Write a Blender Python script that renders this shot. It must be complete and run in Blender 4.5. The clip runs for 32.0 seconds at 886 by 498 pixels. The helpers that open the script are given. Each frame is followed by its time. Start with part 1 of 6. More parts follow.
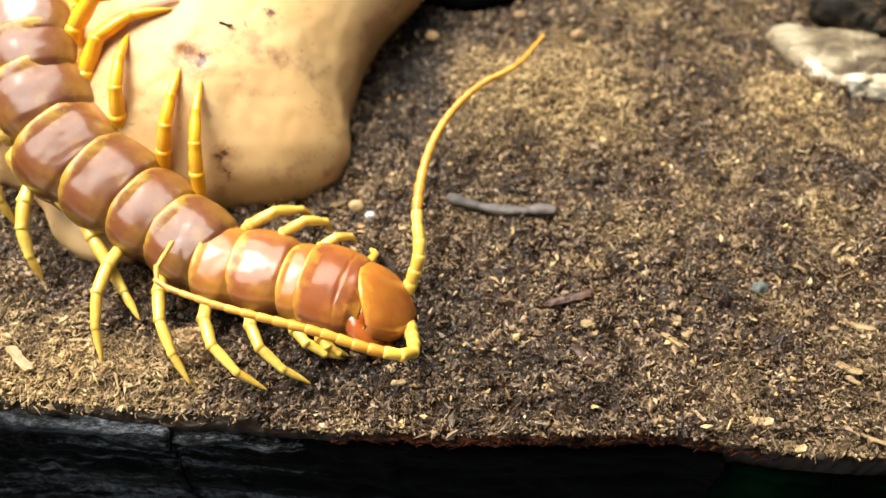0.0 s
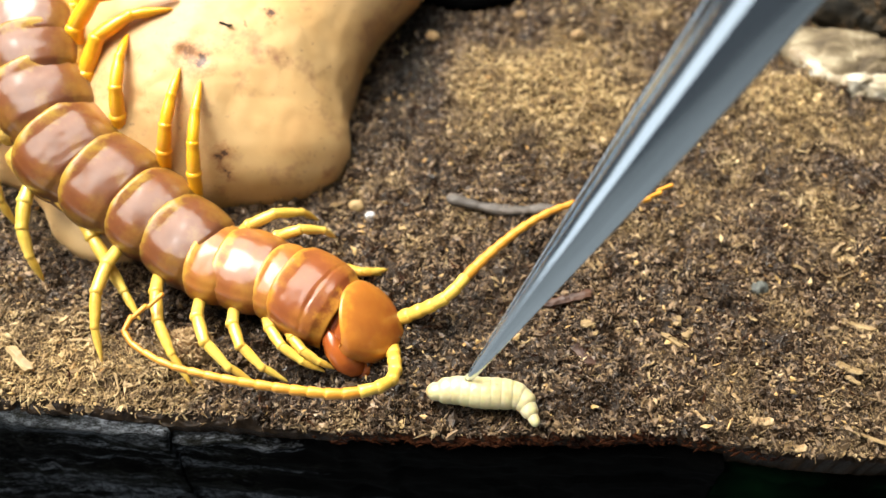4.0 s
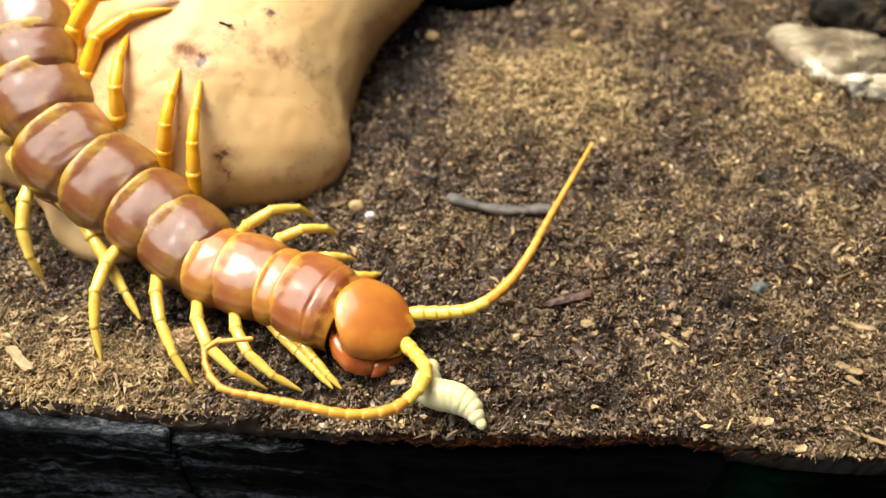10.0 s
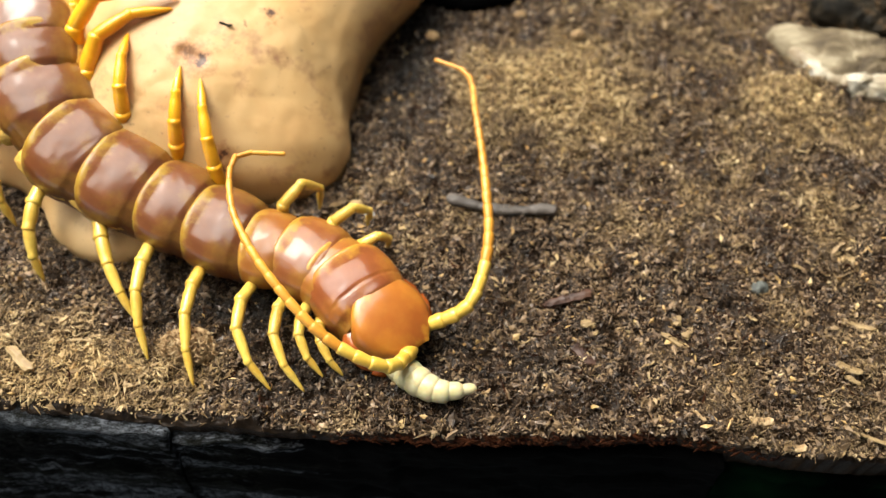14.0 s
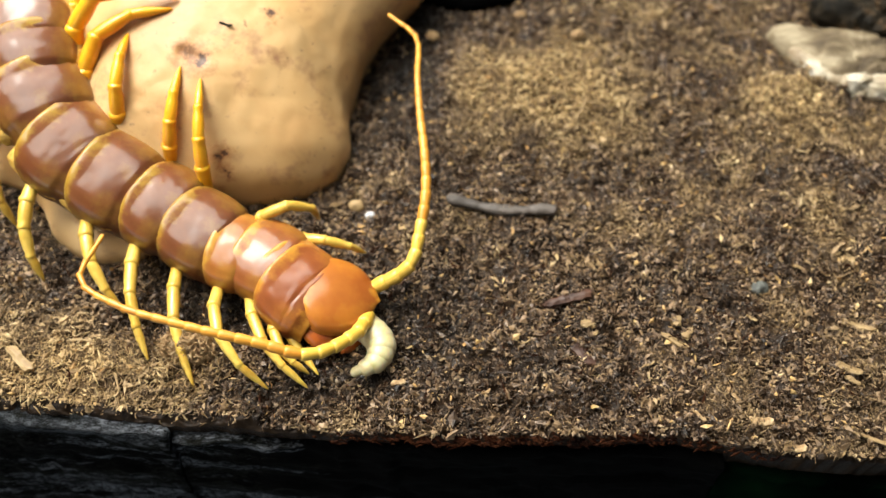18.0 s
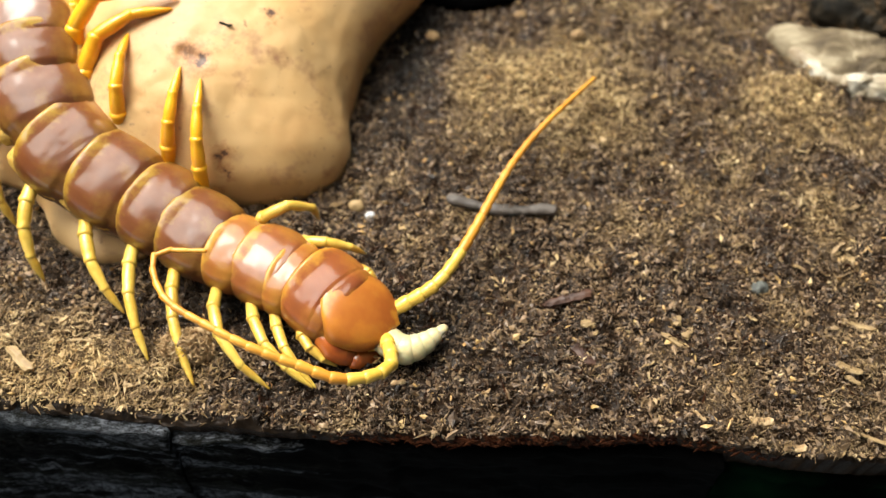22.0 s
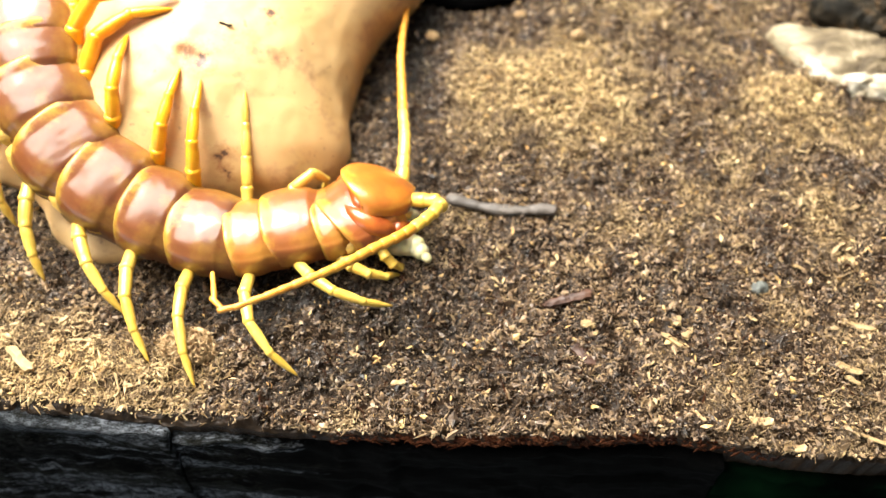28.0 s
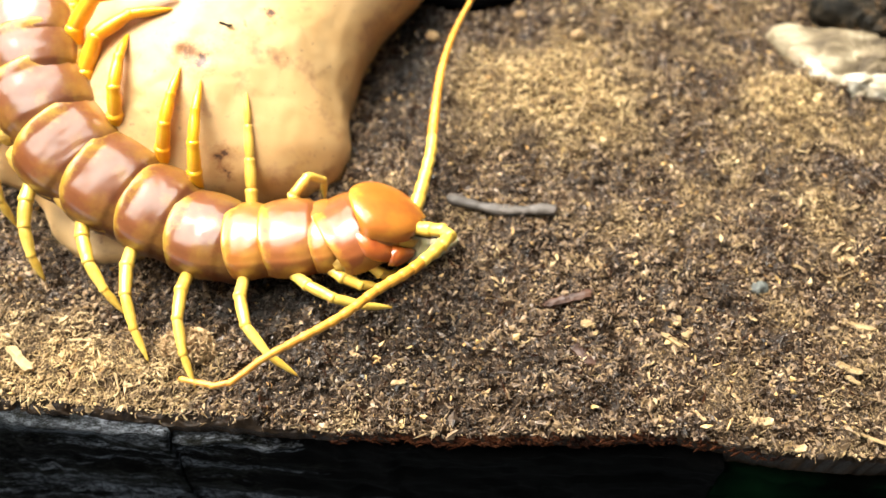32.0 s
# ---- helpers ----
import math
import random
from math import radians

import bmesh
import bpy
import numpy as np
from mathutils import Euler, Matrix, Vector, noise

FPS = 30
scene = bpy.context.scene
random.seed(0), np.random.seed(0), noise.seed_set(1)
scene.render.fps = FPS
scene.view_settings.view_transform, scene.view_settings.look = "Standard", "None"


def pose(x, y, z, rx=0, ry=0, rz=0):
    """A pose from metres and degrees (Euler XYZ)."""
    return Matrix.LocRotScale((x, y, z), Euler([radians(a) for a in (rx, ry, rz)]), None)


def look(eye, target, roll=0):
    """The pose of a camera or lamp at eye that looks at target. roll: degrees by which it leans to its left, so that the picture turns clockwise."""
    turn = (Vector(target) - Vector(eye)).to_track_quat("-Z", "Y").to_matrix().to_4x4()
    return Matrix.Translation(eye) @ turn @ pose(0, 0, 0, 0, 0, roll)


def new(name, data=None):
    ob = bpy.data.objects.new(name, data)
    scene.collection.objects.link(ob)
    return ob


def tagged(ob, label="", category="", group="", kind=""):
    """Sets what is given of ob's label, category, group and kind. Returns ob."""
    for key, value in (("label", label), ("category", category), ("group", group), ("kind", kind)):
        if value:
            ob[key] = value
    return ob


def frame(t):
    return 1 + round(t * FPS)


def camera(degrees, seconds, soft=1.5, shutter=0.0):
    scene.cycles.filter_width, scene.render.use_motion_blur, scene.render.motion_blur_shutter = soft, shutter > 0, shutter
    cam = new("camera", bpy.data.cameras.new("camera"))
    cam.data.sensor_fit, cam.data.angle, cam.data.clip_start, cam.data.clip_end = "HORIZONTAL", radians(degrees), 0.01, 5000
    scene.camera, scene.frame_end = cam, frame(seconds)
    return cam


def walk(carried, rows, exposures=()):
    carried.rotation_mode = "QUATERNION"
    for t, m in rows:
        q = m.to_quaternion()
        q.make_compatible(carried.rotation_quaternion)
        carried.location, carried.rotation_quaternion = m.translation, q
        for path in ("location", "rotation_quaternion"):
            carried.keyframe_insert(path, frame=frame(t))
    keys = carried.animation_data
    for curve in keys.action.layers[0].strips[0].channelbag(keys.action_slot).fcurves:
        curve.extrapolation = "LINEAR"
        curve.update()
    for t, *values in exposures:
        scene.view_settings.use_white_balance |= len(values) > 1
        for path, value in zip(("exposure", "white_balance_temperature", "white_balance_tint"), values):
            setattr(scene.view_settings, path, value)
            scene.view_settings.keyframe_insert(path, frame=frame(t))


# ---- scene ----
cam = camera(50, 32.0, soft=1.5, shutter=0.4)
cam.data.dof.use_dof, cam.data.dof.focus_distance, cam.data.dof.aperture_fstop = True, 0.158, 11.5
STAND = look((0.0, -0.09274, 0.14841), (0.0, 0.0, 0.0))
walk(cam, [(0.0, STAND), (32.0, STAND)],
     exposures=[(0.0, 0.0), (6.0, -0.06), (9.0, -0.10), (10.0, -0.20), (12.0, -0.24), (13.0, -0.18), (14.0, -0.36), (17.0, -0.35), (19.0, -0.38), (22.0, -0.35), (23.0, 0.0), (25.5, 0.03),
                (27.5, 0.55), (28.0, 0.55), (30.0, 0.40), (32.0, 0.40)])

# ---- light: a lamp over the tank, a wide soft lamp added around it, and the dim room ----
world = bpy.data.worlds.new("room")
scene.world = world
world.use_nodes = True
back = world.node_tree.nodes["Background"]
back.inputs["Strength"].default_value = 0.6
wt = world.node_tree
wtc, wsp = wt.nodes.new("ShaderNodeTexCoord"), wt.nodes.new("ShaderNodeSeparateXYZ")
wcr = wt.nodes.new("ShaderNodeValToRGB")
wt.links.new(wtc.outputs["Generated"], wsp.inputs["Vector"])
wt.links.new(wsp.outputs["Z"], wcr.inputs["Fac"])
# dim floor side, pale walls, lighter ceiling of the room
wcr.color_ramp.elements[0].position, wcr.color_ramp.elements[0].color = 0.0, (0.15, 0.17, 0.19, 1)
wcr.color_ramp.elements[1].position, wcr.color_ramp.elements[1].color = 1.0, (0.27, 0.285, 0.30, 1)
wt.links.new(wcr.outputs["Color"], back.inputs["Color"])
# the wide second lamp is added to soften the highlights on the plates
for lamp_name, wide, deep, watts, tint, stand in (("tank_lamp", 0.26, 0.20, 4.4, (1.0, 0.965, 0.89), (-0.22, 0.20, 0.47)),
                                                 ("added_soft_lamp", 0.74, 0.52, 11.9, (1.0, 0.96, 0.875), (-0.22, 0.20, 0.51))):
    lamp_data = bpy.data.lights.new(lamp_name, "AREA")
    lamp_data.shape, lamp_data.size, lamp_data.size_y = "RECTANGLE", wide, deep
    lamp_data.energy, lamp_data.color = watts, tint
    new(lamp_name, lamp_data).matrix_world = look(stand, (0.0, 0.0, 0.0))
# a window far to the side, which the steel mirrors
pane_data = bpy.data.lights.new("window_light", "AREA")
pane_data.shape, pane_data.size, pane_data.size_y = "RECTANGLE", 0.9, 0.9
pane_data.energy, pane_data.color = 3.5, (0.86, 0.94, 1.0)
pane_light = new("window_light", pane_data)
pane_light.matrix_world = look((-1.10, -1.10, 0.20), (0.0, 0.0, 0.05))

MM = 0.001


# ---- materials ----
def shader(name):
    m = bpy.data.materials.new(name)
    m.use_nodes = True
    return m, m.node_tree, m.node_tree.nodes["Principled BSDF"]


def ramp(tree, fac, stops):
    r = tree.nodes.new("ShaderNodeValToRGB")
    while len(r.color_ramp.elements) < len(stops):
        r.color_ramp.elements.new(0.5)
    for e, (at, col) in zip(r.color_ramp.elements, stops):
        e.position, e.color = at, (*col, 1)
    tree.links.new(fac, r.inputs["Fac"])
    return r.outputs["Color"]


def noise_tex(tree, scale, detail=4.0, rough=0.55, stretch=None, coords="Object"):
    tc = tree.nodes.new("ShaderNodeTexCoord")
    n = tree.nodes.new("ShaderNodeTexNoise")
    n.inputs["Scale"].default_value, n.inputs["Detail"].default_value = scale, detail
    n.inputs["Roughness"].default_value = rough
    src = tc.outputs[coords]
    if stretch:
        mp = tree.nodes.new("ShaderNodeMapping")
        mp.inputs["Scale"].default_value = stretch
        tree.links.new(src, mp.inputs["Vector"])
        src = mp.outputs["Vector"]
    tree.links.new(src, n.inputs["Vector"])
    return n.outputs["Fac"]


def mix(tree, fac, a, b, how="MIX"):
    m = tree.nodes.new("ShaderNodeMix")
    m.data_type, m.blend_type = "RGBA", how
    ins = {"f": m.inputs[0], "a": m.inputs[6], "b": m.inputs[7]}
    for key, value in (("f", fac), ("a", a), ("b", b)):
        if isinstance(value, (int, float)):
            ins[key].default_value = value
        elif isinstance(value, tuple):
            ins[key].default_value = (*value, 1)
        else:
            tree.links.new(value, ins[key])
    return m.outputs[2]


def bump(tree, bsdf, height, strength=0.3, dist=0.0003):
    b = tree.nodes.new("ShaderNodeBump")
    b.inputs["Strength"].default_value, b.inputs["Distance"].default_value = strength, dist
    tree.links.new(height, b.inputs["Height"])
    tree.links.new(b.outputs["Normal"], bsdf.inputs["Normal"])


def axis_of(tree, which, coords="Object"):
    tc = tree.nodes.new("ShaderNodeTexCoord")
    sp = tree.nodes.new("ShaderNodeSeparateXYZ")
    tree.links.new(tc.outputs[coords], sp.inputs["Vector"])
    return sp.outputs[which]


def maths(tree, op, a, b=0.0, clamp=False):
    m = tree.nodes.new("ShaderNodeMath")
    m.operation, m.use_clamp = op, clamp
    for sock, value in zip(m.inputs, (a, b)):
        if isinstance(value, (int, float)):
            sock.default_value = value
        else:
            tree.links.new(value, sock)
    return m.outputs["Value"]


def mottled(name, stops, scale, rough=0.5, detail=4.0, bump_scale=None, bump_strength=0.3, coat=0.0, metal=0.0,
            stretch=None, dist=0.0003, random_amount=0.0, sss=0.0):
    m, tree, bsdf = shader(name)
    fac = noise_tex(tree, scale, detail, stretch=stretch)
    if random_amount:
        info = tree.nodes.new("ShaderNodeObjectInfo")
        shift = maths(tree, "MULTIPLY", maths(tree, "SUBTRACT", info.outputs["Random"], 0.5), random_amount)
        fac = maths(tree, "ADD", fac, shift, True)
    tree.links.new(ramp(tree, fac, stops), bsdf.inputs["Base Color"])
    bsdf.inputs["Roughness"].default_value = rough
    bsdf.inputs["Metallic"].default_value = metal
    bsdf.inputs["Coat Weight"].default_value = coat
    bsdf.inputs["Coat Roughness"].default_value = 0.18
    if sss:
        bsdf.inputs["Subsurface Weight"].default_value = sss
        bsdf.inputs["Subsurface Radius"].default_value = (1.0, 0.55, 0.2)
        bsdf.inputs["Subsurface Scale"].default_value = 0.0012
    if bump_scale:
        bump(tree, bsdf, noise_tex(tree, bump_scale, 5.0, stretch=stretch), bump_strength, dist)
    return m


def plate_material(name, mid, dark, rim, collar=0.86, gloss=(0.5, 0.13)):
    """Glossy horn plate: mottled brown, with a straw-yellow band along its rear margin (local -x)."""
    m, tree, bsdf = shader(name)
    # darker towards the front margin, with faint clouds
    n1 = maths(tree, "ADD", maths(tree, "MULTIPLY", noise_tex(tree, 170, 3.0), 0.55), maths(tree, "MULTIPLY", maths(tree, "SUBTRACT", 1.0, axis_of(tree, "X", "Generated")), 0.42))
    body = ramp(tree, n1, [(0.34, dark), (0.76, mid)])
    wob = maths(tree, "MULTIPLY", maths(tree, "SUBTRACT", noise_tex(tree, 420, 3.0), 0.5), 0.9)
    # generated x runs 0 at the rear margin to 1 at the front margin
    gx = maths(tree, "ADD", axis_of(tree, "X", "Generated"), maths(tree, "MULTIPLY", wob, 0.55))
    band = tree.nodes.new("ShaderNodeMapRange")
    band.interpolation_type = "SMOOTHSTEP"
    for key, value in (("From Min", 0.00), ("From Max", 0.20), ("To Min", 0.75), ("To Max", 0.0)):
        band.inputs[key].default_value = value
    tree.links.new(gx, band.inputs["Value"])
    front = tree.nodes.new("ShaderNodeMapRange")
    front.interpolation_type = "SMOOTHSTEP"
    for key, value in (("From Min", collar), ("From Max", collar + 0.14), ("To Min", 0.0), ("To Max", 0.55)):
        front.inputs[key].default_value = value
    tree.links.new(gx, front.inputs["Value"])
    # honey-coloured clouds where the horn is thin
    cloud = ramp(tree, noise_tex(tree, 110, 5.0, 0.62), [(0.50, (0, 0, 0)), (0.72, (0.34, 0.34, 0.34))])
    body = mix(tree, cloud, body, rim)
    col = mix(tree, band.outputs["Result"], body, rim)
    col = mix(tree, front.outputs["Result"], col, rim)
    # a thin golden border down both sides
    off = maths(tree, "ABSOLUTE", maths(tree, "SUBTRACT", axis_of(tree, "Y", "Generated"), 0.5))
    flank = tree.nodes.new("ShaderNodeMapRange")
    flank.interpolation_type = "SMOOTHSTEP"
    for key, value in (("From Min", 0.465), ("From Max", 0.50), ("To Min", 0.0), ("To Max", 0.3)):
        flank.inputs[key].default_value = value
    tree.links.new(maths(tree, "ADD", off, maths(tree, "MULTIPLY", wob, 0.1)), flank.inputs["Value"])
    col = mix(tree, flank.outputs["Result"], col, rim)
    tree.links.new(col, bsdf.inputs["Base Color"])
    rough = tree.nodes.new("ShaderNodeMapRange")
    rough.inputs["To Min"].default_value, rough.inputs["To Max"].default_value = 0.32, 0.48
    tree.links.new(noise_tex(tree, 900, 4.0), rough.inputs["Value"])
    tree.links.new(rough.outputs["Result"], bsdf.inputs["Roughness"])
    bsdf.inputs["Coat Weight"].default_value, bsdf.inputs["Coat Roughness"].default_value = gloss
    bsdf.inputs["Specular IOR Level"].default_value = 0.15
    bsdf.inputs["Subsurface Weight"].default_value = 0.12
    bsdf.inputs["Subsurface Radius"].default_value = (1.0, 0.4, 0.12)
    bsdf.inputs["Subsurface Scale"].default_value = 0.001
    bump(tree, bsdf, maths(tree, "ADD", noise_tex(tree, 260, 3.0), maths(tree, "MULTIPLY", noise_tex(tree, 1500, 4.0), 0.2)), 0.16, 0.0004)
    return m


BROWN_PLATE = plate_material("brown_horn", (0.215, 0.072, 0.022), (0.085, 0.026, 0.008), (0.40, 0.25, 0.03), 1.2, gloss=(0.75, 0.16))
ORANGE_PLATE = plate_material("orange_horn", (0.30, 0.098, 0.026), (0.165, 0.050, 0.012), (0.52, 0.29, 0.035), 1.2, gloss=(0.75, 0.16))
GOLD_PLATE = plate_material("gold_horn", (0.36, 0.135, 0.024), (0.22, 0.070, 0.013), (0.55, 0.32, 0.045), 1.2, gloss=(0.75, 0.16))
COLLAR_PLATE = plate_material("collar_horn", (0.31, 0.092, 0.024), (0.17, 0.044, 0.011), (0.56, 0.27, 0.03), 0.80, gloss=(0.75, 0.16))
HEAD_PLATE = plate_material("head_horn", (0.48, 0.172, 0.024), (0.29, 0.080, 0.012), (0.58, 0.27, 0.025), gloss=(0.75, 0.16))
PLEURA = mottled("pleural_skin", [(0.3, (0.34, 0.17, 0.03)), (0.7, (0.70, 0.47, 0.09))], 420, 0.45, bump_scale=520, bump_strength=0.9, dist=0.0008, coat=0.2)
LEG_YELLOW = mottled("leg_yellow", [(0.3, (0.56, 0.34, 0.045)), (0.7, (0.76, 0.53, 0.095))], 420, 0.32, bump_scale=1600,
                     bump_strength=0.1, coat=0.35, random_amount=0.3, sss=0.1)
LEG_ORANGE = mottled("leg_orange", [(0.3, (0.76, 0.31, 0.006)), (0.7, (0.86, 0.43, 0.012))], 420, 0.32, bump_scale=1600,
                     bump_strength=0.1, coat=0.35, random_amount=0.3, sss=0.1)
FEELER_BASE = mottled("feeler_yellow", [(0.3, (0.68, 0.40, 0.04)), (0.7, (0.80, 0.54, 0.09))], 600, 0.34, coat=0.3, random_amount=0.2)
FEELER_MID = mottled("feeler_orange", [(0.3, (0.56, 0.22, 0.018)), (0.7, (0.70, 0.32, 0.035))], 600, 0.4, coat=0.2, random_amount=0.4)
FANG = mottled("fang_horn", [(0.3, (0.24, 0.048, 0.008)), (0.7, (0.42, 0.105, 0.014))], 300, 0.25, coat=0.6)
BLACK_HORN = mottled("black_horn", [(0.3, (0.008, 0.006, 0.005)), (0.7, (0.03, 0.018, 0.012))], 600, 0.2, coat=0.5)
GRUB_SKIN = mottled("grub_skin", [(0.3, (0.53, 0.45, 0.21)), (0.7, (0.66, 0.60, 0.36))], 500, 0.38, bump_scale=1400,
                    bump_strength=0.25, coat=0.15, sss=0.25)
GRUB_HEAD = mottled("grub_head", [(0.3, (0.40, 0.26, 0.10)), (0.7, (0.62, 0.46, 0.22))], 500, 0.35)
STEEL = mottled("brushed_steel", [(0.3, (0.54, 0.60, 0.64)), (0.7, (0.72, 0.77, 0.81))], 60, 0.15, bump_scale=110,
                bump_strength=0.22, metal=1.0, stretch=(0.12, 1.0, 1.0))


# pits in the stone, mm: place and size
STONE_PITS = [(-47.2, 28.4, 22.2, 1.0), (-45.5, 27.8, 21.8, 1.5), (-43.6, 27.0, 21.2, 1.2), (-40.4, 13.1, 10.4, 0.8), (-39.8, 11.5, 8.4, 0.7), (-31.9, 37.9, 21.8, 0.6)]


def rock_material():
    m, tree, bsdf = shader("pale_clay_stone")
    col = ramp(tree, noise_tex(tree, 38, 6.0), [(0.28, (0.43, 0.22, 0.075)), (0.5, (0.54, 0.335, 0.135)), (0.75, (0.60, 0.42, 0.21))])
    dirt = ramp(tree, noise_tex(tree, 120, 8.0, 0.7), [(0.54, (0, 0, 0)), (0.72, (1, 1, 1))])
    spots = ramp(tree, noise_tex(tree, 700, 3.0, 0.6), [(0.66, (0, 0, 0)), (0.75, (0.7, 0.7, 0.7))])
    # hairline cracks with rusty lips
    vor = tree.nodes.new("ShaderNodeTexVoronoi")
    vor.feature = "DISTANCE_TO_EDGE"
    vor.inputs["Scale"].default_value = 34
    vtc, vmix = tree.nodes.new("ShaderNodeTexCoord"), tree.nodes.new("ShaderNodeVectorMath")
    vn = tree.nodes.new("ShaderNodeTexNoise")
    vn.inputs["Scale"].default_value, vn.inputs["Detail"].default_value = 70, 5
    tree.links.new(vtc.outputs["Object"], vn.inputs["Vector"])
    vmix.operation = "MULTIPLY_ADD"
    vmix.inputs[1].default_value = (0.03, 0.03, 0.03)
    tree.links.new(vn.outputs["Color"], vmix.inputs[0])
    tree.links.new(vtc.outputs["Object"], vmix.inputs[2])
    tree.links.new(vmix.outputs["Vector"], vor.inputs["Vector"])
    gate = ramp(tree, noise_tex(tree, 45, 3.0), [(0.62, (0, 0, 0)), (0.70, (1, 1, 1))])
    rust = mix(tree, 1.0, ramp(tree, vor.outputs["Distance"], [(0.0, (0.8, 0.8, 0.8)), (0.07, (0, 0, 0))]), gate, "MULTIPLY")
    crack = mix(tree, 1.0, ramp(tree, vor.outputs["Distance"], [(0.0, (0.9, 0.9, 0.9)), (0.014, (0, 0, 0))]), gate, "MULTIPLY")
    col = mix(tree, dirt, col, (0.30, 0.15, 0.07))
    col = mix(tree, spots, col, (0.16, 0.08, 0.04))
    col = mix(tree, rust, col, (0.40, 0.19, 0.065))
    col = mix(tree, crack, col, (0.13, 0.055, 0.025))
    # rusty scars with dark grit in the stone's pits
    ragged = maths(tree, "MULTIPLY", maths(tree, "SUBTRACT", noise_tex(tree, 420, 6.0, 0.75), 0.5), 0.010)
    tc = tree.nodes.new("ShaderNodeTexCoord")
    for x, y, z, r in STONE_PITS:
        scar = tree.nodes.new("ShaderNodeVectorMath")
        scar.operation = "DISTANCE"
        tree.links.new(tc.outputs["Object"], scar.inputs[0])
        scar.inputs[1].default_value = (x * MM, y * MM, z * MM)
        ring = maths(tree, "DIVIDE", maths(tree, "ADD", scar.outputs["Value"], ragged), 4 * r * MM)
        col = mix(tree, ramp(tree, ring, [(0.25, (0.75, 0.75, 0.75)), (0.75, (0, 0, 0))]), col, (0.36, 0.16, 0.055))
        col = mix(tree, ramp(tree, ring, [(0.10, (1, 1, 1)), (0.30, (0, 0, 0))]), col, (0.075, 0.032, 0.015))
    tree.links.new(col, bsdf.inputs["Base Color"])
    bsdf.inputs["Roughness"].default_value = 0.55
    bsdf.inputs["Coat Weight"].default_value, bsdf.inputs["Coat Roughness"].default_value = 0.15, 0.35
    bump(tree, bsdf, noise_tex(tree, 160, 8.0, 0.7), 0.3, 0.0008)
    return m


ROCK = rock_material()


def soil_material(name, dark, light, crumbs):
    """Coconut-fibre soil; the attribute "dry" tells damp from dry places, and below zero holds soaked patches and
    painted shade; each crumb has a tone of its own.
    """
    m, tree, bsdf = shader(name)
    att = tree.nodes.new("ShaderNodeAttribute")
    att.attribute_name = "dry"
    if crumbs:
        geo = tree.nodes.new("ShaderNodeNewGeometry")
        tone = geo.outputs["Random Per Island"]
        tone = maths(tree, "ADD", maths(tree, "MULTIPLY", maths(tree, "POWER", tone, 1.3), 0.62), maths(tree, "MULTIPLY", noise_tex(tree, 1500, 3.0), 0.36))
        # clumps of darker and paler stuff
        tone = maths(tree, "ADD", tone, maths(tree, "MULTIPLY", maths(tree, "SUBTRACT", noise_tex(tree, 150, 5.0, 0.65), 0.5), 1.35))
    else:
        tone = noise_tex(tree, 900, 6.0, 0.7)
    damp = ramp(tree, tone, dark)
    dry = ramp(tree, tone, light)
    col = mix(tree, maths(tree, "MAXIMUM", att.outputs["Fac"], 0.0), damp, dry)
    # below zero: soaked patches and painted shade, darker than damp ones
    soaked_shade = maths(tree, "MULTIPLY", att.outputs["Fac"], -0.85, True)
    col = mix(tree, soaked_shade, col, (0.004, 0.003, 0.002))
    tree.links.new(col, bsdf.inputs["Base Color"])
    rg = tree.nodes.new("ShaderNodeMapRange")
    rg.inputs["To Min"].default_value, rg.inputs["To Max"].default_value = 0.36, 0.8
    bsdf.inputs["Specular IOR Level"].default_value = 0.5 if crumbs else 0.12
    tree.links.new(att.outputs["Fac"], rg.inputs["Value"])
    tree.links.new(rg.outputs["Result"], bsdf.inputs["Roughness"])
    bump(tree, bsdf, noise_tex(tree, 1800, 5.0, 0.7), 0.5, 0.0003)
    return m


SOIL = soil_material("soil_bed", [(0.3, (0.007, 0.0045, 0.003)), (0.7, (0.045, 0.026, 0.013))],
                     [(0.3, (0.035, 0.022, 0.012)), (0.7, (0.16, 0.105, 0.052))], False)
CRUMB = soil_material("soil_crumbs", [(0.10, (0.013, 0.008, 0.005)), (0.36, (0.112, 0.071, 0.043)), (0.64, (0.275, 0.181, 0.103)), (0.88, (0.42, 0.288, 0.150)), (1.0, (0.68, 0.53, 0.29))],
                      [(0.08, (0.08, 0.048, 0.022)), (0.40, (0.31, 0.205, 0.090)), (0.80, (0.58, 0.42, 0.205)), (1.0, (0.78, 0.63, 0.36))], True)
STRAW = soil_material("straw_bits", [(0.1, (0.030, 0.017, 0.010)), (0.50, (0.11, 0.062, 0.028)), (0.80, (0.25, 0.165, 0.075)), (1.0, (0.50, 0.38, 0.20))],
                      [(0.1, (0.18, 0.110, 0.050)), (0.6, (0.50, 0.345, 0.150)), (1.0, (0.78, 0.62, 0.33))], True)


FLECK = mottled("husk_fleck", [(0.32, (0.34, 0.17, 0.055)), (0.5, (0.52, 0.34, 0.13)), (0.66, (0.60, 0.46, 0.24))], 160, 0.55, bump_scale=1500)


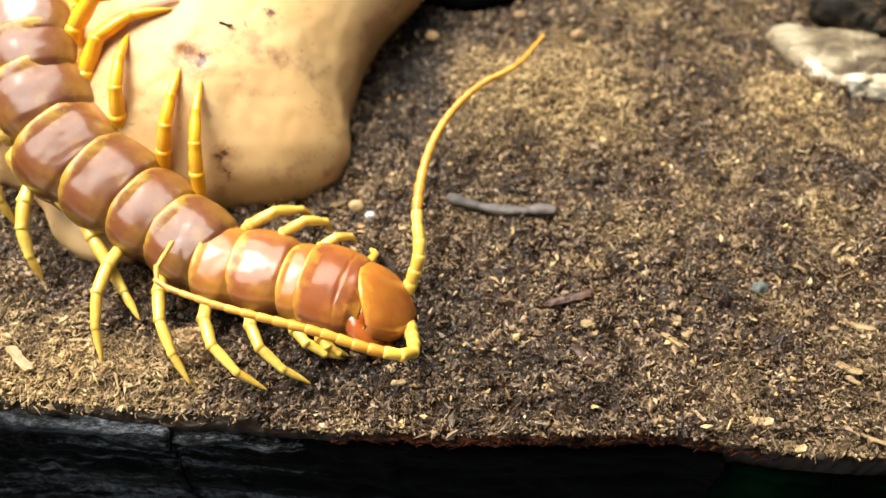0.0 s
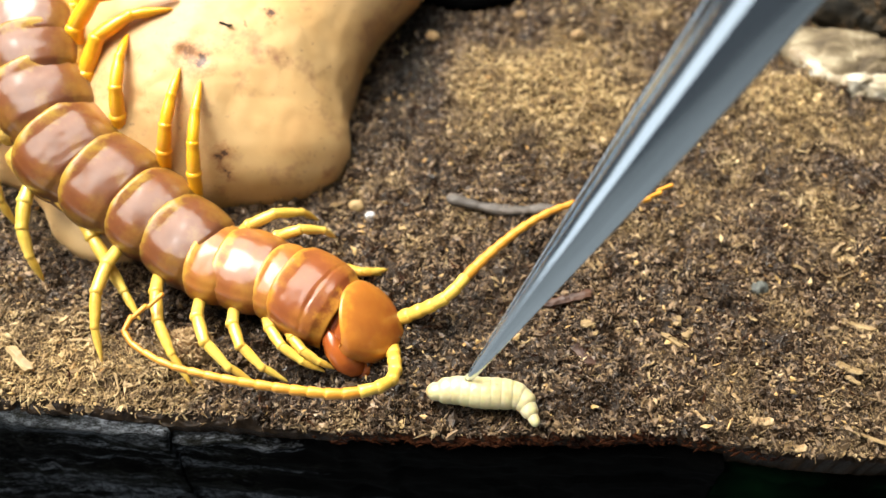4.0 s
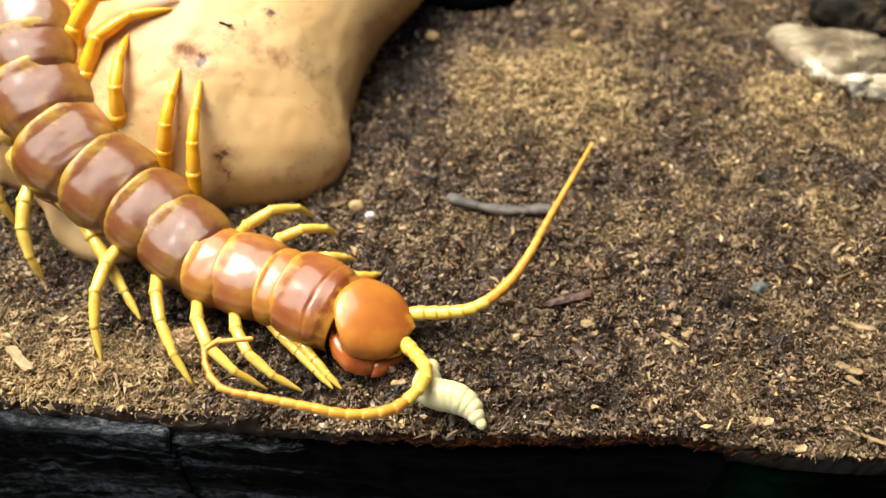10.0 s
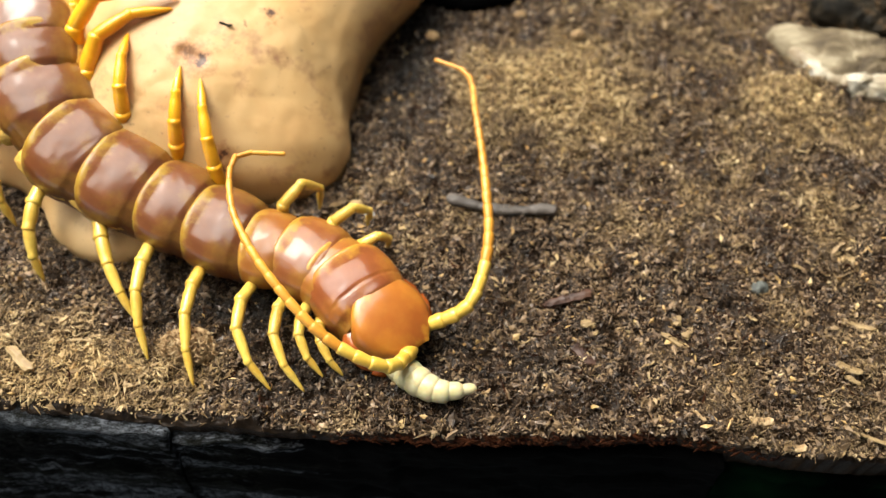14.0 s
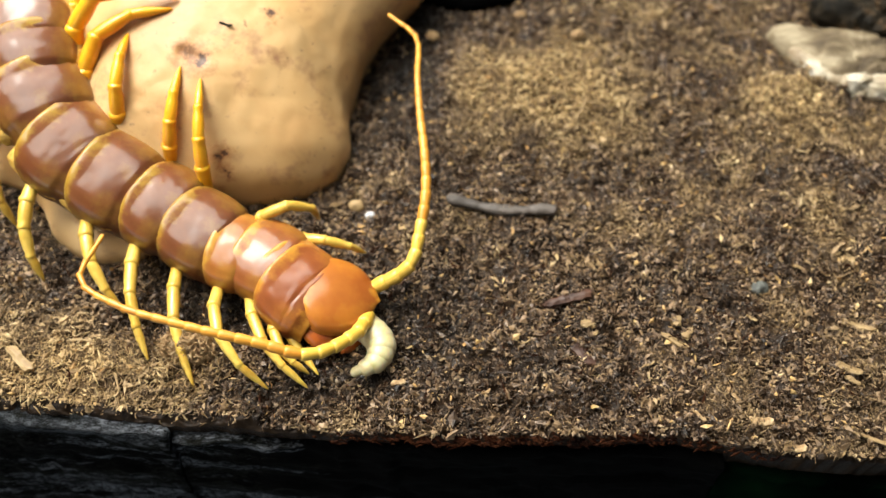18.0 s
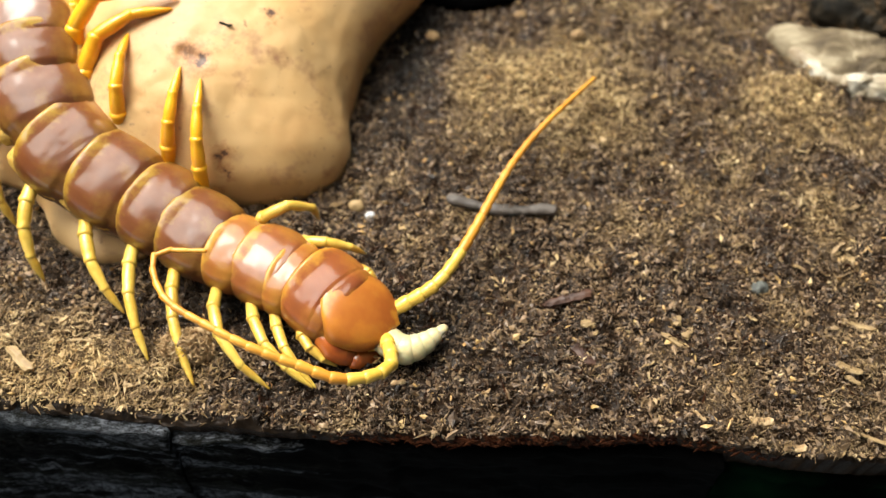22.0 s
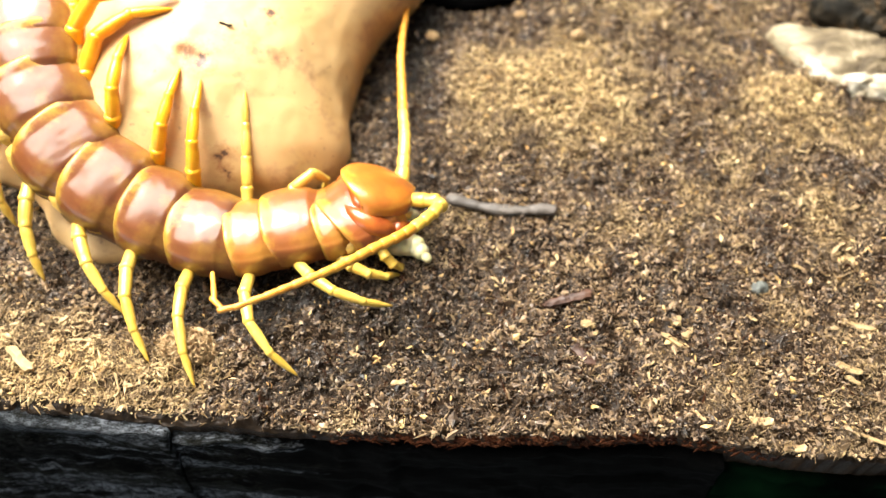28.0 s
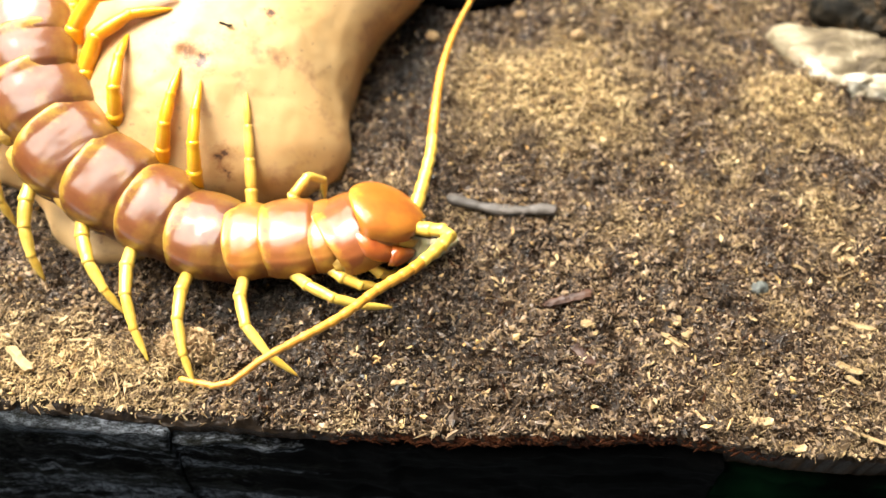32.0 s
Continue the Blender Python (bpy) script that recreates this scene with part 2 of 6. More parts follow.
def scuffed_bark():
    """Wet black bark, worn to a speckled blue-grey in streaks towards one end."""
    m, tree, bsdf = shader("scuffed_black_bark")
    streak = noise_tex(tree, 95, 5.0, 0.6, stretch=(0.22, 1.0, 2.0))
    grain = noise_tex(tree, 1100, 7.0, 0.85, stretch=(0.6, 1.0, 1.2))
    fac = maths(tree, "ADD", maths(tree, "MULTIPLY", streak, 0.42), maths(tree, "MULTIPLY", grain, 0.58))
    fade = tree.nodes.new("ShaderNodeMapRange")
    for key, value in (("From Min", -0.036), ("From Max", -0.010), ("To Min", 0.0), ("To Max", 0.14)):
        fade.inputs[key].default_value = value
    tree.links.new(axis_of(tree, "X"), fade.inputs["Value"])
    fac = maths(tree, "SUBTRACT", fac, fade.outputs["Result"])
    # the upper edge is worn
    worn = tree.nodes.new("ShaderNodeMapRange")
    for key, value in (("From Min", -0.0065), ("From Max", -0.0030), ("To Min", -0.05), ("To Max", 0.015)):
        worn.inputs[key].default_value = value
    tree.links.new(axis_of(tree, "Z"), worn.inputs["Value"])
    fac = maths(tree, "ADD", fac, worn.outputs["Result"])
    tree.links.new(ramp(tree, fac, [(0.44, (0.0006, 0.0006, 0.0006)), (0.49, (0.012, 0.012, 0.009)), (0.54, (0.022, 0.024, 0.027)), (0.64, (0.12, 0.132, 0.145))]), bsdf.inputs["Base Color"])
    fibre = noise_tex(tree, 170, 6.0, 0.7, stretch=(0.22, 1.0, 2.4))
    patch = noise_tex(tree, 32, 3.0, 0.5, stretch=(0.6, 1.0, 1.6))
    both = maths(tree, "ADD", maths(tree, "MULTIPLY", fibre, 0.6), maths(tree, "MULTIPLY", patch, 0.4))
    scuff = ramp(tree, maths(tree, "SUBTRACT", both, maths(tree, "MULTIPLY", fade.outputs["Result"], 0.7)), [(0.495, (0, 0, 0)), (0.56, (1, 1, 1))])
    scuff = mix(tree, 1.0, scuff, ramp(tree, noise_tex(tree, 1600, 5.0, 0.8, stretch=(0.5, 1.0, 1.2)), [(0.46, (0.05, 0.05, 0.05)), (0.58, (1, 1, 1))]), "MULTIPLY")
    old = bsdf.inputs["Base Color"].links[0].from_socket
    tree.links.new(mix(tree, scuff, old, (0.19, 0.205, 0.23)), bsdf.inputs["Base Color"])
    bsdf.inputs["Roughness"].default_value, bsdf.inputs["Specular IOR Level"].default_value = 0.85, 0.04
    bump(tree, bsdf, maths(tree, "ADD", grain, fibre), 0.8, 0.0014)
    return m


SCUFFED_BARK = scuffed_bark()
# near black of the lump that takes the place of shade by the stone
SHADE_BLACK = mottled("shade_black", [(0.38, (0.0008, 0.0008, 0.0008)), (0.58, (0.002, 0.002, 0.002)), (0.70, (0.03, 0.032, 0.036))], 120, 0.9, 8.0,
                    bump_scale=260, bump_strength=0.7, dist=0.0012, stretch=(0.35, 1.0, 1.6))
SHADE_BLACK.node_tree.nodes["Principled BSDF"].inputs["Specular IOR Level"].default_value = 0.0
GREEN_BARK = mottled("green_black_bark", [(0.40, (0.001, 0.0015, 0.001)), (0.55, (0.0015, 0.007, 0.003)), (0.8, (0.003, 0.014, 0.005))], 60, 0.9, bump_scale=260)
GREEN_BARK.node_tree.nodes["Principled BSDF"].inputs["Specular IOR Level"].default_value = 0.0
ROOTS = mottled("root_red", [(0.3, (0.008, 0.003, 0.002)), (0.7, (0.055, 0.018, 0.007))], 300, 0.9)
ROOTS.node_tree.nodes["Principled BSDF"].inputs["Specular IOR Level"].default_value = 0.05
TWIG = mottled("grey_twig", [(0.3, (0.03, 0.024, 0.02)), (0.7, (0.15, 0.125, 0.105))], 500, 0.6, bump_scale=800, bump_strength=0.5, stretch=(0.3, 1, 1))
RED_BARK = mottled("red_bark", [(0.3, (0.022, 0.009, 0.005)), (0.7, (0.085, 0.036, 0.018))], 400, 0.55, bump_scale=900, bump_strength=0.5)
PALE_CHIP = mottled("pale_wood_chip", [(0.3, (0.23, 0.145, 0.06)), (0.7, (0.44, 0.315, 0.15))], 500, 0.6, bump_scale=1200, bump_strength=0.4, stretch=(0.3, 1, 1))
TAN_CLOD = mottled("tan_clod", [(0.3, (0.16, 0.09, 0.04)), (0.7, (0.36, 0.24, 0.11))], 700, 0.85, bump_scale=1100, bump_strength=0.7, dist=0.0006)
CLOD_FIBRE = mottled("clod_fibre", [(0.3, (0.18, 0.105, 0.048)), (0.5, (0.38, 0.25, 0.12)), (0.7, (0.58, 0.44, 0.25))], 900, 0.85)
QUARTZ = mottled("grey_quartz", [(0.3, (0.02, 0.022, 0.02)), (0.7, (0.15, 0.16, 0.14))], 900, 0.6, bump_scale=1200, bump_strength=0.8)
BONE = mottled("bleached_wood", [(0.34, (0.16, 0.10, 0.045)), (0.5, (0.38, 0.32, 0.22)), (0.62, (0.62, 0.58, 0.48))], 130, 0.6, 6.0, bump_scale=300, bump_strength=0.6, dist=0.001)
WEATHERED = mottled("weathered_wood", [(0.36, (0.055, 0.038, 0.019)), (0.50, (0.15, 0.112, 0.062)), (0.64, (0.34, 0.285, 0.185))], 210, 0.8, 7.0, bump_scale=300, bump_strength=0.7, dist=0.001, stretch=(0.4, 1, 1))
BROWN_BARK = mottled("brown_bark", [(0.42, (0.006, 0.005, 0.003)), (0.56, (0.022, 0.016, 0.009)), (0.72, (0.11, 0.062, 0.026))], 240, 0.75, 6.0, bump_scale=300, bump_strength=0.7, dist=0.001)
BROWN_BARK.node_tree.nodes["Principled BSDF"].inputs["Specular IOR Level"].default_value = 0.15
BLACK_PLASTIC = mottled("black_plastic", [(0.3, (0.010, 0.010, 0.011)), (0.7, (0.018, 0.018, 0.02))], 60, 0.4, bump_scale=500, bump_strength=0.05)
# table out of view, coloured grey-blue for the steel to mirror
TABLE = mottled("grey_blue_table", [(0.3, (0.14, 0.16, 0.18)), (0.7, (0.22, 0.25, 0.28))], 40, 0.5, bump_scale=300, stretch=(0.2, 1, 1))


# ---- mesh helpers ----
def mesh_of(name, verts, faces, material, smooth=True):
    me = bpy.data.meshes.new(name)
    me.from_pydata([tuple(v) for v in verts], [], [tuple(f) for f in faces])
    me.materials.append(material)
    if smooth:
        me.polygons.foreach_set("use_smooth", [True] * len(me.polygons))
    me.update()
    return me


def part(name, me, parent, label="", m=None):
    ob = new(name, me)
    ob.parent = parent
    if m is not None:
        ob.matrix_basis = m
    return tagged(ob, label=label)


def loft(rings, cap=True, closed=True):
    """Skin a row of equal rings of points."""
    n = len(rings[0])
    verts = [p for r in rings for p in r]
    faces = []
    for i in range(len(rings) - 1):
        for j in range(n if closed else n - 1):
            k = (j + 1) % n
            faces.append((i * n + j, i * n + k, (i + 1) * n + k, (i + 1) * n + j))
    if cap:
        faces.append(tuple(range(n - 1, -1, -1)))
        faces.append(tuple(range((len(rings) - 1) * n, len(rings) * n)))
    return verts, faces


def tube(stations, sides=12, flat=1.0):
    """Round tube along x through stations of (x, radius) or (x, y, z, radius)."""
    rings = []
    for s in stations:
        x, y, z, r = (s[0], 0, 0, s[1]) if len(s) == 2 else s
        rings.append([(x * MM, (y + r * math.cos(a)) * MM, (z + r * flat * math.sin(a)) * MM)
                      for a in (2 * math.pi * j / sides for j in range(sides))])
    return loft(rings)


def fbm(x, y, z=0.0, octaves=4):
    return noise.fractal(Vector((x, y, z)), 1.0, 2.0, octaves)


# ---- the ground ----
def gauss(x, y, cx, cy, rx, ry):
    return math.exp(-((x - cx) / rx) ** 2 - ((y - cy) / ry) ** 2)


def front_line(x):
    """Front border of the soil, mm."""
    pts = ((-130, -29.0), (-74, -31.0), (-45, -33.6), (-15, -35.6), (10, -36.2), (38, -36.0), (48, -37.8), (60, -39.6), (75, -40.3), (130, -41.0))
    return float(np.interp(x, [p[0] for p in pts], [p[1] for p in pts])) + 0.5 * fbm(x * 0.25, 3.0, 0, 3)


def height(x, y):
    """Soil height in mm at x, y in mm."""
    z = 3.6 * gauss(x, y, 18, 40, 17, 11) + 2.6 * gauss(x, y, 68, 37, 9, 8) + 2.0 * gauss(x, y, -44, -22, 5, 4)
    z += 2.2 * gauss(x, y, 95, 30, 25, 25) - 1.6 * gauss(x, y, -10, 40, 9, 16)
    z += 1.2 * fbm(x * 0.05, y * 0.05, 1.0, 2)
    z += 0.9 * fbm(x * 0.20, y * 0.20, 5.0, 3) + 0.8 * fbm(x * 0.62, y * 0.62, 9.0, 3)
    # clods with cracks between them
    wx, wy = x + 2.2 * fbm(x * 0.11, y * 0.11, 31.0, 2), y + 2.2 * fbm(x * 0.11, y * 0.11, 47.0, 2)
    big = noise.voronoi(Vector((wx * 0.125, wy * 0.125, 2.0)))[0]
    small = noise.voronoi(Vector((wx * 0.34, wy * 0.34, 6.0)))[0]
    z += 2.3 * min(big[1] - big[0], 0.55) + 1.1 * min(small[1] - small[0], 0.5)
    return z - 1.5


def dry_and_shade(x, y):
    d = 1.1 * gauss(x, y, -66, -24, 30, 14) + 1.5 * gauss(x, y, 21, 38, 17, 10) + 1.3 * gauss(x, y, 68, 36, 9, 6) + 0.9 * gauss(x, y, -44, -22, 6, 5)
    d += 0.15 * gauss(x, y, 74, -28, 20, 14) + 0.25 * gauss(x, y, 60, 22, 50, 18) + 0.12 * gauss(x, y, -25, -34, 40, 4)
    # minus term: shade painted on the soil past the stone
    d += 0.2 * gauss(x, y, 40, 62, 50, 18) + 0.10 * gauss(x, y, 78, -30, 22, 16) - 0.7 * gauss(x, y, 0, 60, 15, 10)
    # damp middle, front; painted shade under the body, lower right and by the stone
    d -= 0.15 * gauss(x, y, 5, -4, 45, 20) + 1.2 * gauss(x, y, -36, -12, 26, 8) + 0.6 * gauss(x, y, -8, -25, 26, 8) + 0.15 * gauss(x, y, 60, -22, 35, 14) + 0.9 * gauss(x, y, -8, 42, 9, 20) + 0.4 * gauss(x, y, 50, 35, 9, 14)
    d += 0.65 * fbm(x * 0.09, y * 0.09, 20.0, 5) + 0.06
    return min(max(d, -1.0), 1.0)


def build_ground():
    nx, ny = 380, 240
    xs = np.concatenate((np.linspace(-125, -96, 20, endpoint=False), np.linspace(-96, 96, nx - 40), np.linspace(96.6, 125, 20)))
    verts, dry = [], []
    for j in range(ny):
        v = (j / (ny - 1)) ** 1.5
        for x in xs:
            y0 = front_line(x)
            y = y0 + v * (150 - y0)
            z = height(x, y) - 0.9 * math.exp(-(y - y0) / 1.2)
            verts.append((x * MM, y * MM, z * MM))
            # shade painted into a strip along the front border
            dry.append(dry_and_shade(x, y) if y - y0 > (2.2 if x < -25 else 0.8) else -0.6)
    top = len(verts)
    for i, x in enumerate(xs):
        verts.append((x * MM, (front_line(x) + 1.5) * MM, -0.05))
        # the skirt under the border is coloured near black
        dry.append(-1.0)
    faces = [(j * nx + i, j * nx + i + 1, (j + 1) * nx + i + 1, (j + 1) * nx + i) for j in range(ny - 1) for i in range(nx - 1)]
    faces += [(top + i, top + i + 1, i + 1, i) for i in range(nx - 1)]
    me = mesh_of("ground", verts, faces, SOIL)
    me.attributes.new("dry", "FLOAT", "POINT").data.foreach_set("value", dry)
    return tagged(new("ground", me), "damp dark brown coconut-fibre soil with drier tan patches", "soil", kind="structure")


ground = build_ground()


def litter(name, label, material, count, seed, size, slim, chance, lift=0.25, curve=0.0):
    """Many small crumbs, each a six-cornered splinter lying on the soil."""
    rng = random.Random(seed)
    corners = np.array([(1, 0, 0), (-1, 0, 0), (0, 1, 0), (0, -1, 0), (0, 0, 1), (0, 0, -1)], float)
    tri = np.array([(0, 2, 4), (2, 1, 4), (1, 3, 4), (3, 0, 4), (2, 0, 5), (1, 2, 5), (3, 1, 5), (0, 3, 5)])
    verts, faces, dry = [], [], []
    made = 0
    while made < count:
        x = rng.uniform(-92, 92)
        y = rng.uniform(-42, 85)
        if y < front_line(x) + (1.6 if x < -30 and rng.random() < 0.85 else 0.2) or rng.random() < (y - 20) / 130:
            continue
        d = dry_and_shade(x, y)
        if rng.random() > chance(d):
            continue
        length = rng.uniform(*size) * (0.6 + 0.8 * rng.random() ** 3)
        w, h = length * rng.uniform(*slim), length * rng.uniform(*slim) * 0.7
        turn = Euler((rng.uniform(0, 6.3), rng.gauss(0, 0.6), rng.uniform(0, 6.3))).to_matrix()
        jit = np.array([[rng.uniform(0.6, 1.2) for _ in range(3)] for _ in range(6)])
        p = (corners * jit * np.array((length, w, h)) * 0.5 + np.array([[0, 0, 0]]))
        p[:2, 2] -= rng.uniform(0, 0.25) * length * 0.4
        p[:2, 1] += rng.uniform(0, curve) * length
        p = p @ np.array(turn).T + np.array((x, y, height(x, y) + lift * rng.random() * 1.4))
        faces.append(tri + 6 * made)
        verts.append(p * MM)
        dry += [d] * 6
        made += 1
    me = mesh_of(name, np.concatenate(verts).tolist(), np.concatenate(faces).tolist(), material, smooth=False)
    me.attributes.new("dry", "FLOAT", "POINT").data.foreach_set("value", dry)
    return tagged(new(name, me), label, "soil", kind="stuff")


litter("soil_crumbs", "fine dark brown crumbs of coconut-fibre soil", CRUMB, 140000, 11, (0.26, 1.45), (0.20, 0.66), lambda d: 1.0, 0.4)
litter("soil_lumps", "larger brown lumps and husk flakes in the soil", CRUMB, 9000, 14, (1.1, 2.6), (0.3, 0.65), lambda d: 1.0, 0.3, 0.1)
litter("straw_bits", "short pale straw-coloured fibres strewn on the soil", STRAW, 26000, 12, (0.7, 3.4), (0.07, 0.20), lambda d: 0.28 + 0.72 * d, 0.5, 0.22)
litter("husk_flecks", "pale tan and orange husk flecks scattered over the soil", FLECK, 1900, 15, (0.6, 2.0), (0.22, 0.6), lambda d: 0.6, 0.9, 0.15)
litter("root_hairs", "thin dark red-brown root threads on the soil", ROOTS, 2600, 16, (2.0, 5.5), (0.035, 0.07), lambda d: 0.6 - 0.5 * d, 0.9, 0.3)


def fringe(count, seed):
    """Dark red roots and crumbs along the torn front border of the soil."""
    rng = random.Random(seed)
    verts, faces = [], []
    for k in range(count):
        x = rng.triangular(-22, 60, 8)
        y = front_line(x) + rng.uniform(-1.0, 0.7)
        z = height(x, y) - 0.6 + rng.uniform(-1.1, 0.3)
        le, th = rng.uniform(0.5, 2.4), rng.uniform(0.08, 0.28)
        turn = Euler((0, rng.uniform(-0.4, 0.6), rng.uniform(-0.7, 0.7))).to_matrix()
        for q in ((-le / 2, 0, 0), (0, th, 0.1), (0, -th, 0.1), (0, 0, th * 1.6), (le / 2, 0, -0.1)):
            w = turn @ Vector(q)
            verts.append(((x + w.x) * MM, (y + w.y) * MM, (z + w.z) * MM))
        faces += [(5 * k + i, 5 * k + j, 5 * k + m) for i, j, m in ((0, 1, 3), (0, 3, 2), (0, 2, 1), (4, 3, 1), (4, 2, 3), (4, 1, 2))]
    return tagged(new("root_fringe", mesh_of("root_fringe", verts, faces, ROOTS, False)), "dark red root fibres along the soil's front edge", "roots", kind="stuff")


fringe(650, 31)


# ---- tank and its surroundings ----
def slab(name, x0, x1, y0, y1, z0, z1, material, label, category="", bevel=0.002):
    bm = bmesh.new()
    bmesh.ops.create_cube(bm, size=1.0)
    for v in bm.verts:
        v.co = Vector(((x0, x1)[v.co.x > 0], (y0, y1)[v.co.y > 0], (z0, z1)[v.co.z > 0]))
    bmesh.ops.bevel(bm, geom=bm.edges[:], offset=bevel, segments=2, affect="EDGES")
    me = bpy.data.meshes.new(name)
    bm.to_mesh(me)
    bm.free()
    me.materials.append(material)
    return tagged(new(name, me), label, category, kind="structure")


slab("wall_back", -0.135, 0.135, 0.152, 0.157, -0.06, 0.05, BLACK_PLASTIC, "black plastic back wall of the tank", "wall")
slab("wall_left", -0.135, -0.130, -0.03, 0.150, -0.06, 0.05, BLACK_PLASTIC, "black plastic side wall of the tank", "wall")
slab("wall_right", 0.130, 0.135, -0.03, 0.150, -0.06, 0.05, BLACK_PLASTIC, "black plastic side wall of the tank", "wall")
slab("table", -0.6, 0.6, -0.5, 0.5, -0.11, -0.085, TABLE, "grey-blue table top under the tank, out of view", "table")


def build_board(x0, x1, top, seed, lean, material):
    """One length of wet black bark along the front: a thick, rough plank with a worn upper edge."""
    nx, prof = 90, []
    for k in range(40):
        prof.append(k / 39)
    rings = []
    for i in range(nx):
        x = x0 + (x1 - x0) * i / (nx - 1)
        yf = front_line(x)
        ring = []
        for u in prof:
            if u < 0.15:
                y, z = yf + 1.6, -48 + u / 0.15 * (46 + top)
            elif u < 0.32:
                w = (u - 0.15) / 0.17
                y, z = yf + 1.6 - 3.4 * w, top - 2 - 0.8 * w * w
            else:
                w = (u - 0.32) / 0.68
                y, z = yf - 1.8 - lean * w, top - 2.8 - w * 44
            n = fbm(x * 0.08 + seed, y * 0.3, z * 0.22, 5)
            ring.append((x * MM, (y - 1.3 * n) * MM, (z + 0.7 * n) * MM))
        rings.append(ring)
    v, f = loft(rings)
    return mesh_of("board", v, f, material)


for x0, x1, top, seed, lean, material, label in (
        (-125, -46.2, 0.0, 1.0, 5.0, SCUFFED_BARK, "wet black bark board with grey scuffs, holding back soil"),
        (-45.8, 46.8, -2.2, 7.0, 5.0, SCUFFED_BARK, "wet black bark board holding back the soil"),
        (47.2, 125, -6.0, 9.0, 2.0, GREEN_BARK, "black bark board tinged dark green, holding back soil")):
    tagged(new("bark_board", build_board(x0, x1, top, seed, lean, material)), label, "bark", "front boards")


def smooth_min(a, b, k):
    h = np.clip(0.5 + 0.5 * (b - a) / k, 0, 1)
    return b + (a - b) * h - k * h * (1 - h)


def blob(name, centre, lumps, blend, rough, subdiv, material, floor=None, pits=()):
    """A stone: several ellipsoids (mm) melted together, seen from one inner point, with lumpy relief."""
    bm = bmesh.new()
    bmesh.ops.create_icosphere(bm, subdivisions=subdiv, radius=1.0)
    way = np.array([v.co[:] for v in bm.verts])
    way /= np.linalg.norm(way, axis=1)[:, None]

    def inside(p):
        d = None
        for c, r in lumps:
            c, r = np.array(c, float), np.array(r, float)
            q = (p - c) / r
            n = np.linalg.norm(q, axis=1)
            e = (n - 1) * min(r)
            d = e if d is None else smooth_min(d, e, blend)
        return d
    c = np.array(centre, float)
    lo, hi = np.zeros(len(way)), np.full(len(way), 160.0)
    for _ in range(26):
        mid = (lo + hi) / 2
        out = inside(c + way * mid[:, None]) > 0
        hi, lo = np.where(out, mid, hi), np.where(out, lo, mid)
    for v, w, r in zip(bm.verts, way, lo):
        p = c + w * r
        n = sum(a * noise.fractal(Vector(p) * s, 1.0, 2.0, 4) for a, s in rough)
        n -= sum(0.4 * s * math.exp(-(np.linalg.norm(p - np.array(q)) / s) ** 2) for *q, s in pits)
        v.co = Vector((p + w * n) * MM)
        if floor is not None:
            v.co.z = max(v.co.z, floor * MM)
    me = bpy.data.meshes.new(name)
    bm.to_mesh(me)
    bm.free()
    me.materials.append(material)
    me.polygons.foreach_set("use_smooth", [True] * len(me.polygons))
    return me


STONE_LUMPS = [((-48, 44, 2), (31, 33, 23)), ((-22, 78, 8), (22, 30, 19)), ((-60, 6, -1), (11, 9, 6)), ((-80, 46, 1), (24, 32, 11)),
               ((-32, 21, 0), (12, 8, 9))]
stone = tagged(new("stone", blob("stone", (-52, 36, 4), STONE_LUMPS, 9.0, ((0.9, 0.045), (0.16, 0.2)), 7, ROCK, -3, STONE_PITS)),
               "large smooth orange-tan clay stone with dark specks", "rock")

pale = tagged(new("bleached_wood"), "weathered tan wood with a bleached torn edge, half sunk", "wood")
part("slab", blob("slab", (88, 45, 0), [((73.5, 53, -0.6), (4, 4, 2.6)), ((79, 49, -0.4), (6.5, 6, 3.2)), ((86, 46, 0), (8, 7.5, 3.8)), ((94, 43, 0.4), (9, 8, 4.4)), ((103, 39, 0.4), (9, 8, 4.6))],
                  3.0, ((1.6, 0.12), (0.9, 0.35)), 6, WEATHERED, -2), pale)
part("torn_edge", blob("torn_edge", (86, 40, 1), [((75, 47, 0.8), (2.4, 3.0, 2.0)), ((77.5, 43.4, 0.8), (2.6, 2.6, 2.0)), ((81, 40.6, 0.6), (3.0, 2.0, 1.6)), ((85, 38.6, 1.2), (3.6, 2.4, 2.8)),
                                                  ((90, 37.6, 1.4), (4.0, 2.6, 3.2)), ((96, 36, 1.4), (4.4, 2.6, 3.2))], 2.0, ((1.1, 0.25), (0.6, 0.6)), 6, BONE, -2), pale, "bleached white torn edge")
tagged(new("bark_piece", blob("bark_piece", (96, 57, 2), [((90, 58.5, 2), (12, 4.5, 4.6)), ((104, 54, 3), (15, 7, 7))],
                              4.0, ((2.4, 0.12), (1.3, 0.4)), 6, BROWN_BARK, -2)), "dark brown rough piece of bark on the soil", "bark")


WHITE_GRIT = mottled("white_grit", [(0.3, (0.45, 0.47, 0.48)), (0.7, (0.75, 0.77, 0.78))], 900, 0.3, bump_scale=900, coat=0.3)


# added black lump in place of the stone's shadow on the soil
tagged(new("bark_piece", blob("bark_piece", (6, 72, 0), [((4, 72, 0), (17, 10, 4)), ((20, 76, 0), (12, 9, 4))],
                              3.0, ((0.8, 0.12),), 5, SHADE_BLACK, -2)), "black lump standing for the shadow beside the stone", "bark")


